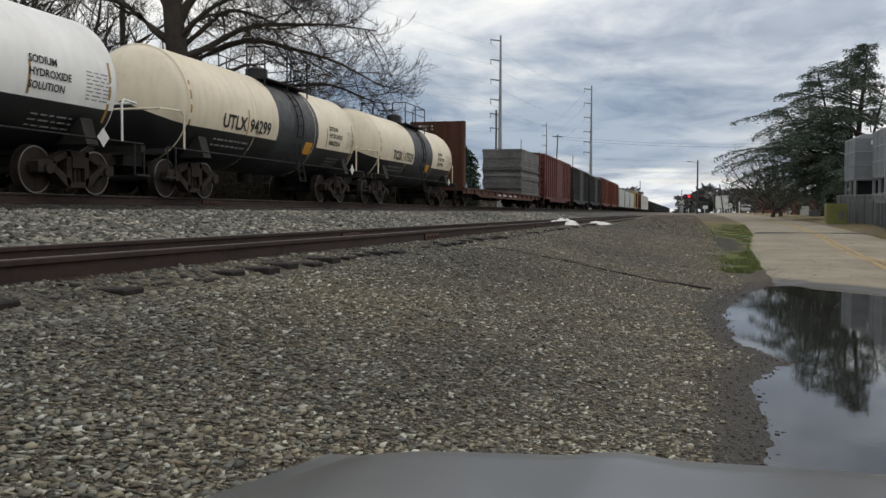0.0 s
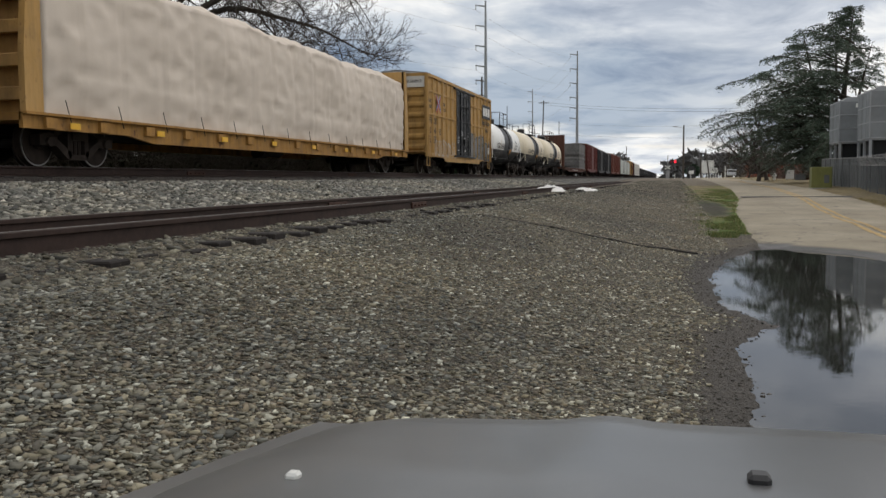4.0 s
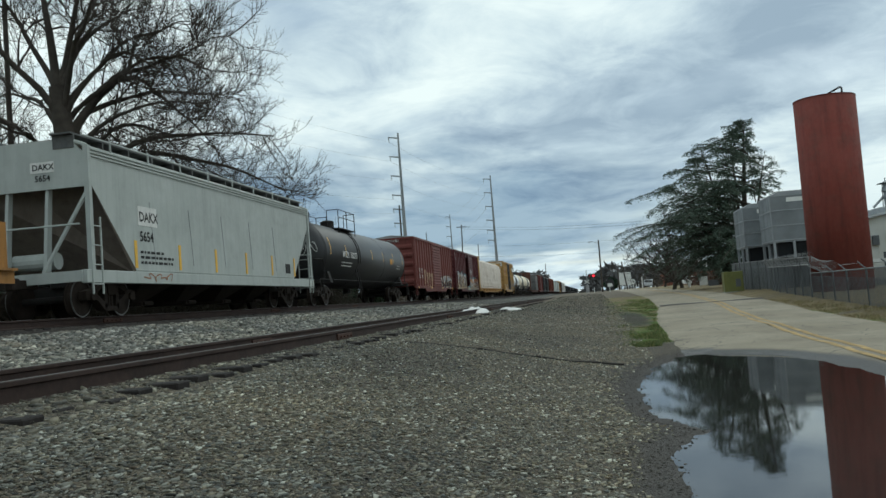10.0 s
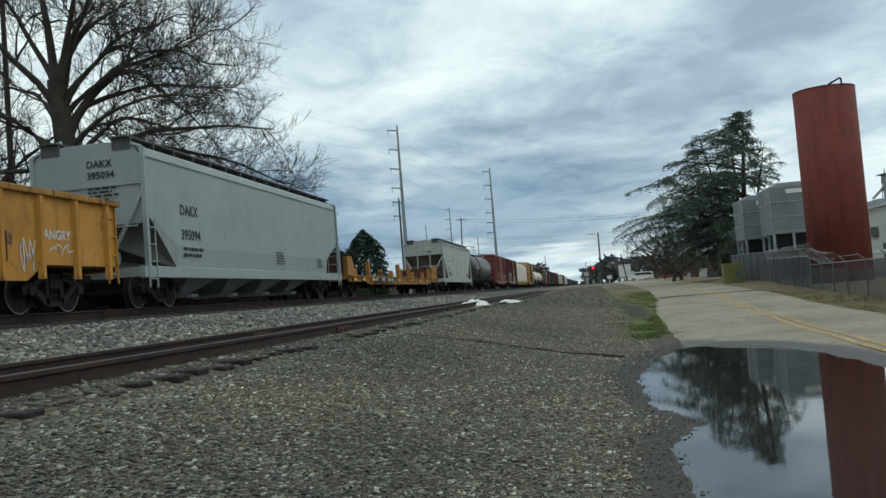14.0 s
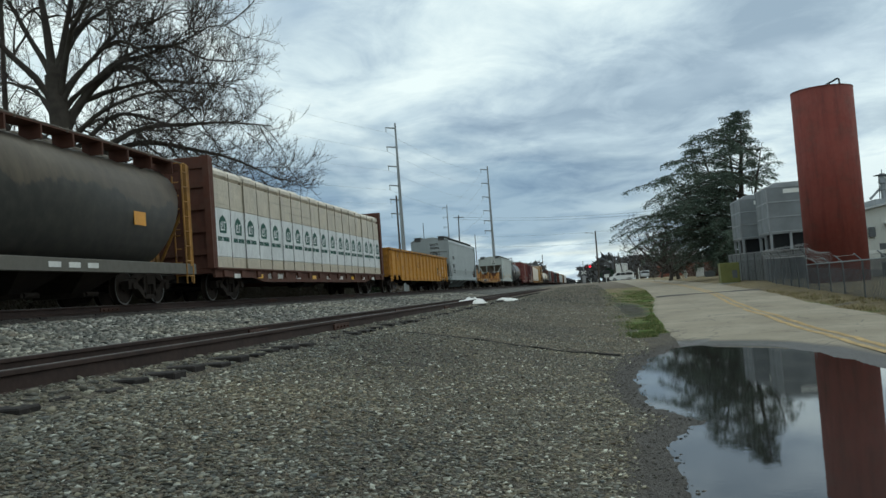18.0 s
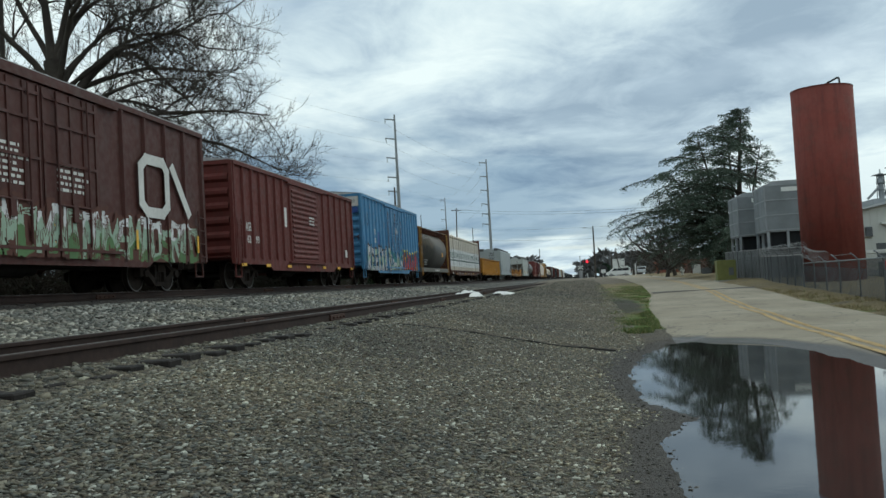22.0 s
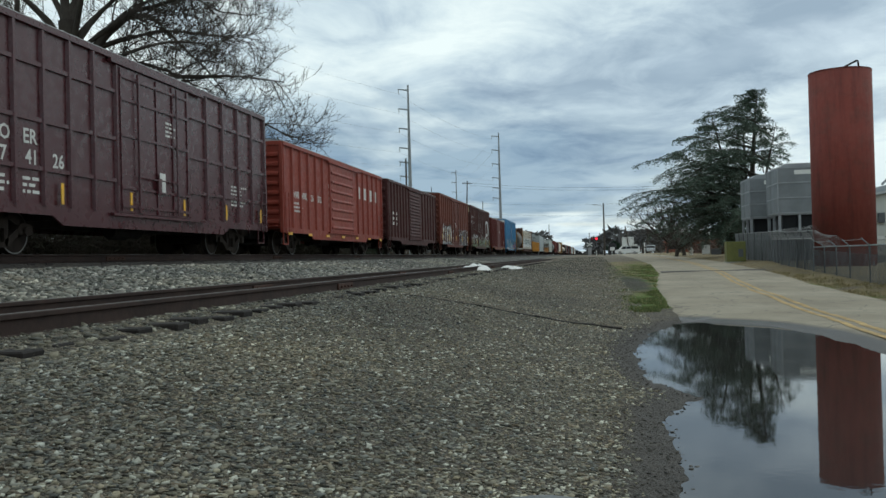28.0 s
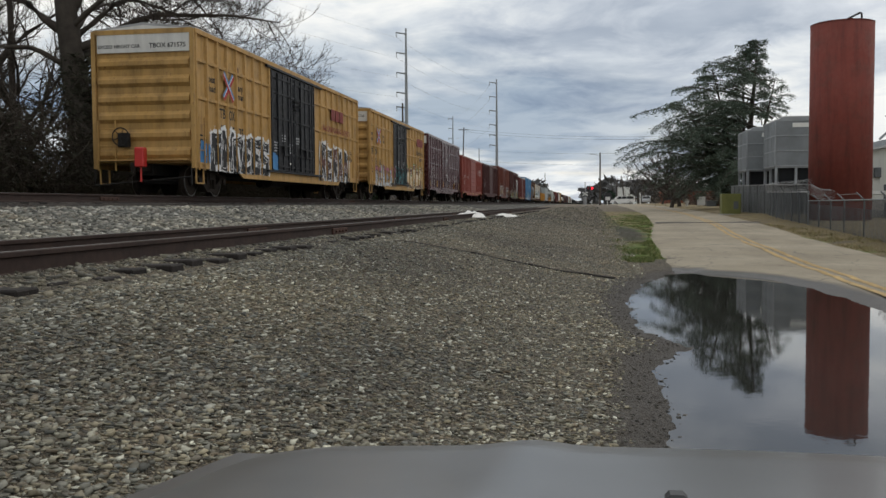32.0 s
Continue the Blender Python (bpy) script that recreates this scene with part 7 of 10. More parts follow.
for k in range(n):
    a = -half + 0.35 + (2 * half - 0.7) * k / n
    b = -half + 0.35 + (2 * half - 0.7) * (k + 1) / n - 0.035
    g = random.Random(k)
    for q in (1, -1):
        bundle = tagged(new("lumber_bundle"), "lumber bundle in tan and white plastic wrap", "lumber", "lumber bundles on the car")
        o = g.uniform(-0.03, 0.02)
        for nm, z0, z1, mt, lb in (("wrap_foot", 1.0, 1.36, WRAP_TAN, "tan wrap"), ("wrap_middle", 1.362, 2.92, WRAP_WHITE, "white printed wrap"), ("wrap_upper", 2.922, 3.86, WRAP_TAN, "tan wrap"), ("wrap_cap", 3.862, 4.2 + g.uniform(-0.03, 0.03), WRAP_CAP, "pale folded top of the wrap")):
            bm = B()
            box(bm, q * 0.16, q * (1.42 + o), a, b, z0, z1, 0.12 if nm == "wrap_cap" else 0.02)
            part(nm, bm, mt, bundle, lb)
        if q > 0:
            y = (a + b) / 2 + g.uniform(-0.16, 0.16)
            bm = B()
            prism(bm, [(y - 0.25, 2.12), (y + 0.25, 2.12), (y + 0.3, 2.46), (y + 0.17, 2.62), (y, 2.7), (y - 0.17, 2.62), (y - 0.3, 2.46)], 0, 1.42 + o, 1.428 + o)
            part("emblem", bm, WRAP_GREEN, bundle, "dark green house-like emblem")
            bm = B()
            for u0, u1, v0, v1 in ((-0.2, -0.14, 2.2, 2.45), (-0.14, 0.02, 2.2, 2.25), (0.06, 0.11, 2.2, 2.5), (0.11, 0.21, 2.45, 2.5), (-0.1, -0.04, 2.3, 2.5)):
                box(bm, 1.426 + o, 1.431 + o, y + u0, y + u1, v0, v1)
            part("emblem_stroke", bm, WRAP_WHITE, bundle)
            bm = B()
            for w0, w1 in ((-0.45, -0.36), (-0.33, -0.23), (-0.2, -0.11), (-0.02, 0.07), (0.1, 0.19), (0.22, 0.32), (0.35, 0.45)):
                box(bm, 1.42 + o, 1.428 + o, y + w0, y + w1, 1.86, 2.0)
            part("name_bar", bm, WRAP_GREEN, bundle)
            bm = B()
            rod(bm, (1.425, a - 0.018, 1.0), (1.44, a - 0.018 + g.uniform(-0.05, 0.05), 2.6), 0.008, seg=5)
            rod(bm, (1.44, a - 0.018 + 0.0, 2.6), (1.43, a - 0.018, 4.1), 0.008, seg=5)
            part("strap", bm, STRAP, bundle)
        CARS.append((bundle, mid))
word(c, "NS", -7.05, 0.67, 0.26, PALE, x=1.5), word(c, "20311", -6.05, 0.67, 0.26, PALE, x=1.5)
for k in range(10):
    flat(c, "reflector" if k % 3 == 1 else "mark_panel", -half + 1.5 + 2.1 * k, -half + 2.0 + 2.1 * k, 0.68, 0.82, REFLECT if k % 3 == 1 else PALE, 1.496)

# flat car under a tarpaulin
TARP_ = plain("tarpaulin", (0.6, 0.52, 0.44), 0.55, 0.06, 1.2, bump=0.5)
c, half, mid = deck_car("bulkhead_flat_car", 370.9, 395.2, 0.95, RUSTY_YELLOW, "yellow bulkhead flat car carrying a load under a pale tarpaulin", "flat car", 15)
for s in (-1, 1):
    bm = B()
    box(bm, -1.5, 1.5, s * (half - 0.5), s * (half - 0.3), 0.95, 4.35)
    for z in (1.3, 1.9, 2.5, 3.1, 3.7, 4.2):
        part("bulkhead_rib", box(B(), -1.41, 1.41, s * (half - 0.3), s * (half - 0.1), z - 0.12, z + 0.12, 0.015), YELLOW, c)
    for q in (-1, 1):
        part("bulkhead_brace", prism(B(), [(s * (half - 0.5), 0.95), (s * (half - 0.5), 4.35), (s * (half - 0.25), 4.35), (s * (half - 0.02), 2.0), (s * (half - 0.02), 0.95)], 0, q * 1.42, q * 1.55), YELLOW, c)
    part("bulkhead", bm, YELLOW, c, "yellow ribbed end bulkhead")
load = tagged(new("covered_load"), "long stacked load wrapped in a wrinkled pale tarpaulin", "tarpaulin")
CARS.append((load, mid))
ys = np.linspace(-half + 0.6, half - 0.6, 220)
sec = [(1.5, 0.97), (1.52, 1.6), (1.5, 2.2), (1.52, 2.8), (1.5, 3.4), (1.44, 3.9), (1.1, 4.12), (0.4, 4.18), (-0.4, 4.18), (-1.1, 4.12), (-1.44, 3.9), (-1.5, 3.4), (-1.52, 2.2), (-1.5, 0.97)]
# finer across too
fine = []
for (a, b), (p, q) in zip(sec, sec[1:]):
    fine += [(a + (p - a) * t / 5, b + (q - b) * t / 5) for t in range(5)]
fine.append(sec[-1])
vs = []
for y in ys:
    for i, (x, z) in enumerate(fine):
        # slack swags between the bundles, sharp creases, a step where each bundle ends
        s = 0.06 * float(ripple(y + 0.4 * z, z * 0.8, 3.6, 71)) - 0.05 * abs(float(ripple(y - 0.5 * z, z * 1.6, 1.3, 72))) + 0.009 * float(ripple(y, z, 0.35, 73)) - 0.02 * (abs((y % 1.5) - 0.75) > 0.68) - 0.015 * (abs((z % 0.62) - 0.31) > 0.27)
        top = 0.07 * float(ripple(y, 0.0 * y, 5.0, 75)) + 0.04 * float(ripple(y, 0.0 * y, 1.7, 76)) if z > 3.3 else 0.0
        vs.append((x + (s if x > 0.8 else -s if x < -0.8 else 0), y, z + (s if z > 3.8 else 0) + top * min(1.0, (z - 3.3) / 0.5)))
w = len(fine)
fs = [(i * w + j, (i + 1) * w + j, (i + 1) * w + j + 1, i * w + j + 1) for i in range(len(ys) - 1) for j in range(w - 1)]
fs += [tuple(range(w)), tuple(range((len(ys) - 1) * w, len(ys) * w))[::-1]]
mesh_part("tarpaulin", vs, fs, TARP_, load, "", True)
for k in range(14):
    y = -half + 1.1 + k * (2 * half - 2.2) / 13
    part("tie_rope", rod(B(), (1.56, y, 1.25), (1.57, y + 0.15, 0.8), 0.009, seg=5), STRAP, load, "short dark tie-down rope")
for k in range(8):
    flat(c, "reflector", -half + 1.2 + 3.0 * k, -half + 1.5 + 3.0 * k, 0.7, 0.82, REFLECT, 1.58)

# ---- cars ahead ----
WEATHERED = plain("weathered_boards", (0.17, 0.165, 0.16), 0.85, 0.35, 5, per_piece=0.4)
c, half, mid = deck_car("bulkhead_flat_car", 456.6, 483.0, 0.95, RUST_BROWN, "rusty bulkhead flat car with a half load of grey boards", "flat car", 14)
for s in (-1, 1):
    bm = B()
    box(bm, -1.5, 1.5, s * (half - 0.4), s * (half - 0.1), 0.95, 4.5)
    for q in (-1, -0.3, 0.3, 1):
        box(bm, q * 1.4 - 0.08, q * 1.4 + 0.08, s * (half - 0.1), s * half, 0.95, 4.5)
    part("bulkhead", bm, RUST_BROWN, c, "rusty brown end bulkhead")
fine_print(c, -1.0, 4.0, 1.0, 0.35, 2, 251, PALE, -half + 0.0, "end"), fine_print(c, -4, 0.66, 7, 0.2, 1, 252, PALE, 1.5)
stack = tagged(new("board_stack"), "tall stack of weathered grey boards on the flat car", "lumber")
CARS.append((stack, mid))
for k in range(15):
    z = 0.96 + k * 0.22
    bm = B()
    g = random.Random(k)
    box(bm, -1.42 + g.uniform(-0.05, 0.05), 1.42 + g.uniform(-0.05, 0.05), 4.6 + g.uniform(-0.1, 0.1), half - 0.5, z, z + 0.205)
    part("board_layer", bm, WEATHERED, stack)

FAR_BLACK = paint("boxcar_far_black", (0.025, 0.026, 0.028), 0.6, 0.3, 0.2)
boxcar("boxcar", 484.8, 502.8, 4.5, OXIDE, "dull red boxcar far down the train", (492, 495.6), 6, 6, (), "slide")
boxcar("boxcar", 505.0, 520.8, 4.4, FAR_BLACK, "dark boxcar far down the train", (511, 514.5), 6, 6, (), "slide")
boxcar("boxcar", 522.6, 538.4, 4.3, FAR_BLACK, "dark boxcar far down the train", (529, 532.5), 6, 6, (), "slide")
boxcar("boxcar", 540.2, 556.0, 4.6, RUST_RED, "rust-red boxcar far down the train", (546, 549.5), 6, 6, (), "plug")
boxcar("boxcar", 557.8, 573.6, 4.6, RUST_RED, "rust-red boxcar far down the train", (564, 567.5), 6, 6, (), "plug")
for lo in (575.6, 593.6, 611.6):
    hopper("covered_hopper", lo, lo + 16.6, 4.1, HOP_GREY, SLOPE, "light grey covered hopper far down the train", 3)
boxcar("boxcar", 629.6, 648.0, 4.75, YELLOW, "yellow boxcar far down the train", (636, 641), 6, 6, (2.4, 3.9), "double", DARK_DOOR)
for k, lo in enumerate((650.0, 668.0, 686.0, 704.0)):
    boxcar("boxcar", lo, lo + 15.8, 4.7, DULL if k == 0 else PALE, "dark boxcar far down the train" if k == 0 else "white boxcar far down the train", (lo + 6, lo + 9.5), 5, 5, (), "plug")


def coal_hopper(lo):
    c, half = begin_car("open_hopper", lo, lo + 14.6, "black open hopper car far down the train", "hopper car")
    running_gear(c, half, sill=False)
    bm = B()
    for q in (-1, 1):
        box(bm, q * 1.5 - 0.03, q * 1.5 + 0.03, -half, half, 0.9, 3.7)
        for k in range(10):
            y = -half + 0.3 + k * (2 * half - 0.6) / 9
            box(bm, q * 1.53, q * 1.6, y - 0.07, y + 0.07, 0.9, 3.7)
    part("side_wall", bm, TANK_BLACK, c)
    bm = B()
    for s in (-1, 1):
        box(bm, -1.47, 1.47, s * half - 0.03, s * half + 0.03, 1.8, 3.7)
        prism(bm, [(s * (half - 0.05), 1.9), (s * (half - 3.0), 0.6), (s * (half - 3.0), 0.5), (s * (half - 0.05), 1.8)], 0, -1.45, 1.45)
    box(bm, -1.45, 1.45, -half + 2.8, half - 2.8, 0.5, 0.6)
    part("slope_sheet", bm, TANK_BLACK, c)
    bm = B()
    box(bm, -1.44, 1.44, -half + 0.1, half - 0.1, 2.6, 3.5, 0.2)
    part("coal_load", bm, plain("coal", (0.012, 0.012, 0.013), 0.7, 0.4, 8, bump=1.0), c)


for k in range(34):
    coal_hopper(722.5 + k * 16.2)



# ---- silo and works yard ----
SILO_RED = paint("silo_red", (0.18, 0.042, 0.031), 0.85, 0.5, 0.3)


def zl(x, y):
    return float(land(x, y))


def build_silo(x, y):
    z = zl(x, y) - 0.05
    silo = tagged(new("silo"), "tall rust-streaked red steel silo with a bent top handle", "silo")
    silo.location = (x, y, z)
    H, R = 9.72 - z, 1.4
    bm = B()
    rod(bm, (0, 0, 0), (0, 0, H), R, seg=72)
    body = part("shell", bm, SILO_RED, silo)
    for f in body.data.polygons:
        f.use_smooth = abs(f.normal.z) < 0.5
    bm = B()
    rod(bm, (0, 0, H - 0.03), (0, 0, H + 0.02), R + 0.012, seg=72)
    part("top_rim", bm, paint("silo_dark_red", (0.12, 0.025, 0.018), 0.65), silo)
    bm = B()
    pts = [(-0.25, -0.6, H - 0.02), (0.2, -0.6, H + 0.22), (0.62, -0.6, H + 0.42), (0.68, -0.6, H + 0.38), (0.7, -0.6, H - 0.05)]
    for a, b in zip(pts, pts[1:]):
        rod(bm, a, b, 0.045, seg=8)
    part("handle_pipe", bm, BLACK, silo, "bent dark pipe on the top")
    return silo


build_silo(11.95, 44.95)
CT_GREY = plain("galvanised_panel", (0.3, 0.315, 0.325), 0.55, 0.18, 1.2, metal=0.2)
TOWER = plain("tower_panel", (0.2, 0.215, 0.225), 0.6, 0.25, 1.0, metal=0.1)
CT_DARK = plain("tower_frame", (0.1, 0.105, 0.11), 0.6, 0.2, 4)
CT_PALE = plain("fan_shroud", (0.66, 0.66, 0.63), 0.6, 0.15, 3)


def cooling_tower(x0, x1, y0, y1, top, foot=3.6):
    z = zl((x0 + x1) / 2, y0)
    t = tagged(new("cooling_tower"), "grey panelled cooling tower on steel legs", "cooling tower", "cooling towers")
    t.location = ((x0 + x1) / 2, (y0 + y1) / 2, z)
    w, d = (x1 - x0) / 2, (y1 - y0) / 2
    f, h = foot - z, top - z
    bm = B()
    box(bm, -w + 0.06, w - 0.06, -d + 0.06, d - 0.06, f, h - 0.02)
    part("casing", bm, CT_DARK, t)
    rows = 3
    for r in range(rows):
        za, zb = f + (h - f) * r / rows + 0.03, f + (h - f) * (r + 1) / rows - 0.03
        for s in (-1, 1):
            bm = B()
            box(bm, -w + 0.05, w - 0.05, s * (d - 0.06), s * d, za, zb, 0.01)
            part("panel", bm, TOWER, t)
            n = 3
            for k in range(n):
                a, b = -d + 0.05 + 2 * (d - 0.05) * k / n, -d + 0.05 + 2 * (d - 0.05) * (k + 1) / n - 0.05
                bm = B()
                box(bm, s * (w - 0.06), s * w, a, b, za, zb, 0.01)
                part("panel", bm, TOWER, t)
    bm = B()
    box(bm, -w * 0.45, w * 0.45, -d - 0.012, -d + 0.01, h - 0.42, h - 0.16)
    part("name_plate", bm, CT_PALE, t, "pale blank plate")
    for q in (-1, -0.33, 0.33, 1):
        for s in (-1, 0, 1):
            bm = B()
            box(bm, q * (w - 0.08) - 0.07, q * (w - 0.08) + 0.07, s * (d - 0.08) - 0.07, s * (d - 0.08) + 0.07, 0, f)
            part("leg", bm, CT_GREY, t)
    for zz in (f - 0.06, f * 0.5):
        bm = B()
        for s in (-1, 1):
            box(bm, -w, w, s * (d - 0.1) - 0.05, s * (d - 0.1) + 0.05, zz - 0.07, zz + 0.07)
            box(bm, s * (w - 0.1) - 0.05, s * (w - 0.1) + 0.05, -d, d, zz - 0.07, zz + 0.07)
        part("beam", bm, CT_GREY, t)
    # near-black block paints the shade of the open space between the legs
    bm = B()
    box(bm, -w * 0.84, w * 0.84, -d * 0.84, d * 0.84, 0.0, f - 0.01)
    part("basin", bm, plain("tower_inside_shade", (0.014, 0.015, 0.016), 0.8, 0.2), t, "near-black block that stands for the shaded open underside")
    bm = B()
    for q in (-1, 1):
        prism(bm, [(-w + 0.1, h), (w - 0.1, h), (w * 0.72, h + 0.26), (-w * 0.72, h + 0.26)], 1, -d + 0.1 if q < 0 else 0.05, -0.05 if q < 0 else d - 0.1)
    part("fan_deck", bm, CT_GREY, t, "pale sloping fan deck")
    for q in (-1, 1):
        for s2 in (-1, 1):
            part("corner_trim", box(B(), q * w - 0.035, q * w + 0.035, s2 * d - 0.035, s2 * d + 0.035, f, h + 0.02), CT_GREY, t)
    for r in range(rows + 1):
        zz = f + (h - f) * r / rows
        bm = B()
        for s2 in (-1, 1):
            box(bm, -w, w, s2 * (d + 0.01), s2 * (d + 0.03), zz - 0.035, zz + 0.035)
            box(bm, s2 * (w + 0.01), s2 * (w + 0.03), -d, d, zz - 0.035, zz + 0.035)
        part("band", bm, CT_GREY, t, "pale steel band")
    return t


cooling_tower(11.4, 15.0, 57.0, 60.4, 6.35)
cooling_tower(10.7, 14.2, 62.6, 66.0, 6.2)


def screen(points, h, n_each, label, material, name="screen_fence", coil=False):
    """A run of grey panels between posts along a line of points; razor wire on top where coil is set."""
    f = tagged(new(name), label, "fence")
    g = random.Random(7)
    for (ax, ay), (bx, by) in zip(points, points[1:]):
        L = math.hypot(bx - ax, by - ay)
        n = max(1, int(L / n_each))
        d = Vector((bx - ax, by - ay)).normalized()
        o = Vector((d.y, -d.x)) * 0.03
        for k in range(n):
            p, q = Vector((ax, ay)).lerp((bx, by), k / n), Vector((ax, ay)).lerp((bx, by), (k + 1) / n)
            z0, z1 = zl(*p) + 0.02, zl(*q) + 0.02
            bm = B()
            m = 10
            for i in range(m):
                u, v = p.lerp(q, (i + 0.06) / m), p.lerp(q, (i + 0.94) / m)
                a, b = z0 + (z1 - z0) * i / m, z0 + (z1 - z0) * (i + 1) / m
                w = 0.012 if i % 2 else 0.0
                vs = [bm.verts.new((u.x + o.x * w * 20, u.y + o.y * w * 20, a)), bm.verts.new((v.x + o.x * w * 20, v.y + o.y * w * 20, b)), bm.verts.new((v.x + o.x * w * 20, v.y + o.y * w * 20, b + h)), bm.verts.new((u.x + o.x * w * 20, u.y + o.y * w * 20, a + h))]
                face = bm.faces.new(vs)
                bmesh.ops.solidify(bm, geom=[face], thickness=0.015)
            part("slat_panel", bm, material, f)
            bm = B()
            rod(bm, (p.x, p.y, z0 - 0.05), (p.x, p.y, z0 + h + 0.05), 0.035, seg=8)
            if coil:
                rod(bm, (p.x, p.y, z0 + h + 0.05), (p.x - 0.22, p.y - 0.1, z0 + h + 0.35), 0.02, seg=6)
            part("post", bm, CT_DARK, f)
            bm = B()
            rod(bm, (p.x, p.y, z0 + h + 0.02), (q.x, q.y, z1 + h + 0.02), 0.025, seg=6)
            if coil:
                for c2 in (0.12, 0.22, 0.33):
                    rod(bm, (p.x - 0.2 * c2 * 3, p.y - 0.03, z0 + h + c2), (q.x - 0.2 * c2 * 3, q.y - 0.03, z1 + h + c2), 0.006, seg=4)
            part("top_rail", bm, GALV, f)
        if coil:
            coil_wire, line = Tubes(), []
            turns = int(L / 0.4)
            for i in range(turns * 10):
                t = i / (turns * 10)
                a = i * 0.6283
                pt = Vector((ax, ay)).lerp((bx, by), t)
                r = 0.24 + 0.03 * math.sin(i * 0.37)
                cur = Vector((pt.x + o.x / 0.03 * r * math.cos(a) * 0.9, pt.y + o.y / 0.03 * r * math.cos(a) * 0.9, zl(pt.x, pt.y) + h + 0.3 + r * math.sin(a)))
                line.append(cur)
            coil_wire.add(line, [0.0045] * len(line), 3)
            mesh_part("razor_wire", coil_wire.v, coil_wire.f, GALV, f, "coil of razor wire")
    return f


FENCE_GREY = plain("grey_fence_slats", (0.15, 0.16, 0.17), 0.7, 0.25, 3)


def link_fence(points, slat_h, rail_z, label):
    """Chain-link between posts with slats low down and outward arms on top."""
    f = tagged(new("slatted_fence"), label, "fence")
    for (ax, ay), (bx, by) in zip(points, points[1:]):
        n = max(1, round(math.hypot(bx - ax, by - ay) / 2.6))
        for k in range(n):
            p, q = Vector((ax, ay)).lerp((bx, by), k / n), Vector((ax, ay)).lerp((bx, by), (k + 1) / n)
            z0, z1 = zl(*p), zl(*q)
            L = (q - p).length
            d = (q - p) / L
            m = int(L / 0.09)
            bm = B()
            for i in range(m):
                u, v = p + d * (i + 0.08) * L / m, p + d * (i + 0.92) * L / m
                a = z0 + (z1 - z0) * i / m
                w = 0.008 if i % 2 else -0.008
                h = slat_h + 0.015 * math.sin(i * 2.1 + k)
                face = bm.faces.new([bm.verts.new((u.x + w, u.y, a)), bm.verts.new((v.x + w, v.y, a)), bm.verts.new((v.x + w, v.y, a + h)), bm.verts.new((u.x + w, u.y, a + h))])
            bmesh.ops.solidify(bm, geom=bm.faces[:], thickness=0.006)
            part("slat_panel", bm, FENCE_GREY, f, "grey plastic slats")
            net = Tubes()
            hi = rail_z - z0
            for i in range(-int(hi / 0.11), int(L / 0.11) + 1):
                for s in (0, 1):
                    pts = []
                    for zz in (0.02, hi):
                        x = i * 0.11 + (zz if not s else hi - zz)
                        x = min(max(x, 0), L)
                        pts.append((x, zz))
                    (xa, za), (xb, zb) = pts
                    # keep the wire at forty-five degrees where it is cut by a post
                    full = [(i * 0.11, 0.0), (i * 0.11 + hi, hi)] if not s else [(i * 0.11 + hi, 0.0), (i * 0.11, hi)]
                    lo, hi_ = 0.0, 1.0
                    (x0, y0), (x1, y1) = full
                    ta, tb = (0 - x0) / (x1 - x0), (L - x0) / (x1 - x0)
                    lo, hi_ = max(lo, min(ta, tb)), min(hi_, max(ta, tb))
                    if hi_ - lo < 0.03:
                        continue
                    e = [p + d * (x0 + (x1 - x0) * c) for c in (lo, hi_)]
                    net.add([Vector((e[0].x, e[0].y, z0 + y0 + (y1 - y0) * lo)), Vector((e[1].x, e[1].y, z0 + y0 + (y1 - y0) * hi_))], [0.0022, 0.0022], 3)
            mesh_part("chain_link", net.v, net.f, CT_DARK, f, "dull wire mesh")
            part("post", rod(B(), (p.x, p.y, z0 - 0.05), (p.x, p.y, rail_z + 0.02), 0.03, seg=8), CT_DARK, f)
            part("wire_arm", rod(B(), (p.x, p.y, rail_z), (p.x - 0.24, p.y - 0.05, rail_z + 0.22), 0.02, seg=6), TOWER, f)
            part("top_rail", rod(B(), (p.x, p.y, rail_z), (q.x, q.y, rail_z), 0.022, seg=6), TOWER, f)
            if k % 2:
                part("barbed_wire", rod(B(), (p.x - 0.2, p.y, rail_z + 0.18), (q.x - 0.2, q.y, rail_z + 0.18), 0.005, seg=4), GALV, f)
    return f


near_fence = link_fence([(7.6, 13.0), (7.65, 19.9), (7.95, 25.2), (8.5, 31.4), (8.92, 38.0)], 0.85, 1.42, "low grey slatted chain-link fence with wire arms")
coil_wire = Tubes()
coil_wire.add([Vector((8.66 + 0.26 * k / 250 + 0.2 * math.cos(k * 0.46), 33.8 + 4.2 * k / 250, 1.62 + 0.2 * math.sin(k * 0.46) + 0.3 * (k / 250) ** 2)) for k in range(250)], [0.0045] * 250, 3)
mesh_part("razor_wire", coil_wire.v, coil_wire.f, GALV, near_fence, "coil of razor wire")
screen([(8.95, 38.2), (9.35, 43.0), (9.8, 48.5), (10.75, 55.8)], 1.3, 2.0, "grey slatted chain-link fence topped with razor wire", FENCE_GREY, "slatted_fence", True)
screen([(15.2, 56.3), (11.15, 56.3), (10.4, 62.0), (10.3, 66.5)], 1.75, 1.3, "plain grey panel screen round the cooling towers", plain("screen_panel", (0.24, 0.25, 0.255), 0.6, 0.15, 2))

WALL_WHITE = plain("cladding_white", (0.55, 0.55, 0.51), 0.6, 0.08, 1.0)


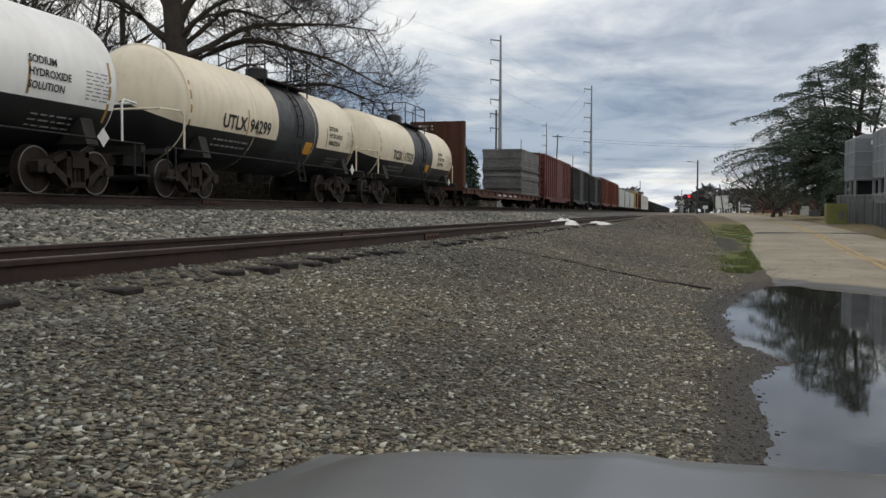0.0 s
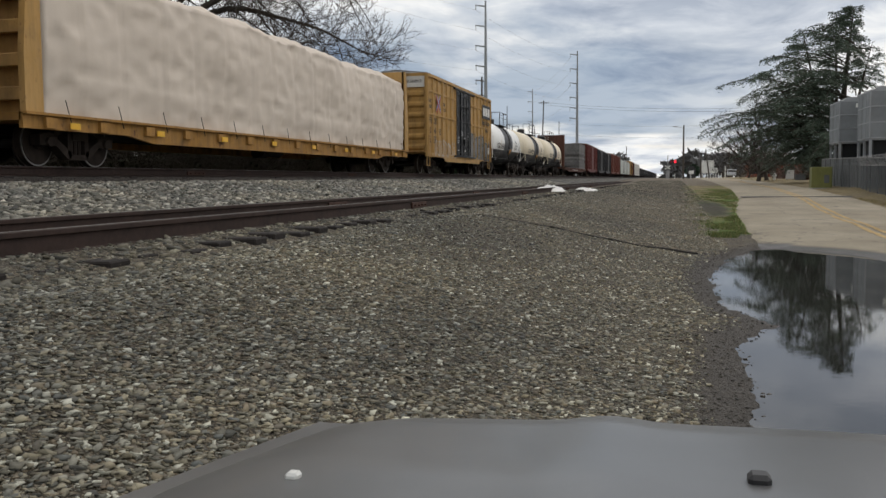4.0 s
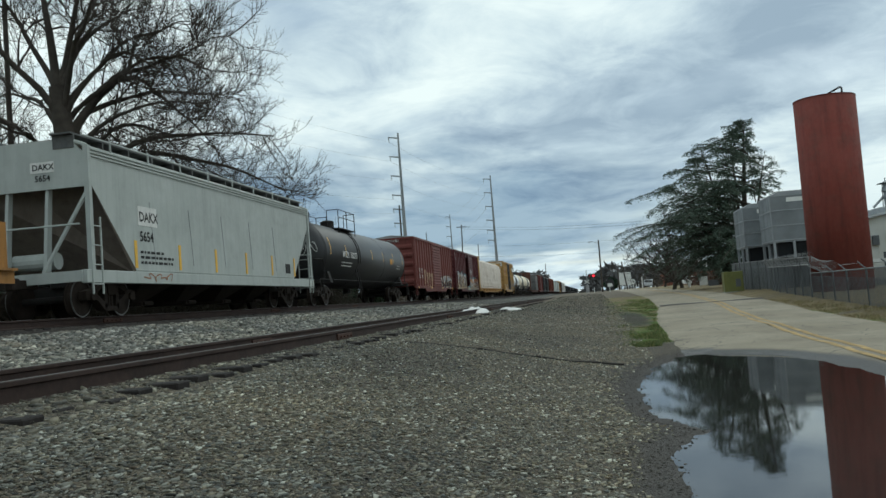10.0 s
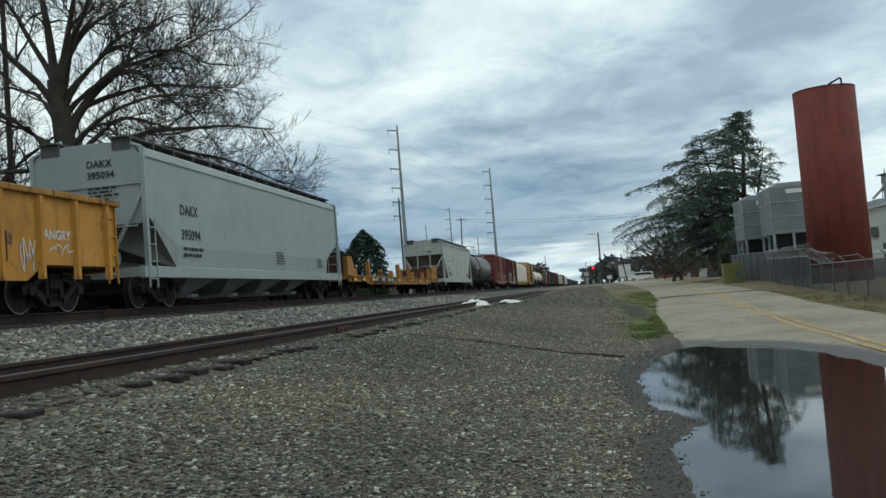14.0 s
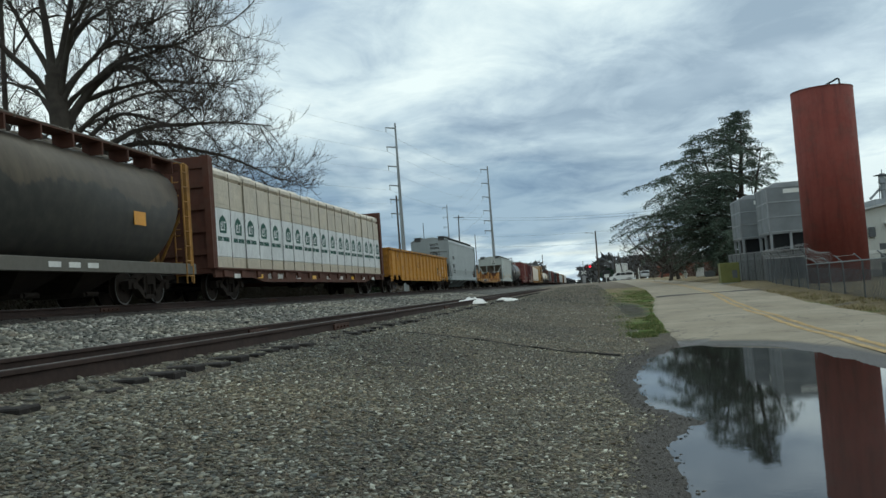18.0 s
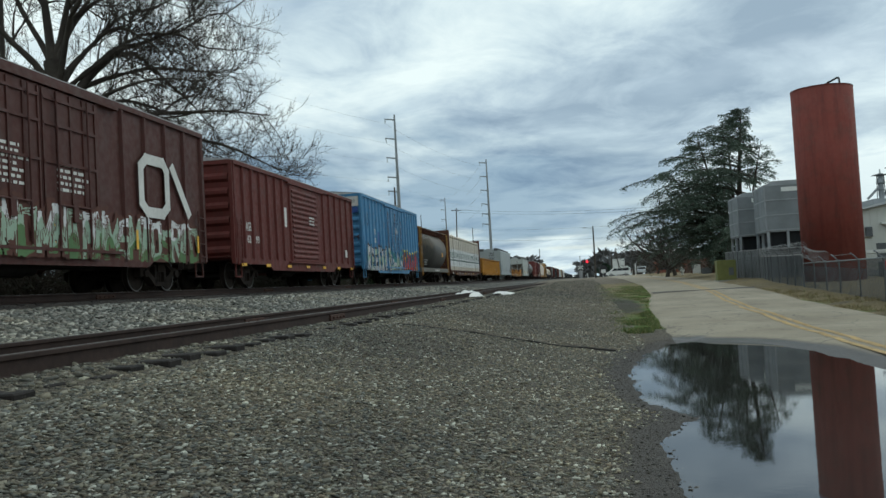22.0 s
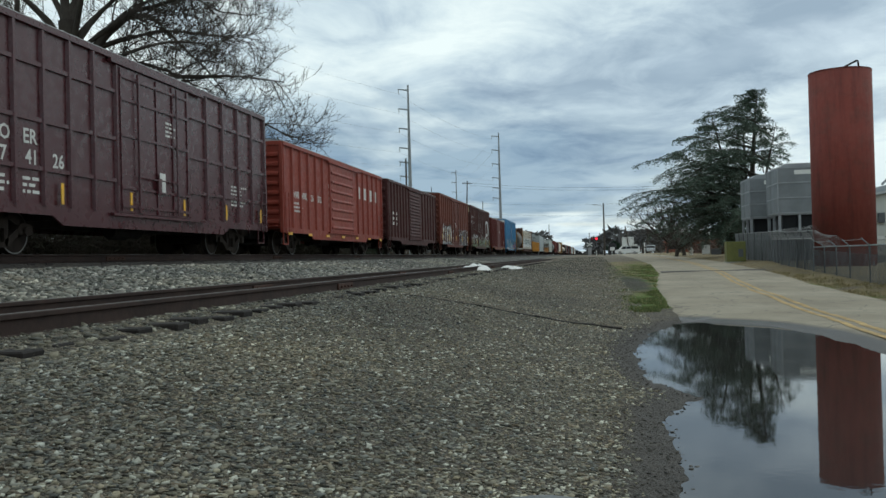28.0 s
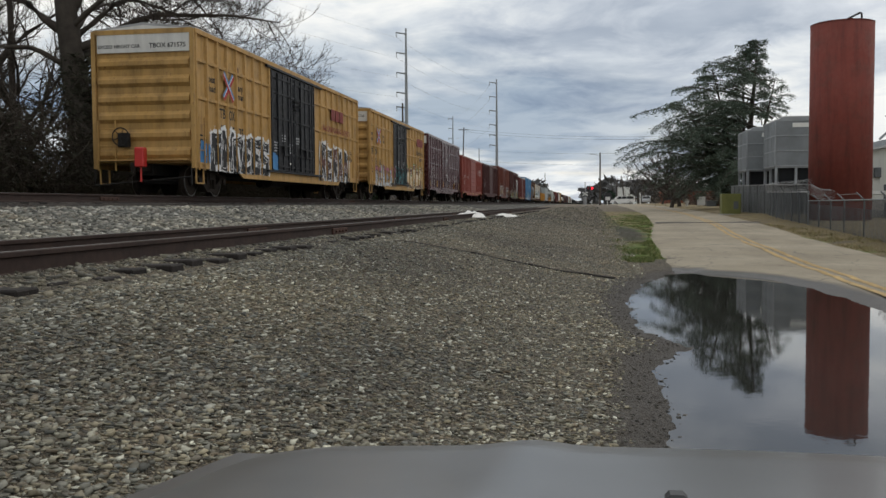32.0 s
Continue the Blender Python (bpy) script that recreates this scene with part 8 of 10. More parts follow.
def works_building():
    b = tagged(new("works_building"), "long off-white metal-clad works building with a shallow gable", "building")
    z = 0.5
    b.location = (27.0, 67.0, z)
    b.rotation_euler = (0, 0, radians(-4))
    bm = B()
    prism(bm, [(-9, 0), (11, 0), (11, 4.6), (2, 6.15), (-9, 4.15)], 1, 0, 24)
    part("wall", bm, WALL_WHITE, b)
    bm = B()
    prism(bm, [(-9.4, 4.1), (2, 6.2), (11.4, 4.6), (11.4, 4.72), (2, 6.36), (-9.4, 4.26)], 1, -0.4, 24.4)
    part("roof", bm, plain("roof_sheet", (0.42, 0.43, 0.43), 0.5, 0.12, 1.5, metal=0.3), b)
    for k in range(40):
        x = -8.9 + k * 0.5
        bm = B()
        top = 4.15 + (x + 9) * (2.0 / 11) if x < 2 else 6.15 - (x - 2) * (1.55 / 9)
        box(bm, x - 0.03, x + 0.03, -0.03, 0.0, 0.05, top - 0.1)
        part("cladding_rib", bm, WALL_WHITE, b)
    for x in (-3.6, 1.0, 4.4):
        bm = B()
        rod(bm, (x, -0.12, 0.2), (x, -0.12, 4.4), 0.06, seg=8)
        part("downpipe", bm, CT_DARK, b)
    for x in (-5.4, -1.4):
        bm = B()
        box(bm, x - 0.35, x + 0.35, -0.5, 0.0, 3.4, 3.55)
        box(bm, x - 0.1, x + 0.1, -0.3, 0.0, 3.2, 3.4)
        part("wall_lamp", bm, CT_PALE, b)
    for x, zz in ((-6.6, 2.9), (-7.8, 1.1), (-2.6, 3.0)):
        bm = B()
        box(bm, x - 0.22, x + 0.22, -0.3, 0.0, zz - 0.3, zz + 0.4, 0.02)
        part("switch_box", bm, CT_DARK, b)
    for x in (-8.2, -5.6):
        bm = B()
        box(bm, x - 0.55, x + 0.55, -0.04, 0.0, 0.02, 2.1)
        part("door", bm, CT_DARK, b)


works_building()


def vent_stack(x, y, z, kind, top):
    s = tagged(new("vent_stack"), "grey industrial vent stack with ducts and railings", "vent stack", "roof vent stacks")
    s.location = (x, y, z)
    h = top - z
    bm = B()
    rod(bm, (0, 0, 0), (0, 0, h * 0.86), 0.14 if kind else 0.24, seg=12)
    rod(bm, (0, 0, h * 0.55), (0, 0, h * 0.7), 0.24 if kind else 0.4, 0.3, seg=12)
    rod(bm, (0, 0, h * 0.86), (0, 0, h), 0.05, seg=8)
    part("duct", bm, CT_GREY, s)
    for k in range(4):
        a = k * math.pi / 2 + 0.5
        part("frame_post", rod(B(), (0.5 * math.cos(a), 0.5 * math.sin(a), 0), (0.4 * math.cos(a), 0.4 * math.sin(a), h * 0.78), 0.035, seg=5), CT_DARK, s)
    for q in (0.3, 0.52, 0.78):
        bm = B()
        for k in range(4):
            a, b = k * math.pi / 2 + 0.5, (k + 1) * math.pi / 2 + 0.5
            r = 0.5 - 0.1 * q
            rod(bm, (r * math.cos(a), r * math.sin(a), h * q), (r * math.cos(b), r * math.sin(b), h * q), 0.03, seg=5)
        part("frame_ring", bm, CT_DARK, s)
    part("platform", box(B(), -0.6, 0.6, -0.6, 0.6, h * 0.8, h * 0.8 + 0.05), CT_DARK, s)
    part("branch_duct", rod(B(), (0.1, 0, h * 0.5), (-1.2, 0, 0.1), 0.11, seg=8), CT_GREY, s)


tagged(finish("penthouse", box(B(), 26.2, 33.0, 84.5, 91.0, 0.4, 6.9), CT_GREY), "grey flat-roofed plant room behind the works", "building")
for k, (x, top) in enumerate(((27.2, 9.6), (28.4, 10.4), (30.4, 11.0), (31.0, 10.2))):
    vent_stack(x, 85.4, 6.88, k % 2, top)


def dock():
    d = tagged(new("loading_dock"), "low concrete loading dock with pipes behind the fence", "loading dock")
    d.location = (0, 0, 0)
    z = zl(17, 50)
    for nm, b, m in (("platform", (13.8, 30.0, 49.0, 52.0, z - 0.1, z + 0.9), plain("dock_concrete", (0.33, 0.32, 0.3), 0.85, 0.2, 3)), ("canopy", (13.6, 30.2, 48.6, 52.2, 1.75, 1.93), CT_PALE)):
        part(nm, box(B(), *b), m, d)
    for x in np.arange(14, 30, 2.2):
        part("post", box(B(), x - 0.07, x + 0.07, 48.8, 48.95, z - 0.05, 1.76), CT_DARK, d)
    for x in (15.0, 17.4, 20.3):
        bm = B()
        box(bm, x, x + 1.2, 47.6, 48.4, z - 0.05, z + 0.75, 0.04)
        part("drum_rack", bm, CT_DARK, d)


dock()
bm = box(B(), -0.13, 0.13, -0.13, 0.13, 0.0, 0.95, 0.02)
bin_ = finish("red_box", bm, plain("box_red", (0.3, 0.03, 0.03), 0.5, 0.15))
bin_.location = (11.05, 34.6, zl(11.05, 34.6) - 0.01)
tagged(bin_, "small red steel equipment box behind the fence", "equipment box")

# transformer cabinet, sign board, hydrant
cab = tagged(new("transformer_cabinet"), "olive-yellow steel transformer cabinet on the verge", "utility cabinet")
cab.location = (9.35, 60.6, zl(9.35, 60.6))
OLIVE_Y = plain("cabinet_olive", (0.15, 0.155, 0.05), 0.55, 0.18, 3)
part("body", box(B(), -0.6, 0.6, -0.5, 0.5, -0.03, 1.35, 0.03), OLIVE_Y, cab)
part("door", box(B(), -0.05, 0.55, -0.53, -0.5, 0.1, 1.2, 0.01), OLIVE_Y, cab)
part("vent", box(B(), 0.12, 0.42, -0.55, -0.53, 0.35, 0.85), CT_DARK, cab)
part("base", box(B(), -0.7, 0.7, -0.6, 0.6, -0.05, 0.05), plain("dock_concrete", (0.33, 0.32, 0.3)), cab)

board = tagged(new("sign_board"), "small blank white sign board on two posts", "sign")
board.location = (12.3, 99.2, zl(12.3, 99.2))
part("panel", box(B(), -0.42, 0.42, -0.02, 0.02, 0.12, 1.05), CT_PALE, board)
for s in (-0.3, 0.3):
    part("post", box(B(), s - 0.03, s + 0.03, 0.02, 0.08, -0.05, 1.0), CT_DARK, board)
crate = finish("utility_box", box(B(), -0.5, 0.5, -0.3, 0.3, -0.02, 0.62, 0.03), CT_DARK)
crate.location = (13.35, 99.4, zl(13.35, 99.4))
tagged(crate, "low dark utility box on the grass", "utility box")
hyd = tagged(new("fire_hydrant"), "white fire hydrant at the roadside", "hydrant")
hyd.location = (11.3, 104.0, zl(11.3, 104.0))
bm = B()
rod(bm, (0, 0, -0.02), (0, 0, 0.62), 0.14, seg=12)
rod(bm, (0, 0, 0.62), (0, 0, 0.82), 0.17, 0.06, seg=12)
part("barrel", bm, CT_PALE, hyd)
part("outlet", rod(B(), (-0.28, 0, 0.45), (0.28, 0, 0.45), 0.08, seg=10), CT_PALE, hyd)


# ---- poles, towers and wires ----
POLE_STEEL = plain("tower_steel", (0.25, 0.26, 0.27), 0.5, 0.15, 0.6, metal=0.4)
POLE_WOOD = plain("pole_wood", (0.075, 0.062, 0.052), 0.85, 0.3, 3)
WIRE = plain("wire_aluminium", (0.2, 0.2, 0.21), 0.5, 0.1)


def steel_tower(x, y, top, arms, label="tall tapered steel transmission pole with short arms"):
    t = tagged(new("transmission_pole"), label, "transmission pole", "transmission poles")
    z = zl(x, y) - 0.1
    t.location = (x, y, z)
    h = top - z
    part("shaft", rod(B(), (0, 0, 0), (0, 0, h), 0.42, 0.14, seg=14), POLE_STEEL, t)
    for k, q in enumerate(arms):
        zz = h * q
        bm = B()
        rod(bm, (0, 0, zz), (-1.7, 0, zz + 0.28), 0.13, 0.09, seg=6)
        part("arm", bm, POLE_STEEL, t)
        bm = B()
        for i in range(5):
            rod(bm, (-1.6, 0, zz + 0.16 - i * 0.14), (-1.6, 0, zz + 0.08 - i * 0.14), 0.09, 0.07, seg=6)
        part("insulator", bm, GALV, t)
    return [(x - 1.6, y, z + h * q - 0.5) for q in arms]


ARMS = (0.97, 0.86, 0.75, 0.64, 0.56, 0.48)
ends1 = steel_tower(-28.9, 143.5, 30.0, ARMS)
ends2 = steel_tower(-20.2, 205.0, 30.0, ARMS)
ends3 = steel_tower(-48.3, 326.0, 33.9, ARMS[:4])
ends0 = steel_tower(-60.0, 30.0, 34.0, ARMS)


def wire(a, b, sag, r=0.014, label="thin overhead line between poles"):
    a, b = Vector(a), Vector(b)
    n = 22
    t = Tubes()
    t.add([a.lerp(b, i / n) - Vector((0, 0, sag * 4 * (i / n) * (1 - i / n))) for i in range(n + 1)], [r] * (n + 1), 4)
    return tagged(mesh_part("overhead_wire", t.v, t.f, WIRE), label, "overhead wire", "overhead wires")


for k in range(6):
    wire(ends0[k], ends1[k], 2.2, 0.011)
    if k < 4:
        wire(ends1[k], ends2[k], 1.0, 0.013)
        wire(ends2[k], ends3[k], 1.5, 0.015)


def wood_pole(x, y, top, cross=True, lamp=False, drum=False, lean=0.0, label="dark wooden utility pole with a crossarm"):
    p = tagged(new("utility_pole"), label, "utility pole", "utility poles")
    z = zl(x, y) - 0.1
    p.location = (x, y, z)
    p.rotation_euler = (0, radians(lean), 0)
    h = top - z
    part("pole", rod(B(), (0, 0, 0), (0, 0, h), 0.17, 0.11, seg=10), POLE_WOOD, p)
    if cross:
        part("crossarm", box(B(), -1.1, 1.1, -0.06, 0.06, h - 0.55, h - 0.42), POLE_WOOD, p)
        for q in (-1, -0.5, 0.5, 1):
            part("insulator", rod(B(), (q, 0, h - 0.42), (q, 0, h - 0.2), 0.05, 0.03, seg=8), GALV, p)
    if drum:
        part("transformer", rod(B(), (0.4, 0, h - 2.3), (0.4, 0, h - 1.3), 0.27, seg=14), GALV, p)
    if lamp:
        bm = B()
        rod(bm, (0, 0, h - 0.5), (-1.2, -0.2, h - 0.2), 0.035, seg=6)
        box(bm, -1.7, -1.15, -0.3, -0.08, h - 0.28, h - 0.14, 0.03)
        part("street_lamp_head", bm, GALV, p, "lamp head on a short arm")
    return (x, y, top - 0.3)


w1 = wood_pole(-25.2, 122.4, 15.5, False, label="plain dark wooden pole beside the steel tower")
w2 = wood_pole(-26.1, 188.2, 17.7, True, label="leaning utility pole with crossarm and street lamp", lean=2)
wood_pole(-22.7, 76.7, 8.9, True, False, True, label="wooden utility pole with crossarm and transformer drum")
wood_pole(2.35, 150.0, 9.8, False, True, label="street lamp on a tall wooden pole by the crossing")
wood_pole(-52.2, 295.0, 25.5, False, label="distant plain wooden pole beyond the tracks"), wood_pole(-35.3, 298.0, 20.2, False, label="distant plain wooden pole beyond the tracks")
wood_pole(-13.4, 299.7, 11.8, False, label="distant thin steel mast beyond the tracks")
wood_pole(6.8, 200, 5.9, False, True, label="small street lamp past the crossing"), wood_pole(8.6, 200.5, 7.5, False, lean=-8, label="leaning wooden pole past the crossing"), wood_pole(12.8, 204, 7.0, True)
far_pole = wood_pole(34.0, 150.0, 15.0, True)
for dz in (0, -0.5):
    wire((w2[0], w2[1], w2[2] + dz), (34, 150, 13.2 + dz), 1.5, 0.025)
    wire((-22.7, 76.7, 8.5 + dz), (w1[0], w1[1], 9.8 + dz), 0.5, 0.012)
wire((-35.3, 298, 19.5), (60, 250, 17.5), 2.0, 0.03), wire((-35.3, 298, 16.0), (60, 250, 14.0), 2.0, 0.03)
wood_pole(60, 250, 18.0, True)


# ---- the crossing ----
SIG_BLACK = plain("signal_black", (0.015, 0.015, 0.016), 0.5, 0.1)
RED_LIT = plain("signal_red_lit", (0.9, 0.02, 0.04), 0.4, 0.0, bump=0, emit=1.6)


def crossing_signal(x, y, top):
    s = tagged(new("crossing_signal"), "railway crossing signal with two lit red lamps", "crossing signal", "crossing signals")
    z = zl(x, y)
    s.location = (x, y, z)
    h = top - z
    part("mast", rod(B(), (0, 0, -0.05), (0, 0, h + 1.2), 0.08, seg=10), GALV, s)
    part("lamp_bar", box(B(), -0.2, 1.5, -0.05, 0.05, h - 0.06, h + 0.06), SIG_BLACK, s)
    for k, q in enumerate((0.6, 1.35)):
        bm = rod(B(), (q, -0.02, h), (q, 0.06, h), 0.42, seg=20)
        lamp = part("lamp_shield", bm, SIG_BLACK, s)
        part("lamp_lens", rod(B(), (q, -0.09, h), (q, -0.03, h), 0.24 if k else 0.16, seg=16), RED_LIT if k else plain("signal_red_dim", (0.25, 0.01, 0.02), 0.4), lamp, "red signal lamp")
    for t in (35, -35):
        bm = box(B(), -0.6, 0.6, -0.02, 0.02, -0.1, 0.1)
        o = part("crossbuck_board", bm, CT_PALE, s)
        o.matrix_basis = pose(0, -0.1, h - 1.1, 0, t, 0)
    part("case", box(B(), -0.35, 0.35, 0.2, 0.7, 0, 1.5), GALV, s)


crossing_signal(-0.1, 178.0, 4.45)
for k, x in enumerate((1.2, 2.6, 4.2)):
    mk = finish("marker_post", rod(B(), (0, 0, -0.02), (0, 0, 0.95), 0.06, seg=8), CT_PALE)
    mk.location = (x, 176 + k, zl(x, 176 + k))
    tagged(mk, "short white marker post by the crossing", "marker post", "marker posts")
rs = tagged(new("round_sign"), "round white railway warning sign on a post", "road sign")
rs.location = (9.3, 189.8, zl(9.3, 189.8))
part("post", rod(B(), (0, 0, -0.05), (0, 0, 2.0), 0.05, seg=8), GALV, rs)
part("disc", rod(B(), (0, -0.04, 1.55), (0, 0, 1.55), 0.55, seg=24), CT_PALE, rs)
wp = finish("white_post", box(B(), -0.1, 0.1, -0.1, 0.1, -0.05, 2.3), CT_PALE)
wp.location = (11.2, 189.7, zl(11.2, 189.7))
tagged(wp, "square white post past the crossing", "post")
for k in range(9):
    bar = finish("fence_picket", box(B(), -0.06, 0.06, -0.06, 0.06, -0.03, 0.95), CT_PALE)
    bar.location = (6.4 + k * 0.55, 196.0, zl(6.4 + k * 0.55, 196.0))
    tagged(bar, "white picket beside the far road", "post", "white pickets")


# ---- vehicles ----
def wheel_pair(v, y, half, r, parent):
    for s in (-1, 1):
        t = part("tyre", rod(B(), (s * (half - 0.22), y, r), (s * half, y, r), r, seg=20), SIG_BLACK, parent)
        part("rim", rod(B(), (s * (half - 0.02), y, r), (s * (half + 0.01), y, r), r * 0.6, seg=16), GALV, t, "silver wheel rim")


def vehicle(name, L, Wd, side, glass_side, paint_m, label, category, r=0.33):
    """side: outline of the body in (y, z); glass_side: outline of the windows."""
    v = tagged(new(name), label, category)
    bm = prism(B(), side, 0, -Wd / 2, Wd / 2)
    bmesh.ops.bevel(bm, geom=[e for e in bm.edges if abs(e.verts[0].co.x - e.verts[1].co.x) < 0.01], offset=0.05, segments=2, affect="EDGES")
    part("body", bm, paint_m, v)
    dark = plain("car_glass", (0.02, 0.023, 0.026), 0.08, 0.1, bump=0)
    for g in glass_side:
        for s in (-1, 1):
            part("side_window", prism(B(), g, 0, s * (Wd / 2 - 0.01), s * (Wd / 2 + 0.008)), dark, v)
    wheel_pair(v, -L * 0.3, Wd / 2, r, v), wheel_pair(v, L * 0.31, Wd / 2, r, v)
    for s in (-1, 1):
        part("headlight", box(B(), s * Wd * 0.34 - 0.14, s * Wd * 0.34 + 0.14, L / 2 - 0.06, L / 2 + 0.01, 0.62, 0.78), CT_PALE, v)
        part("tail_light", box(B(), s * Wd * 0.42 - 0.07, s * Wd * 0.42 + 0.07, -L / 2 - 0.01, -L / 2 + 0.05, 0.8, 1.2), plain("box_red", (0.3, 0.03, 0.03)), v)
    part("windscreen", prism(B(), [(L * 0.21, 1.52), (L * 0.33, 1.0), (L * 0.335, 1.03), (L * 0.215, 1.56)], 0, -Wd * 0.42, Wd * 0.42), dark, v)
    part("rear_window", box(B(), -Wd * 0.4, Wd * 0.4, -L / 2 - 0.012, -L / 2 + 0.03, 1.08, 1.5), dark, v)
    part("bumper", box(B(), -Wd / 2 + 0.05, Wd / 2 - 0.05, L / 2 - 0.05, L / 2 + 0.06, 0.35, 0.6, 0.03), paint_m, v)
    return v


WHITE_CAR = plain("car_white", (0.72, 0.72, 0.7), 0.3, 0.03, 2, bump=0)
SILVER = plain("car_silver", (0.4, 0.41, 0.42), 0.3, 0.05, 2, metal=0.5, bump=0)
VAN_SIDE = [(-2.4, 0.3), (-2.45, 0.9), (-2.3, 1.65), (-2.1, 1.75), (0.9, 1.75), (1.3, 1.55), (1.75, 1.05), (2.35, 0.9), (2.45, 0.6), (2.4, 0.3)]
VAN_GLASS = [[(-2.1, 1.1), (-2.0, 1.58), (-0.8, 1.6), (-0.8, 1.1)], [(-0.7, 1.1), (-0.7, 1.6), (0.2, 1.6), (0.2, 1.1)], [(0.3, 1.1), (0.3, 1.6), (0.85, 1.6), (1.3, 1.1)]]
van = vehicle("minivan", 4.9, 1.9, VAN_SIDE, VAN_GLASS, WHITE_CAR, "white minivan waiting side-on at the crossing", "van")
SUV_SIDE = [(-2.2, 0.4), (-2.25, 1.0), (-2.1, 1.6), (-1.9, 1.72), (0.6, 1.7), (1.2, 1.1), (2.15, 1.0), (2.25, 0.7), (2.2, 0.4)]
suv = vehicle("parked_car", 4.4, 1.85, SUV_SIDE, [[(-1.8, 1.1), (-1.8, 1.55), (-0.5, 1.57), (-0.5, 1.1)], [(-0.4, 1.1), (-0.4, 1.57), (0.45, 1.56), (0.9, 1.1)]], SILVER, "silver sport utility car parked past the crossing", "car", 0.36)
suv.matrix_world = pose(13.1, 199.5, zl(13.1, 199.5) - 0.01, 0, 0, 176)
trl = tagged(new("box_trailer"), "white box trailer parked past the crossing", "trailer")
trl.location = (9.4, 229.5, zl(9.4, 229.5))
part("box", box(B(), -1.5, 1.5, -1.2, 6.0, 1.15, 4.3, 0.04), CT_PALE, trl)
for y in (-0.2, 4.6):
    wheel_pair(trl, y, 1.3, 0.5, trl)
part("chassis", box(B(), -0.5, 0.5, -1.0, 6.2, 0.85, 1.15), SIG_BLACK, trl)
# dark block built in place of a round tree with a white sign
dark_shape = tagged(new("signal_cabin"), "small dark round-topped block with a white front plate past the crossing", "cabin")
dark_shape.location = (4.7, 195.5, zl(4.7, 195.5))
part("body", prism(B(), [(-0.85, 0), (0.85, 0), (0.85, 1.9), (0.5, 2.5), (-0.5, 2.5), (-0.85, 1.9)], 1, -0.5, 1.5), SIG_BLACK, dark_shape)
part("plate", box(B(), -0.5, 0.5, -0.54, -0.5, 0.9, 1.6), CT_PALE, dark_shape)
brickshop = tagged(new("low_shop"), "low brick-red building past the crossing", "building")
brickshop.location = (22.0, 215.0, 1.2)
part("wall", box(B(), -4.5, 8, 0, 7, -0.1, 3.0), plain("far_brick", (0.2, 0.07, 0.045), 0.85, 0.2, 2), brickshop)
part("roof", box(B(), -4.8, 8.3, -0.3, 7.3, 3.0, 3.25), CT_DARK, brickshop)
for k in range(3):
    part("window", box(B(), -3.6 + 3.5 * k, -2.0 + 3.5 * k, -0.04, 0.0, 0.9, 2.1), plain("car_glass", (0.02, 0.023, 0.026)), brickshop)

# white plastic sheets lying by the siding
SHEET_W = plain("white_plastic_sheet", (0.62, 0.61, 0.58), 0.5, 0.12, 4, bump=0.4)


def crumpled(x, y, w, d, h, seed, base=0.0):
    n, m = 18, 12
    g = np.random.default_rng(seed)
    u, v = np.meshgrid(np.linspace(-1, 1, n), np.linspace(-1, 1, m))
    r = np.clip(1 - u ** 2 - v ** 2, 0, 1)
    px, py = x + u * w / 2 * (1 + 0.12 * ripple(u, v, 1.2, seed)), y + v * d / 2 * (1 + 0.12 * ripple(u, v, 1.4, seed + 1))
    z = np.maximum(land(px, py) + 0.01, base) + h * np.sqrt(r) * (0.75 + 0.25 * ripple(u, v, 0.7, seed + 2))
    i = (np.arange(m - 1)[:, None] * n + np.arange(n - 1)).ravel()
    o = mesh_part("plastic_sheet", np.stack([px, py, z], -1).reshape(-1, 3).tolist(), np.stack([i, i + 1, i + n + 1, i + n], -1).tolist(), SHEET_W, smooth=True)
    tagged(o, "crumpled white plastic sheet lying beside the siding", "plastic sheet", "plastic sheets")


crumpled(-4.45, 34.6, 1.1, 2.4, 0.27, 5, 0.822)
crumpled(-3.6, 41.5, 1.0, 2.4, 0.14, 8)

# a dark tube added along the rut, drawing its line across the shoulder
hose = Tubes()
line = []
for x in np.linspace(-3.9, 0.5, 40):
    y = float(np.interp(x, [-3.9, -3.0, -2.1, -1.0, 0.0, 0.6], [13.9, 14.0, 14.5, 15.5, 16.1, 15.8])) + 0.04 * math.sin(x * 6)
    line.append(Vector((x, y, zl(x, y) + 0.036)))
hose.add(line, [0.017] * 40, 6)
tagged(mesh_part("black_hose", hose.v, hose.f, plain("rut_dark", (0.04, 0.037, 0.033), 0.7, 0.2), smooth=True), "thin dark line laid along the rut across the gravel", "hose")


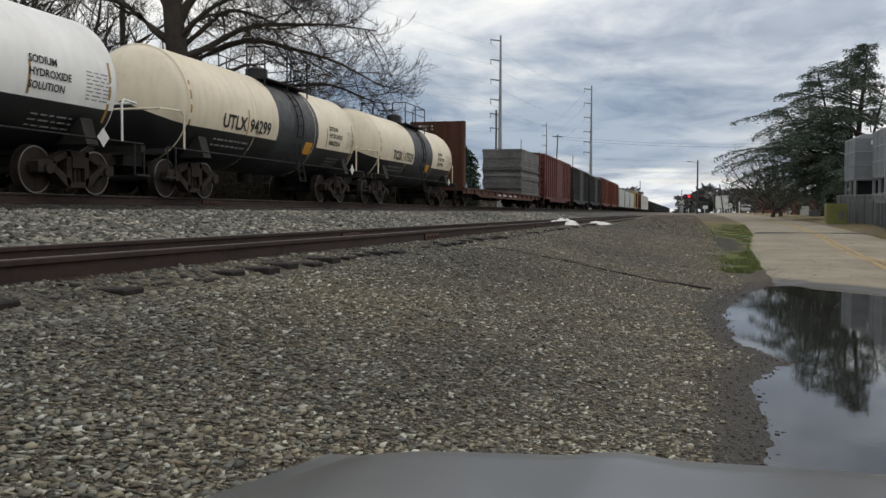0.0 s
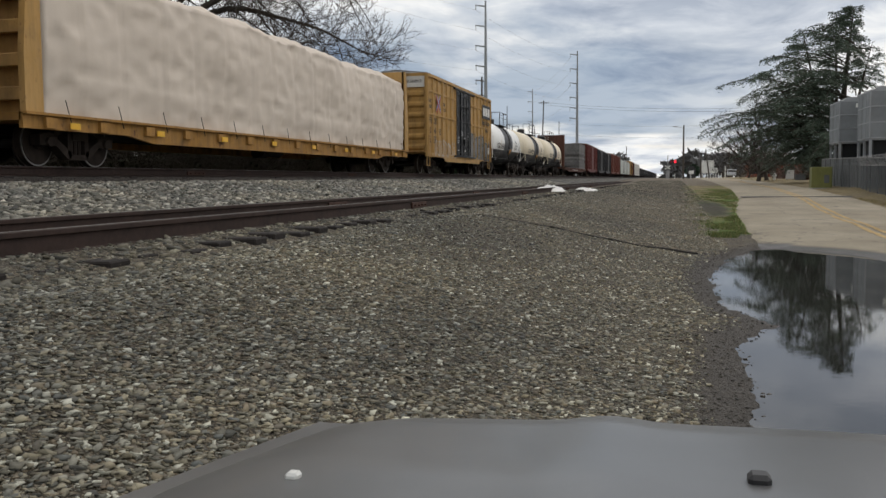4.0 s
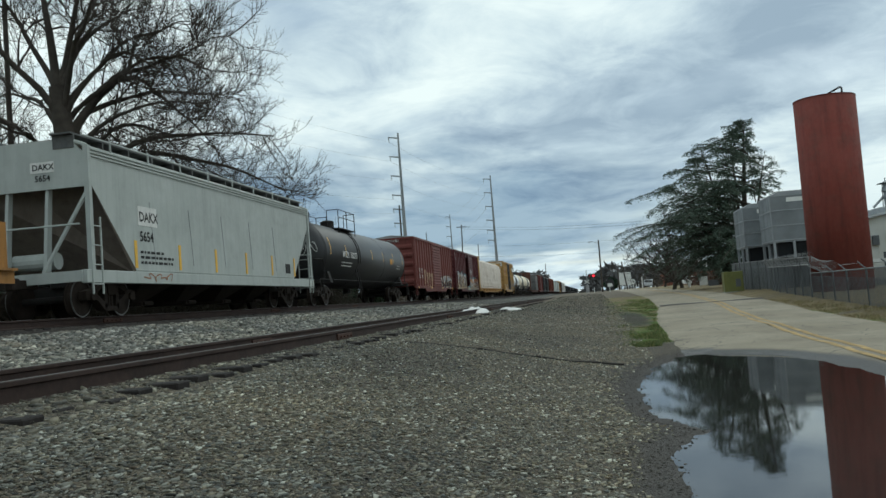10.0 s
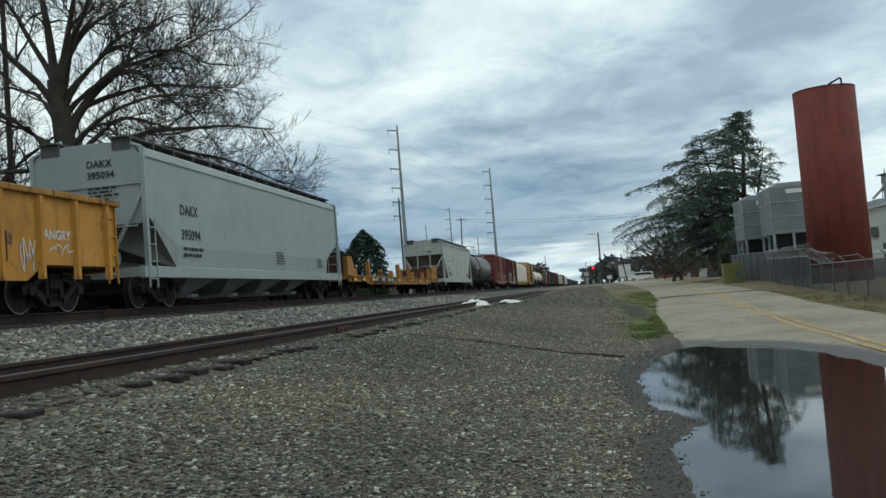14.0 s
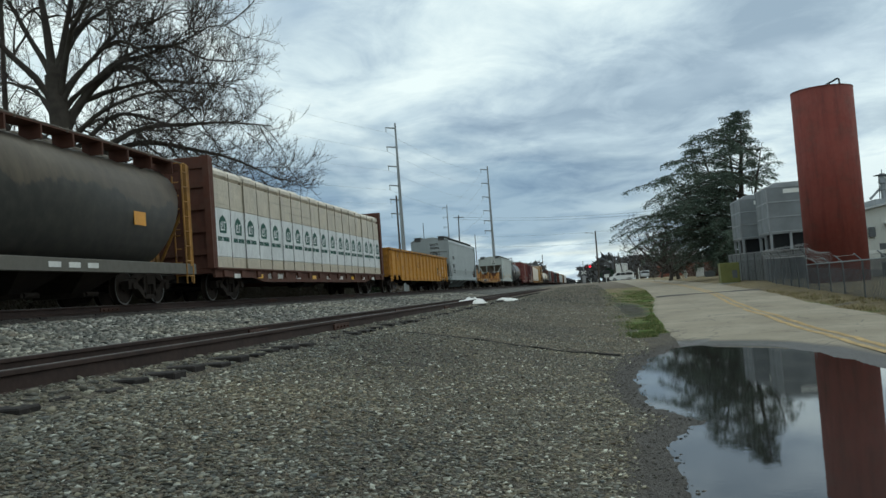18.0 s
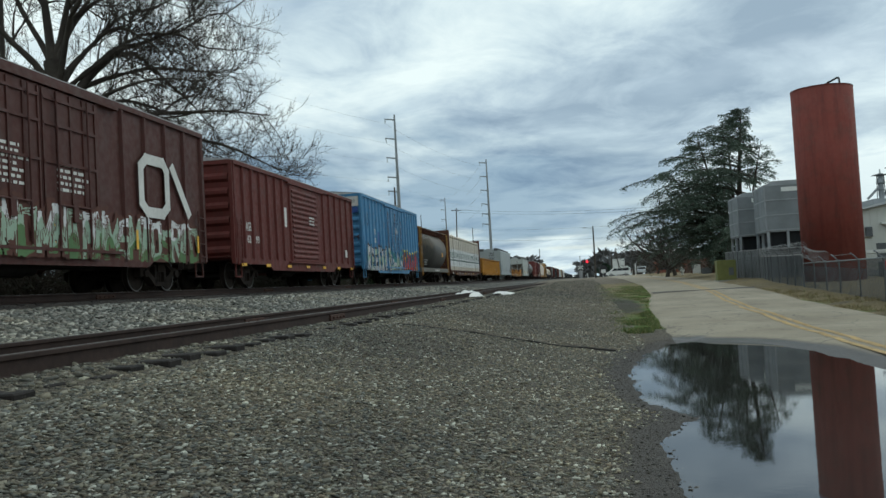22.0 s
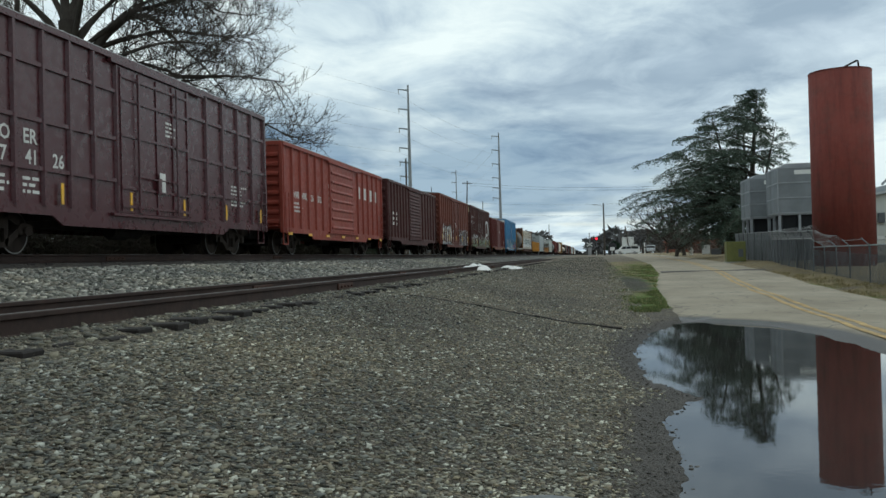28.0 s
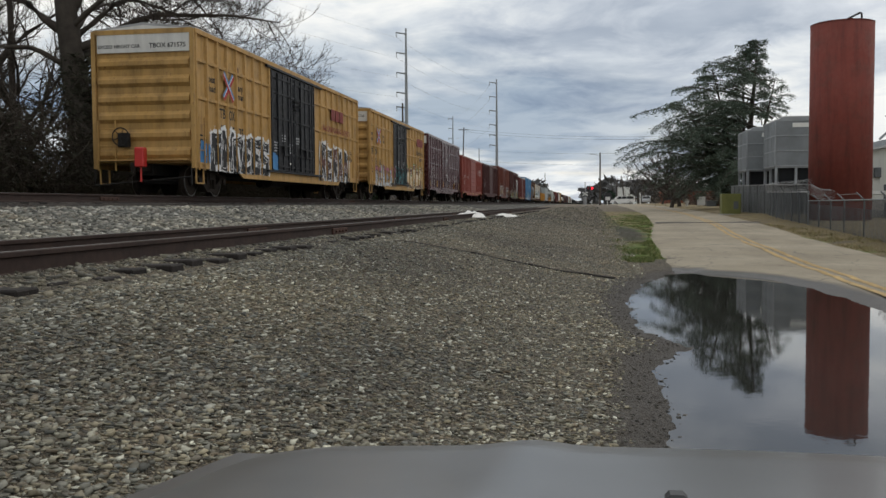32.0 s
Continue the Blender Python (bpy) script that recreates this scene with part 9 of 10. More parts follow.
# ---- the car the view looks out of ----
def car_hood():
    car = tagged(new("car"), "dusty silver-grey car bonnet with a black washer nozzle and a pale dot", "car")
    m, nt, b, N, Lk = base_nodes("hood_paint")
    col = tex_ramp(nt, tex_noise(nt, 2.0, 5), [(0.3, (0.08, 0.082, 0.083)), (0.7, (0.122, 0.124, 0.125))])
    Lk(col, b.inputs["Base Color"])
    b.inputs["Metallic"].default_value, b.inputs["Roughness"].default_value = 0.25, 0.34
    b.inputs["Coat Weight"].default_value, b.inputs["Coat Roughness"].default_value = 0.12, 0.12
    xs, ys = np.linspace(-0.93, 1.5, 76), np.linspace(0.62, 2.05, 40)
    prof = [(0.62, 1.0), (0.8, 0.995), (1.1, 0.975), (1.3, 0.955), (1.5, 0.935), (1.7, 0.892), (1.9, 0.815), (2.05, 0.72)]
    def top(x, y):
        z = steps(prof, y)
        mid = 0.32
        e = np.clip(np.where(x < mid, mid - x - 0.8, x - mid - 0.72) / 0.45, 0, 1)
        ridge = 0.012 * np.exp(-((np.abs(x - mid) - 0.42) / 0.07) ** 2)
        return z - 0.25 * e ** 2 - 0.03 * ((x - mid) / 0.9) ** 2 * np.clip(y - 0.8, 0, 1) + ridge
    gx, gy = np.meshgrid(xs, ys)
    v = np.stack([gx, gy, top(gx, gy)], -1).reshape(-1, 3)
    w = len(xs)
    i = (np.arange(len(ys) - 1)[:, None] * w + np.arange(w - 1)).ravel()
    hood = mesh_part("hood", v.tolist(), np.stack([i, i + 1, i + w + 1, i + w], -1).tolist(), m, car, "", True)
    sol = hood.modifiers.new("thick", "SOLIDIFY")
    sol.thickness = 0.02
    bm = prism(B(), [(0.62, 0.2), (2.0, 0.2), (2.02, 0.7), (1.9, 0.79), (0.62, 0.95)], 0, -0.78, 1.36)
    part("front_body", bm, m, car)
    for s in (-0.6, 1.2):
        t = part("tyre", rod(B(), (s - 0.1, 1.25, 0.36), (s + 0.1, 1.25, 0.36), 0.32, seg=24), SIG_BLACK, car)
    bm = box(B(), -0.85, 1.4, 0.52, 0.66, 0.93, 0.995, 0.01)
    part("cowl", bm, plain("cowl_grey", (0.3, 0.3, 0.3), 0.5, 0.15), car)
    # black washer nozzle, and a pale dot built as a second small block
    for x, y, mt in ((0.115, 1.15, SIG_BLACK), (-0.455, 1.02, CT_PALE)):
        z = float(top(np.array(x), np.array(y)))
        r = 0.014 if mt is SIG_BLACK else 0.009
        bm = box(B(), x - r, x + r, y - r * 1.1, y + r * 1.1, z - 0.01, z + r * 0.9, r * 0.4)
        part("washer_nozzle", bm, mt, car)
    # the cabin round the eye: dashboard below, roof above and behind
    part("dashboard", box(B(), -0.6, 1.24, 0.2, 0.55, 0.75, 0.92, 0.03), SIG_BLACK, car)
    return car


car_hood()

# ---- trees and scrub ----
BARK = plain("grey_bark", (0.062, 0.052, 0.043), 0.9, 0.35, 3, bump=0.6)
TWIG = plain("bare_twigs", (0.055, 0.045, 0.038), 0.9, 0.3, 2)
BROWN_BRUSH = plain("winter_brush", (0.042, 0.033, 0.026), 0.95, 0.4, 1.5)


def bare_tree(name, label, height, spread, trunk_r, seed, levels=5, kids=(8, 7, 7, 6, 4), trunk_h=0.24, droop=0.25, limbs_at=None):
    """limbs_at: main limbs as (share of the trunk, azimuth, rise, length, arch), degrees and metres."""
    g = random.Random(seed)
    tree = tagged(new(name), label, "tree")
    limbs, twigs = Tubes(), Tubes()

    def grow(p, d, length, r, level, arch=0.0):
        n = (7, 10, 6, 4, 3, 2)[level]
        pts, q, dr = [p.copy()], p.copy(), d.copy()
        bend = Vector((g.gauss(0, 1), g.gauss(0, 1), 0)) * (0.1 if level != 1 else 0.04)
        for k in range(n):
            wob = Vector((g.gauss(0, 1), g.gauss(0, 1), g.gauss(0, 1))) * (0.05, 0.12, 0.2, 0.2, 0.18, 0.15)[level]
            lift = 0.05 if level in (1, 2) else 0.08
            if limbs_at and level >= 2:
                lift = 0.015
            if level >= 2 and d.z < 0.3:
                lift -= droop * 0.12
            if level == 1:
                lift -= arch * (0.4 + k / n)
            dr = (dr + wob + bend + Vector((0, 0, lift))).normalized()
            q = q + dr * (length / n)
            pts.append(q.copy())
        tip = r * (0.55, 0.12 if limbs_at else 0.22, 0.28, 0.3, 0.35, 0.5)[level]
        radii = [r + (tip - r) * k / n for k in range(n + 1)]
        (limbs if level <= 2 else twigs).add(pts, radii, (10, 7, 5, 3, 3, 3)[level])
        if level >= levels:
            return
        m = len(limbs_at) if level == 0 and limbs_at else kids[level]
        for i in range(m):
            if level == 0 and limbs_at:
                t = min(0.999, limbs_at[i][0])
            else:
                t = (0.62 + 0.38 * (i + g.random()) / m) if level == 0 else (0.22 + 0.78 * ((i + g.random() * 0.8) / m) ** (0.75 if limbs_at else 1.0))
            k = min(n - 1, int(t * n))
            at = pts[k].lerp(pts[k + 1], t * n - k)
            along = (pts[k + 1] - pts[k]).normalized()
            if level == 0 and limbs_at:
                _, az, el, ln, ar = limbs_at[i]
                side = Vector((math.sin(radians(az)) * math.cos(radians(el)), math.cos(radians(az)) * math.cos(radians(el)), math.sin(radians(el))))
                grow(at, side, ln, r * g.uniform(0.2, 0.31), 1, ar)
            elif level == 0:
                a = 2 * math.pi * (i * 0.382 + 0.07 * g.random())
                up = g.uniform(0.25, 1.3)
                side = Vector((math.cos(a), math.sin(a), up)).normalized()
                ln = spread * g.uniform(0.75, 1.05) * (1.0 if up < 0.7 else 1.12) * (0.85 + 0.15 * height / spread)
                grow(at, side, ln, r * g.uniform(0.42, 0.6), 1)
            else:
                o = along.orthogonal().normalized()
                o = Matrix.Rotation(g.uniform(0, 6.283), 3, along) @ o
                if level <= 2:
                    o = (o + Vector((0, 0, 0.18))).normalized()
                side = (along * g.uniform(0.5, 1.0) + o * g.uniform(0.6, 1.0)).normalized()
                rr = radii[k] * (g.uniform(0.3, 0.48) if limbs_at else g.uniform(0.45, 0.65))
                share = (0.3, 0.46) if limbs_at and level == 1 else (0.38, 0.6)
                grow(at, side, length * g.uniform(*share) * (1.15 - 0.45 * t), max(rr, (0.03, 0.03, 0.022, 0.0145, 0.011, 0.0088)[level + 1] if limbs_at else 0.0072), level + 1)

    grow(Vector((0, 0, -0.2)), Vector((0.03, 0.02, 1)).normalized(), height * trunk_h, trunk_r, 0)
    mesh_part("trunk", limbs.v, limbs.f, BARK, tree, "", True)
    c = mesh_part("crown", twigs.v, twigs.f, TWIG, tree, "fine leafless twigs")
    return tree


def plant(ob, x, y, turn=0, size=1.0):
    ob.matrix_basis = Matrix.Translation((x, y, zl(x, y) - 0.05)) @ Matrix.Rotation(radians(turn), 4, "Z") @ Matrix.Scale(size, 4)
    return ob


def spreading_tree(name, label, limbs_at, lean, trunk_r, fork, seed):
    """An old open-grown tree. limbs_at: (height on the trunk, reach across, rise, reach in depth, arch, thickness), metres."""
    g = random.Random(seed)
    tree = tagged(new(name), label, "tree")
    limbs, twigs = Tubes(), Tubes()
    across, deep = Vector((0.848, 0.531, 0)), Vector((-0.531, 0.848, 0))
    least = (0, 0, 0.028, 0.016, 0.011, 0.008)

    def fork_off(pts, radii, level, length, m, first):
        n = len(pts) - 1
        for i in range(m):
            t = first + (1 - first) * (i + g.random()) / m
            k = min(n - 1, int(t * n))
            at, along = pts[k].lerp(pts[k + 1], t * n - k), (pts[k + 1] - pts[k]).normalized()
            o = Matrix.Rotation(g.uniform(0, 6.283), 3, along) @ along.orthogonal().normalized()
            hang = level == 2 and g.random() < 0.22
            o = (o + Vector((0, 0, -0.9 if hang else 0.35))).normalized()
            d = (along * g.uniform(0.45, 0.95) + o * g.uniform(0.5, 0.95)).normalized()
            grow(at, d, length * g.uniform(0.6, 1.15) * (1.2 - 0.45 * t), max(least[level], radii[k] * g.uniform(0.3, 0.5)), level, hang)

    def grow(p, d, length, r, level, hang=False):
        n = (0, 0, 6, 4, 3, 2)[level]
        pts, q = [p.copy()], p.copy()
        bend = Vector((g.gauss(0, 1), g.gauss(0, 1), g.gauss(0, 1))) * 0.07
        for k in range(n):
            lift = -0.16 if hang and k < 4 else (0.07 if level > 2 else 0.03)
            d = (d + bend + Vector((g.gauss(0, 1), g.gauss(0, 1), g.gauss(0, 1))) * 0.1 + Vector((0, 0, lift))).normalized()
            q = q + d * (length / n)
            pts.append(q.copy())
        radii = [r * (1 - 0.68 * k / n) for k in range(n + 1)]
        (limbs if level == 2 else twigs).add(pts, radii, 5 if level == 2 else 3)
        if level < 5:
            fork_off(pts, radii, level + 1, (0, 0, 1.55, 0.85, 0.42)[level], (0, 0, 6, 4, 4)[level], (0, 0, 0.15, 0.2, 0.2)[level])

    trunk = [across * lean * q ** 1.5 + Vector((0.08 * math.sin(q * 7), 0, -0.3 + fork * q)) for q in np.linspace(0, 1, 10)]
    limbs.add(trunk, [trunk_r * (1.45 - 0.45 * min(1, q * 3) - 0.15 * q - 0.42 * max(0, q - 0.55)) for q in np.linspace(0, 1, 10)], 14)
    for z, u, w, dp, arch, r in limbs_at:
        k = min(8.999, (z + 0.3) / fork * 9)
        root = trunk[int(k)].lerp(trunk[int(k) + 1], k - int(k))
        end = across * u + deep * dp + Vector((0, 0, w))
        n = 13
        sway = [(g.gauss(0, 0.12), g.gauss(0, 0.1)) for _ in range(4)]
        pts = []
        for i in range(n + 1):
            t = i / n
            wob = sum(a * math.sin(t * math.pi * (j + 2)) for j, (a, _) in enumerate(sway)), sum(b * math.sin(t * math.pi * (j + 2)) for j, (_, b) in enumerate(sway))
            pts.append(root + end * t + Vector((0, 0, arch * 4 * t * (1 - t))) * (1.25 - 0.5 * t) + deep * wob[0] + Vector((0, 0, wob[1])))
        radii = [r * (1 - 0.86 * (i / n) ** 0.8) + (0.25 * r if i == 0 else 0) for i in range(n + 1)]
        limbs.add(pts, radii, 8)
        length = (pts[-1] - pts[0]).length
        fork_off(pts, radii, 2, 1.2 + 0.21 * length, int(5 + 1.0 * length), 0.22)
    mesh_part("trunk", limbs.v, limbs.f, BARK, tree, "", True)
    mesh_part("crown", twigs.v, twigs.f, TWIG, tree, "fine leafless twigs")
    return tree


# long low limbs arch out along the tracks, steeper ones make the dome
MAIN_LIMBS = [(4.9, 9.3, 0.6, 0.4, 1.1, 0.17), (6.0, 4.8, -0.9, -1.2, 1.2, 0.15), (6.6, 9.4, -0.2, 1.2, 1.5, 0.19), (7.0, 8.6, 1.6, -1.0, 0.9, 0.18), (8.2, 6.4, 0.2, 1.0, 3.0, 0.19),
              (8.6, 6.8, 3.0, -0.8, 1.8, 0.19), (10.4, 3.6, 4.6, 1.5, 1.2, 0.17), (9.4, 4.6, 0.8, -2.4, 2.2, 0.14), (10.9, -0.8, 8.0, 0.6, 0.2, 0.22), (10.2, 1.8, 7.6, -1.4, 0.6, 0.18),
              (7.6, -6.5, 2.0, 0.8, 0.9, 0.2), (6.2, -5.5, 0.6, -0.8, 0.6, 0.15), (9.2, -5.6, 4.8, -1.5, 1.2, 0.18), (7.2, 2.5, 2.5, 6.5, 1.2, 0.17), (9.6, 2.0, 4.0, -5.5, 1.4, 0.15),
              (8.4, -3.0, 3.4, 6.5, 1.2, 0.15), (10.6, -3.2, 5.6, 3.0, 1.0, 0.16), (7.5, 6.2, 1.6, 4.2, 1.3, 0.15), (7.8, 5.2, 1.4, -4.4, 1.0, 0.13), (10.8, 3.6, 6.4, 1.0, 0.9, 0.15),
              (8.8, 8.0, 2.0, 1.6, 1.2, 0.15), (9.8, 6.0, 4.2, 0.2, 1.2, 0.15), (9.2, 7.2, 3.4, -2.2, 1.0, 0.13)]
big = plant(spreading_tree("bare_tree", "large spreading leafless tree behind the tracks", MAIN_LIMBS, -1.0, 0.56, 11.2, 4), -20.75, 35.0, 0)
mid_tree = plant(bare_tree("bare_tree", "slender leafless tree in the scrub", 15.0, 6.0, 0.26, 9, 4, (7, 6, 6, 4, 3), 0.4), -30.0, 27.0)
for x, y, turn, s in ((-27.5, 40.0, 140, 0.9), (-33.0, 48.0, 200, 0.95), (-29.0, 52.0, 20, 0.5), (-23.0, 14.0, 310, 0.9), (-25.5, 31.5, 75, 0.95), (-30.5, 36.0, 250, 1.1), (-27.0, 28.0, 10, 1.0)):
    t = copy_thing(mid_tree, Matrix())
    plant(t, x, y, turn, s)
pole_left = wood_pole(-25.6, 37.0, 17.0, False, label="tall wooden pole among the trees")
small = plant(bare_tree("bare_tree", "small many-stemmed leafless tree by the road", 8.5, 5.0, 0.24, 15, 5, (9, 6, 6, 5, 3), 0.16), 9.0, 97.0, 40, 1.1)
for x, y, turn, s in ((10.4, 103.0, 190, 1.1), (11.8, 142.0, 20, 0.9), (15.5, 160.0, 130, 1.0)):
    t = copy_thing(small, Matrix())
    plant(t, x, y, turn, s)


def leaf_mesh(name, pts, size, material, label, category, kind="stuff", parent=None, flat_z=0.6, seed=0, long=1.0):
    """Many small leaves: one bent quad each."""
    g = np.random.default_rng(seed)
    n = len(pts)
    a = g.normal(size=(n, 3)) * np.array([1, 1, flat_z])
    a /= np.linalg.norm(a, axis=1, keepdims=True)
    b = np.cross(a, g.normal(size=(n, 3)))
    b /= np.linalg.norm(b, axis=1, keepdims=True) + 1e-9
    s = size * g.uniform(0.5, 1.3, (n, 1))
    p = np.asarray(pts)
    v = np.stack([p - a * s * long, p - b * s * 0.35, p + a * s * long, p + b * s * 0.35], 1).reshape(-1, 3)
    f = np.arange(n * 4).reshape(-1, 4)
    ob = mesh_part(name, v.tolist(), f.tolist(), material, parent)
    return tagged(ob, label, category if not parent else "", kind=kind if not parent else "")


def thicket(seed, height):
    """A low many-stemmed tree choked with vines."""
    g = random.Random(seed)
    tr = tagged(new("vine_thicket"), "dark leafless thicket choked with vines and ivy", "shrub", "thickets behind the tracks")
    stems, fine, leaves = Tubes(), Tubes(), []
    for k in range(9):
        a = g.uniform(0, 6.283)
        d = Vector((math.cos(a) * 0.4, math.sin(a) * 0.4, 1)).normalized()
        p = Vector((g.gauss(0, 0.5), g.gauss(0, 0.5), -0.1))
        pts = [p.copy()]
        h = height * g.uniform(0.6, 1.0)
        for i in range(8):
            d = (d + Vector((g.gauss(0, 0.18), g.gauss(0, 0.18), 0.02))).normalized()
            p = p + d * h / 8
            pts.append(p.copy())
        stems.add(pts, [0.1 * (1 - 0.9 * i / 8) for i in range(9)], 5)
        for _ in range(42):
            q = pts[g.randint(2, 8)] + Vector((g.gauss(0, 0.15), g.gauss(0, 0.15), g.uniform(-0.6, 0.2)))
            dd = Vector((g.gauss(0, 1), g.gauss(0, 1), g.uniform(-0.6, 0.7))).normalized()
            L = g.uniform(0.7, 2.0)
            e = q + dd * L + Vector((0, 0, -0.25 * L))
            mid = q + dd * L * 0.55
            fine.add([q, mid, e], [0.022, 0.014, 0.006], 3)
            for _ in range(5):
                s = mid.lerp(e, g.random())
                fine.add([s, s + Vector((g.gauss(0, 0.4), g.gauss(0, 0.4), g.uniform(-0.9, 0.4)))], [0.011, 0.005], 3)
            for _ in range(6):
                s = q.lerp(e, g.random())
                leaves.append((s.x + g.gauss(0, 0.2), s.y + g.gauss(0, 0.2), max(0.0, s.z - abs(g.gauss(0, 0.35)))))
    mesh_part("stem", stems.v, stems.f, BARK, tr, "", True)
    mesh_part("crown", fine.v, fine.f, BROWN_BRUSH, tr, "fine tangled twigs")
    leaf_mesh("vines", leaves, 0.12, plain("dull_ivy", (0.035, 0.034, 0.022), 0.8, 0.4, 1.0), "dull vine leaves", "", "", tr, seed=seed)
    return tr


THICK = [thicket(1, 7.0), thicket(2, 6.4)]
SPOTS = [(-19.6, 39, 0.7), (-21.5, 41.5, 0.8), (-20.2, 44.5, 0.85), (-23.0, 46.0, 0.95), (-20.8, 48.5, 0.8), (-22.5, 51.5, 1.0), (-20.5, 53.5, 0.85), (-23.5, 56.5, 1.15), (-21.0, 58.5, 1.0),
         (-22.8, 62.0, 1.05), (-20.6, 64.5, 0.8), (-23.4, 67.0, 0.8), (-22.0, 72.0, 0.6), (-19.5, 33.0, 0.6), (-19.3, 28.5, 0.75), (-21.5, 26.0, 0.95), (-19.0, 23.5, 0.8), (-22.0, 20.0, 1.0), (-19.2, 17.5, 0.8), (-21.0, 13.5, 0.95), (-24.5, 30.5, 0.9), (-25.5, 37.5, 0.9)]
SPOTS += [(-25.0, 44.0, 1.1), (-25.5, 49.5, 1.2), (-26.0, 54.0, 1.25), (-26.5, 60.0, 1.3), (-21.8, 55.5, 1.05), (-22.0, 60.5, 1.1), (-25.8, 65.0, 1.1), (-21.5, 46.5, 0.95)]
for k, (x, y, s) in enumerate(SPOTS):
    plant(THICK[k] if k < 2 else copy_thing(THICK[k % 2], Matrix()), x, y, 67 * k, s * 1.12)


def scrub():
    """Tangled winter brush: thin upright stems with short side shoots."""
    g = random.Random(2)
    t = Tubes()
    for k in range(4200):
        y = 6 + 72 * g.random() ** 1.15
        x = -17.6 - 7.5 * g.random() ** 1.4 - 0.02 * y
        h = (1.4 + 4.6 * g.random() ** 1.5) * (0.6 + 0.4 * math.sin(y * 0.31) ** 2) * (1.0 if y < 62 else 0.5)
        z = zl(x, y) - 0.05
        lean = Vector((g.gauss(0, 0.28), g.gauss(0, 0.28), 1)).normalized()
        p = Vector((x, y, z))
        pts = [p + lean * h * q + Vector((g.gauss(0, 0.1), g.gauss(0, 0.1), 0)) * q for q in (0, 0.35, 0.7, 1)]
        t.add(pts, [0.02, 0.015, 0.01, 0.005], 3)
        for _ in range(4):
            q = pts[g.randint(1, 3)]
            d = Vector((g.gauss(0, 1), g.gauss(0, 1), g.uniform(-0.1, 0.9))).normalized() * g.uniform(0.3, 1.1)
            t.add([q, q + d * 0.5 + Vector((0, 0, 0.05)), q + d], [0.01, 0.007, 0.004], 3)
    tagged(mesh_part("winter_brush", t.v, t.f, BROWN_BRUSH), "tangled leafless brush along the far side of the tracks", "brush", kind="stuff")
    gg = np.random.default_rng(5)
    n = 13000
    y = 4 + 76 * gg.random(n)
    x = -17.8 - 6.5 * gg.random(n) ** 1.3 - 0.02 * y
    clump = 0.5 + 0.5 * ripple(x, y, 7.0, 40)
    z = 0.92 + gg.random(n) ** 1.6 * (0.6 + 3.2 * np.clip(clump, 0, 1))
    leaf_mesh("ivy_scrub", np.stack([x, y, z], -1), 0.16, plain("dull_ivy", (0.035, 0.034, 0.022), 0.8, 0.4, 1.0), "dull dark ivy and dead leaves tangled in the brush", "brush", seed=6)
    # ivy on the big trunk
    n = 6500
    a, h = gg.uniform(0, 6.283, n), gg.random(n) ** 1.2 * 6.8
    r = 0.5 + 0.45 * gg.random(n)
    leaf_mesh("ivy", np.stack([-20.75 + r * np.cos(a) - 0.3 * (h / 8) ** 1.5, 35.0 + r * np.sin(a), 0.9 + h], -1), 0.13, plain("dull_ivy", (0.035, 0.034, 0.022)), "dull ivy climbing the large bare tree's trunk", "ivy", seed=8)
    # brown hedge beyond the verge on the road side
    n = 9000
    y = gg.uniform(84, 135, n)
    x = 14.0 + gg.random(n) * 7
    z = 0.9 + gg.random(n) ** 1.3 * (1.6 + 0.6 * ripple(x, y, 5, 44))
    leaf_mesh("brown_hedge", np.stack([x, y, z], -1), 0.24, plain("dry_hedge", (0.085, 0.05, 0.038), 0.9, 0.35, 1.0), "brown winter hedge behind the verge", "hedge", seed=9)


scrub()
CEDAR = plain("cedar_needles", (0.085, 0.115, 0.085), 0.7, 0.4, 0.8)


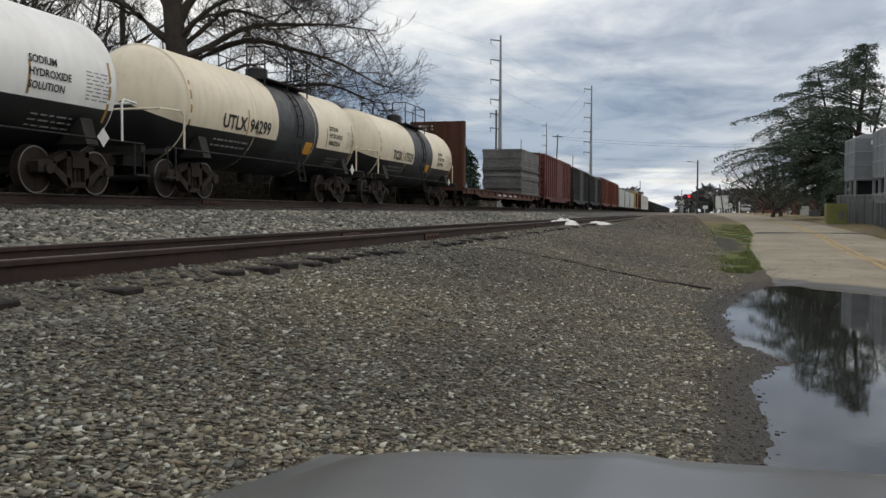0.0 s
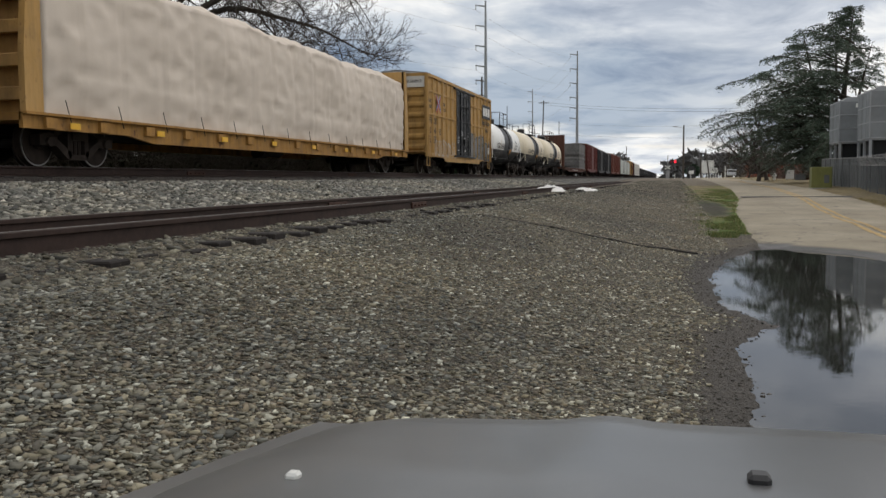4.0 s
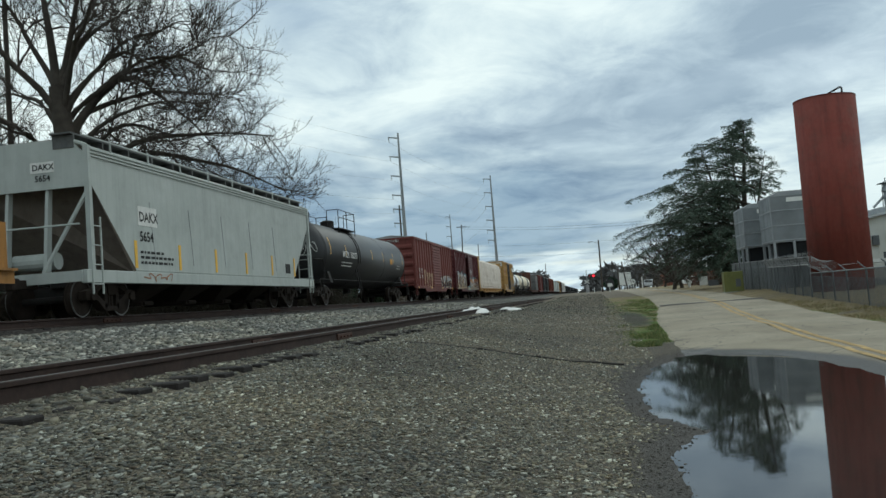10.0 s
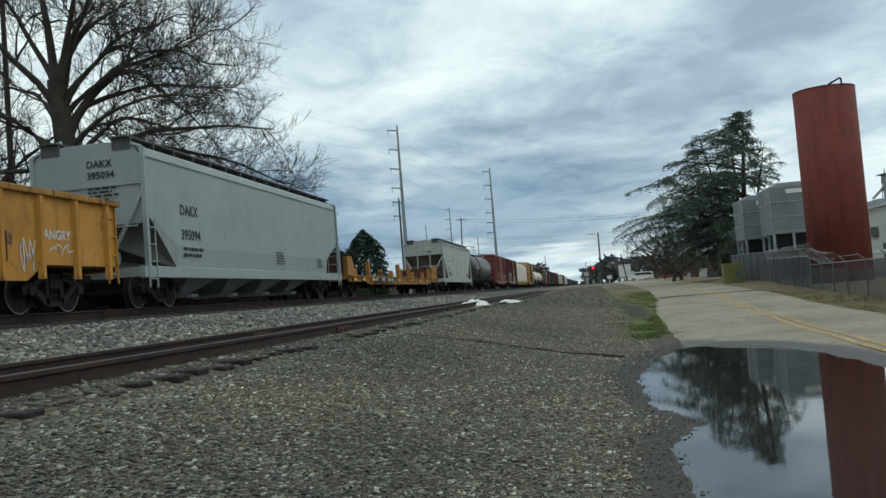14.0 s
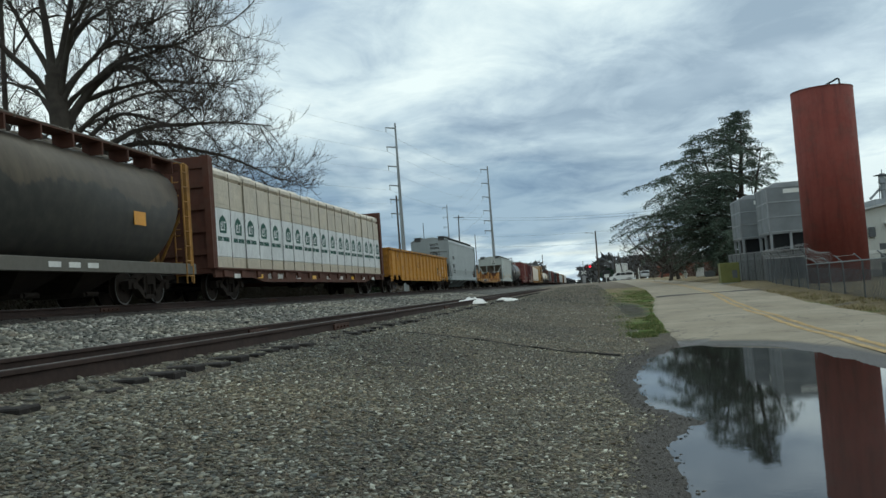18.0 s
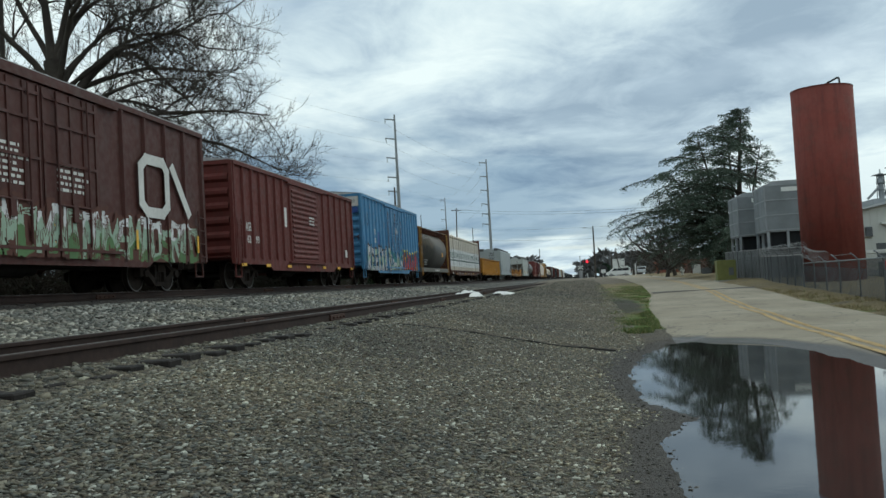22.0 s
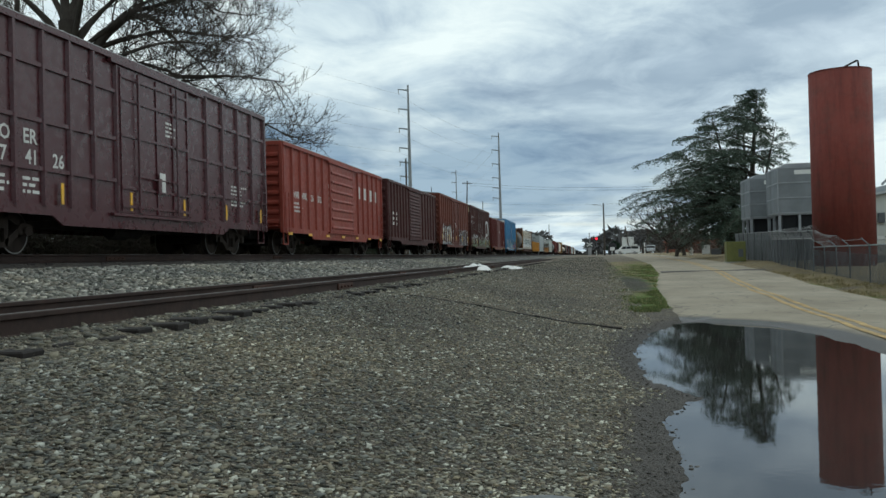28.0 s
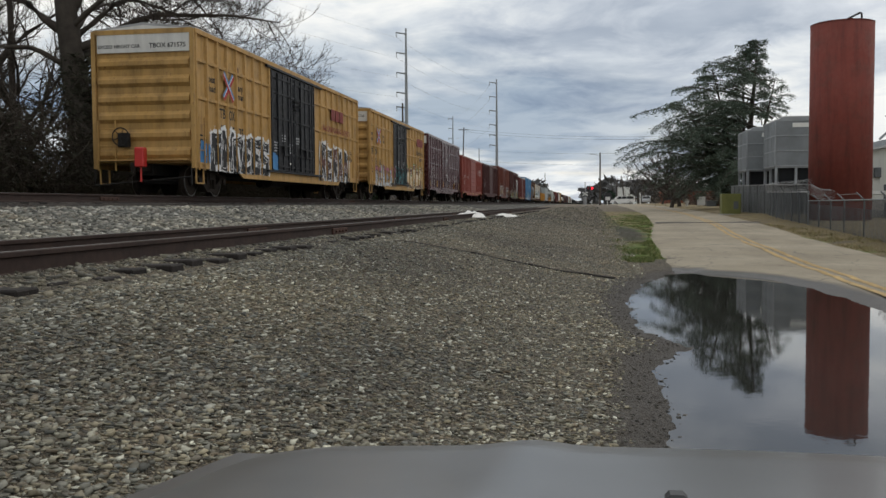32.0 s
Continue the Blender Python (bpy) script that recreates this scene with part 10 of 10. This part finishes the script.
def cedar(x, y, H, label):
    """A broad old cedar of several stems: flat tiers that rise and droop at the tips, longest low down towards the road."""
    g = random.Random(3)
    t = tagged(new("cedar_tree"), label, "tree")
    t.location = (x, y, zl(x, y) - 0.1)
    west = [(0.0, 1.0), (0.13, 2.5), (0.22, 10.8), (0.3, 10.8), (0.45, 10.0), (0.6, 9.0), (0.7, 6.3), (0.82, 4.4), (0.92, 2.2), (1.0, 0.6)]
    east = [(0.0, 4.5), (0.3, 5.4), (0.5, 5.0), (0.6, 4.2), (0.75, 2.7), (0.85, 1.9), (0.95, 1.4), (1.0, 0.9)]
    deep = [(0.0, 5.5), (0.3, 6.5), (0.6, 5.5), (0.8, 3.8), (1.0, 0.7)]
    limbs, pts = Tubes(), []
    stems = [(0.0, 0.0, 0.9, 1.0, 0.42), (-0.5, 0.4, -2.4, 0.88, 0.3), (0.4, -0.4, 1.9, 0.8, 0.26), (-0.9, -0.3, -4.6, 0.66, 0.26), (0.1, 0.6, -0.4, 0.92, 0.28)]
    lines = []
    for bx, by, lean, top, r in stems:
        line = [Vector((bx + lean * q ** 1.3, by + 0.2 * math.sin(q * 4 + bx), H * top * q)) for q in np.linspace(0, 1, 14)]
        limbs.add(line, [r * (1 - 0.93 * q) for q in np.linspace(0, 1, 14)], 8)
        lines.append((line, top))
    n = 310
    for k in range(n):
        q = 0.08 + 0.92 * ((k + g.random()) / n) ** 1.25
        line, top = lines[k % 5] if q < lines[k % 5][1] * 0.98 else lines[0]
        s = min(0.999, q / top) * 13
        base = line[int(s)].lerp(line[min(13, int(s) + 1)], s - int(s))
        a = k * 2.399 + g.uniform(-0.5, 0.5) if k % 5 > (2 if q < 0.5 else 1) else math.pi + g.uniform(-1.0, 1.0)
        d = Vector((math.cos(a), math.sin(a), 0))
        lx = steps(west, q) + base.x if d.x < 0 else steps(east, q) - base.x
        L = 1 / math.sqrt((d.x / max(0.6, lx)) ** 2 + (d.y / steps(deep, q)) ** 2)
        L = max(0.7, L * g.choice((0.4, 0.5, 0.6, 0.7, 0.8, 0.92, 1.04)))
        br = []
        rise = min(1.0, 0.1 + 2.2 * q)
        up, fall = g.uniform(0.25, 0.5) * rise, g.uniform(0.25, 0.45) * (1.15 - 0.3 * q)
        for s in np.linspace(0, 1, 8):
            br.append(base + d * L * s + Vector((0, 0, min(3.2, up * L) * s - min(3.4, fall * L) * s ** 3)) + Vector((-d.y, d.x, 0)) * 0.1 * L * math.sin(s * 2.2 + k))
        limbs.add(br, [0.075 * (1 - 0.85 * s) * (L / 8 + 0.3) for s in np.linspace(0, 1, 8)], 4)
        # flat side sprays stand off the branch, each a drooping fan of needles
        sprays = int(5 + 4.0 * L)
        for j in range(sprays):
            s = 0.25 + 0.75 * (j + g.random()) / sprays
            i = min(6, int(s * 7))
            p = br[i].lerp(br[i + 1], s * 7 - i)
            side = (1 if j % 2 else -1) * g.uniform(0.3, 1.0) * (0.3 + 0.2 * L * (1 - s * 0.88)) * 0.8
            out = Vector((-d.y, d.x, 0)) * side + d * abs(side) * g.uniform(0.3, 0.8)
            m = int(8 + 14 * out.length)
            for _ in range(m):
                u = g.random() ** 0.8
                pts.append(p + out * u + Vector((g.gauss(0, 0.11), g.gauss(0, 0.11), -0.34 * out.length * u * u + g.gauss(0, 0.06) - abs(g.gauss(0, 0.22)) * u)))
    mesh_part("trunk", limbs.v, limbs.f, BARK, t, "", True)
    leaf_mesh("crown", [tuple(p) for p in pts], 0.085, CEDAR, "dark blue-green needle sprays in drooping tiers", "", "", t, 0.5, 3, 1.5)
    return t


cedar(13.6, 80.0, 14.3, "broad old dark cedar with drooping tiered branches")


def evergreen(x, y, top, r, seed):
    g = np.random.default_rng(seed)
    t = tagged(new("evergreen_tree"), "dense dark rounded evergreen beyond the tracks", "tree")
    z0 = zl(x, y)
    t.location = (x, y, z0)
    H = top - z0
    part("trunk", rod(B(), (0, 0, -0.1), (0, 0, H * 0.8), 0.3, 0.08, seg=8), BARK, t)
    n = 5200
    q = g.random(n) ** 0.8
    prof = r * np.clip(np.sin(np.clip(q * 0.92 + 0.1, 0, 1) * np.pi) ** 0.6, 0.05, 1) * (1 - 0.25 * q)
    a = g.uniform(0, 6.283, n)
    bump = 1 + 0.18 * np.sin(a * 3 + q * 9) + 0.12 * np.sin(a * 7 - q * 17)
    rr = prof * bump * g.uniform(0.6, 1.0, n)
    leaf_mesh("crown", np.stack([rr * np.cos(a), rr * np.sin(a), 0.4 + q * (H - 0.4)], -1), 0.28, plain("evergreen_leaf", (0.022, 0.042, 0.024), 0.7, 0.4, 1.0), "", "", "", t, 1.0, seed)


evergreen(-24.5, 97.5, 9.3, 3.0, 4)
evergreen(-34.0, 120.0, 9.0, 3.2, 6)
evergreen(5.5, 212.0, 4.3, 1.8, 9)


def far_woods():
    """Hazy bare woods on the skyline, all round."""
    g = np.random.default_rng(12)
    pts = []
    n = 30000
    a = np.where(g.random(n) < 0.7, g.uniform(-1.0, 1.0, n), g.uniform(0, 6.283, n))
    R = g.uniform(330, 430, n)
    h = 8.0 + 2.8 * ripple(np.cos(a) * 400, np.sin(a) * 400, 90, 61) + 1.8 * ripple(np.cos(a) * 400, np.sin(a) * 400, 25, 62)
    x, y = R * np.sin(a), R * np.cos(a)
    keep = (np.abs(x + 9.5) > 7.5) | (np.abs(y) < 100)
    z = 1.0 + g.random(n) ** 0.7 * np.clip(h, 2, 14)
    p = np.stack([x, y, z], -1)[keep]
    leaf_mesh("distant_woods", p, 2.1, plain("far_twigs", (0.085, 0.085, 0.085), 0.95, 0.3, 0.05), "brownish leafless woods on the skyline", "woods", seed=3)
    # nearer scrub past the crossing on both sides
    n = 5000
    y = g.uniform(205, 260, n)
    x = np.where(g.random(n) < 0.5, g.uniform(-90, -17, n), g.uniform(14, 110, n))
    z = 1.1 + g.random(n) ** 1.1 * (2.6 + 1.6 * ripple(x, y, 18, 63))
    leaf_mesh("far_scrub", np.stack([x, y, z], -1), 0.75, plain("far_scrub_brown", (0.075, 0.062, 0.05), 0.95, 0.35, 0.2), "brown scrub and low trees past the crossing", "brush", seed=13)


far_woods()

# ---- what moves ----
def motions():
    for c, mid in CARS:
        walk(c, [(t, pose(MAIN_X, mid + s, MAIN_Z)) for t, s in GONE])
    # the minivan rolls up to the crossing and waits
    zv = float(land(8.0, 184.8))
    walk(van, [(t, pose(x, 184.8, zv, 0, 0, 90)) for t, x in ((0, 34.0), (9, 22.0), (11, 17.4), (13, 12.9), (14, 10.7), (15, 9.1), (16.5, 7.9), (17.5, 7.45), (19, 7.45), (32, 7.45))])


motions()
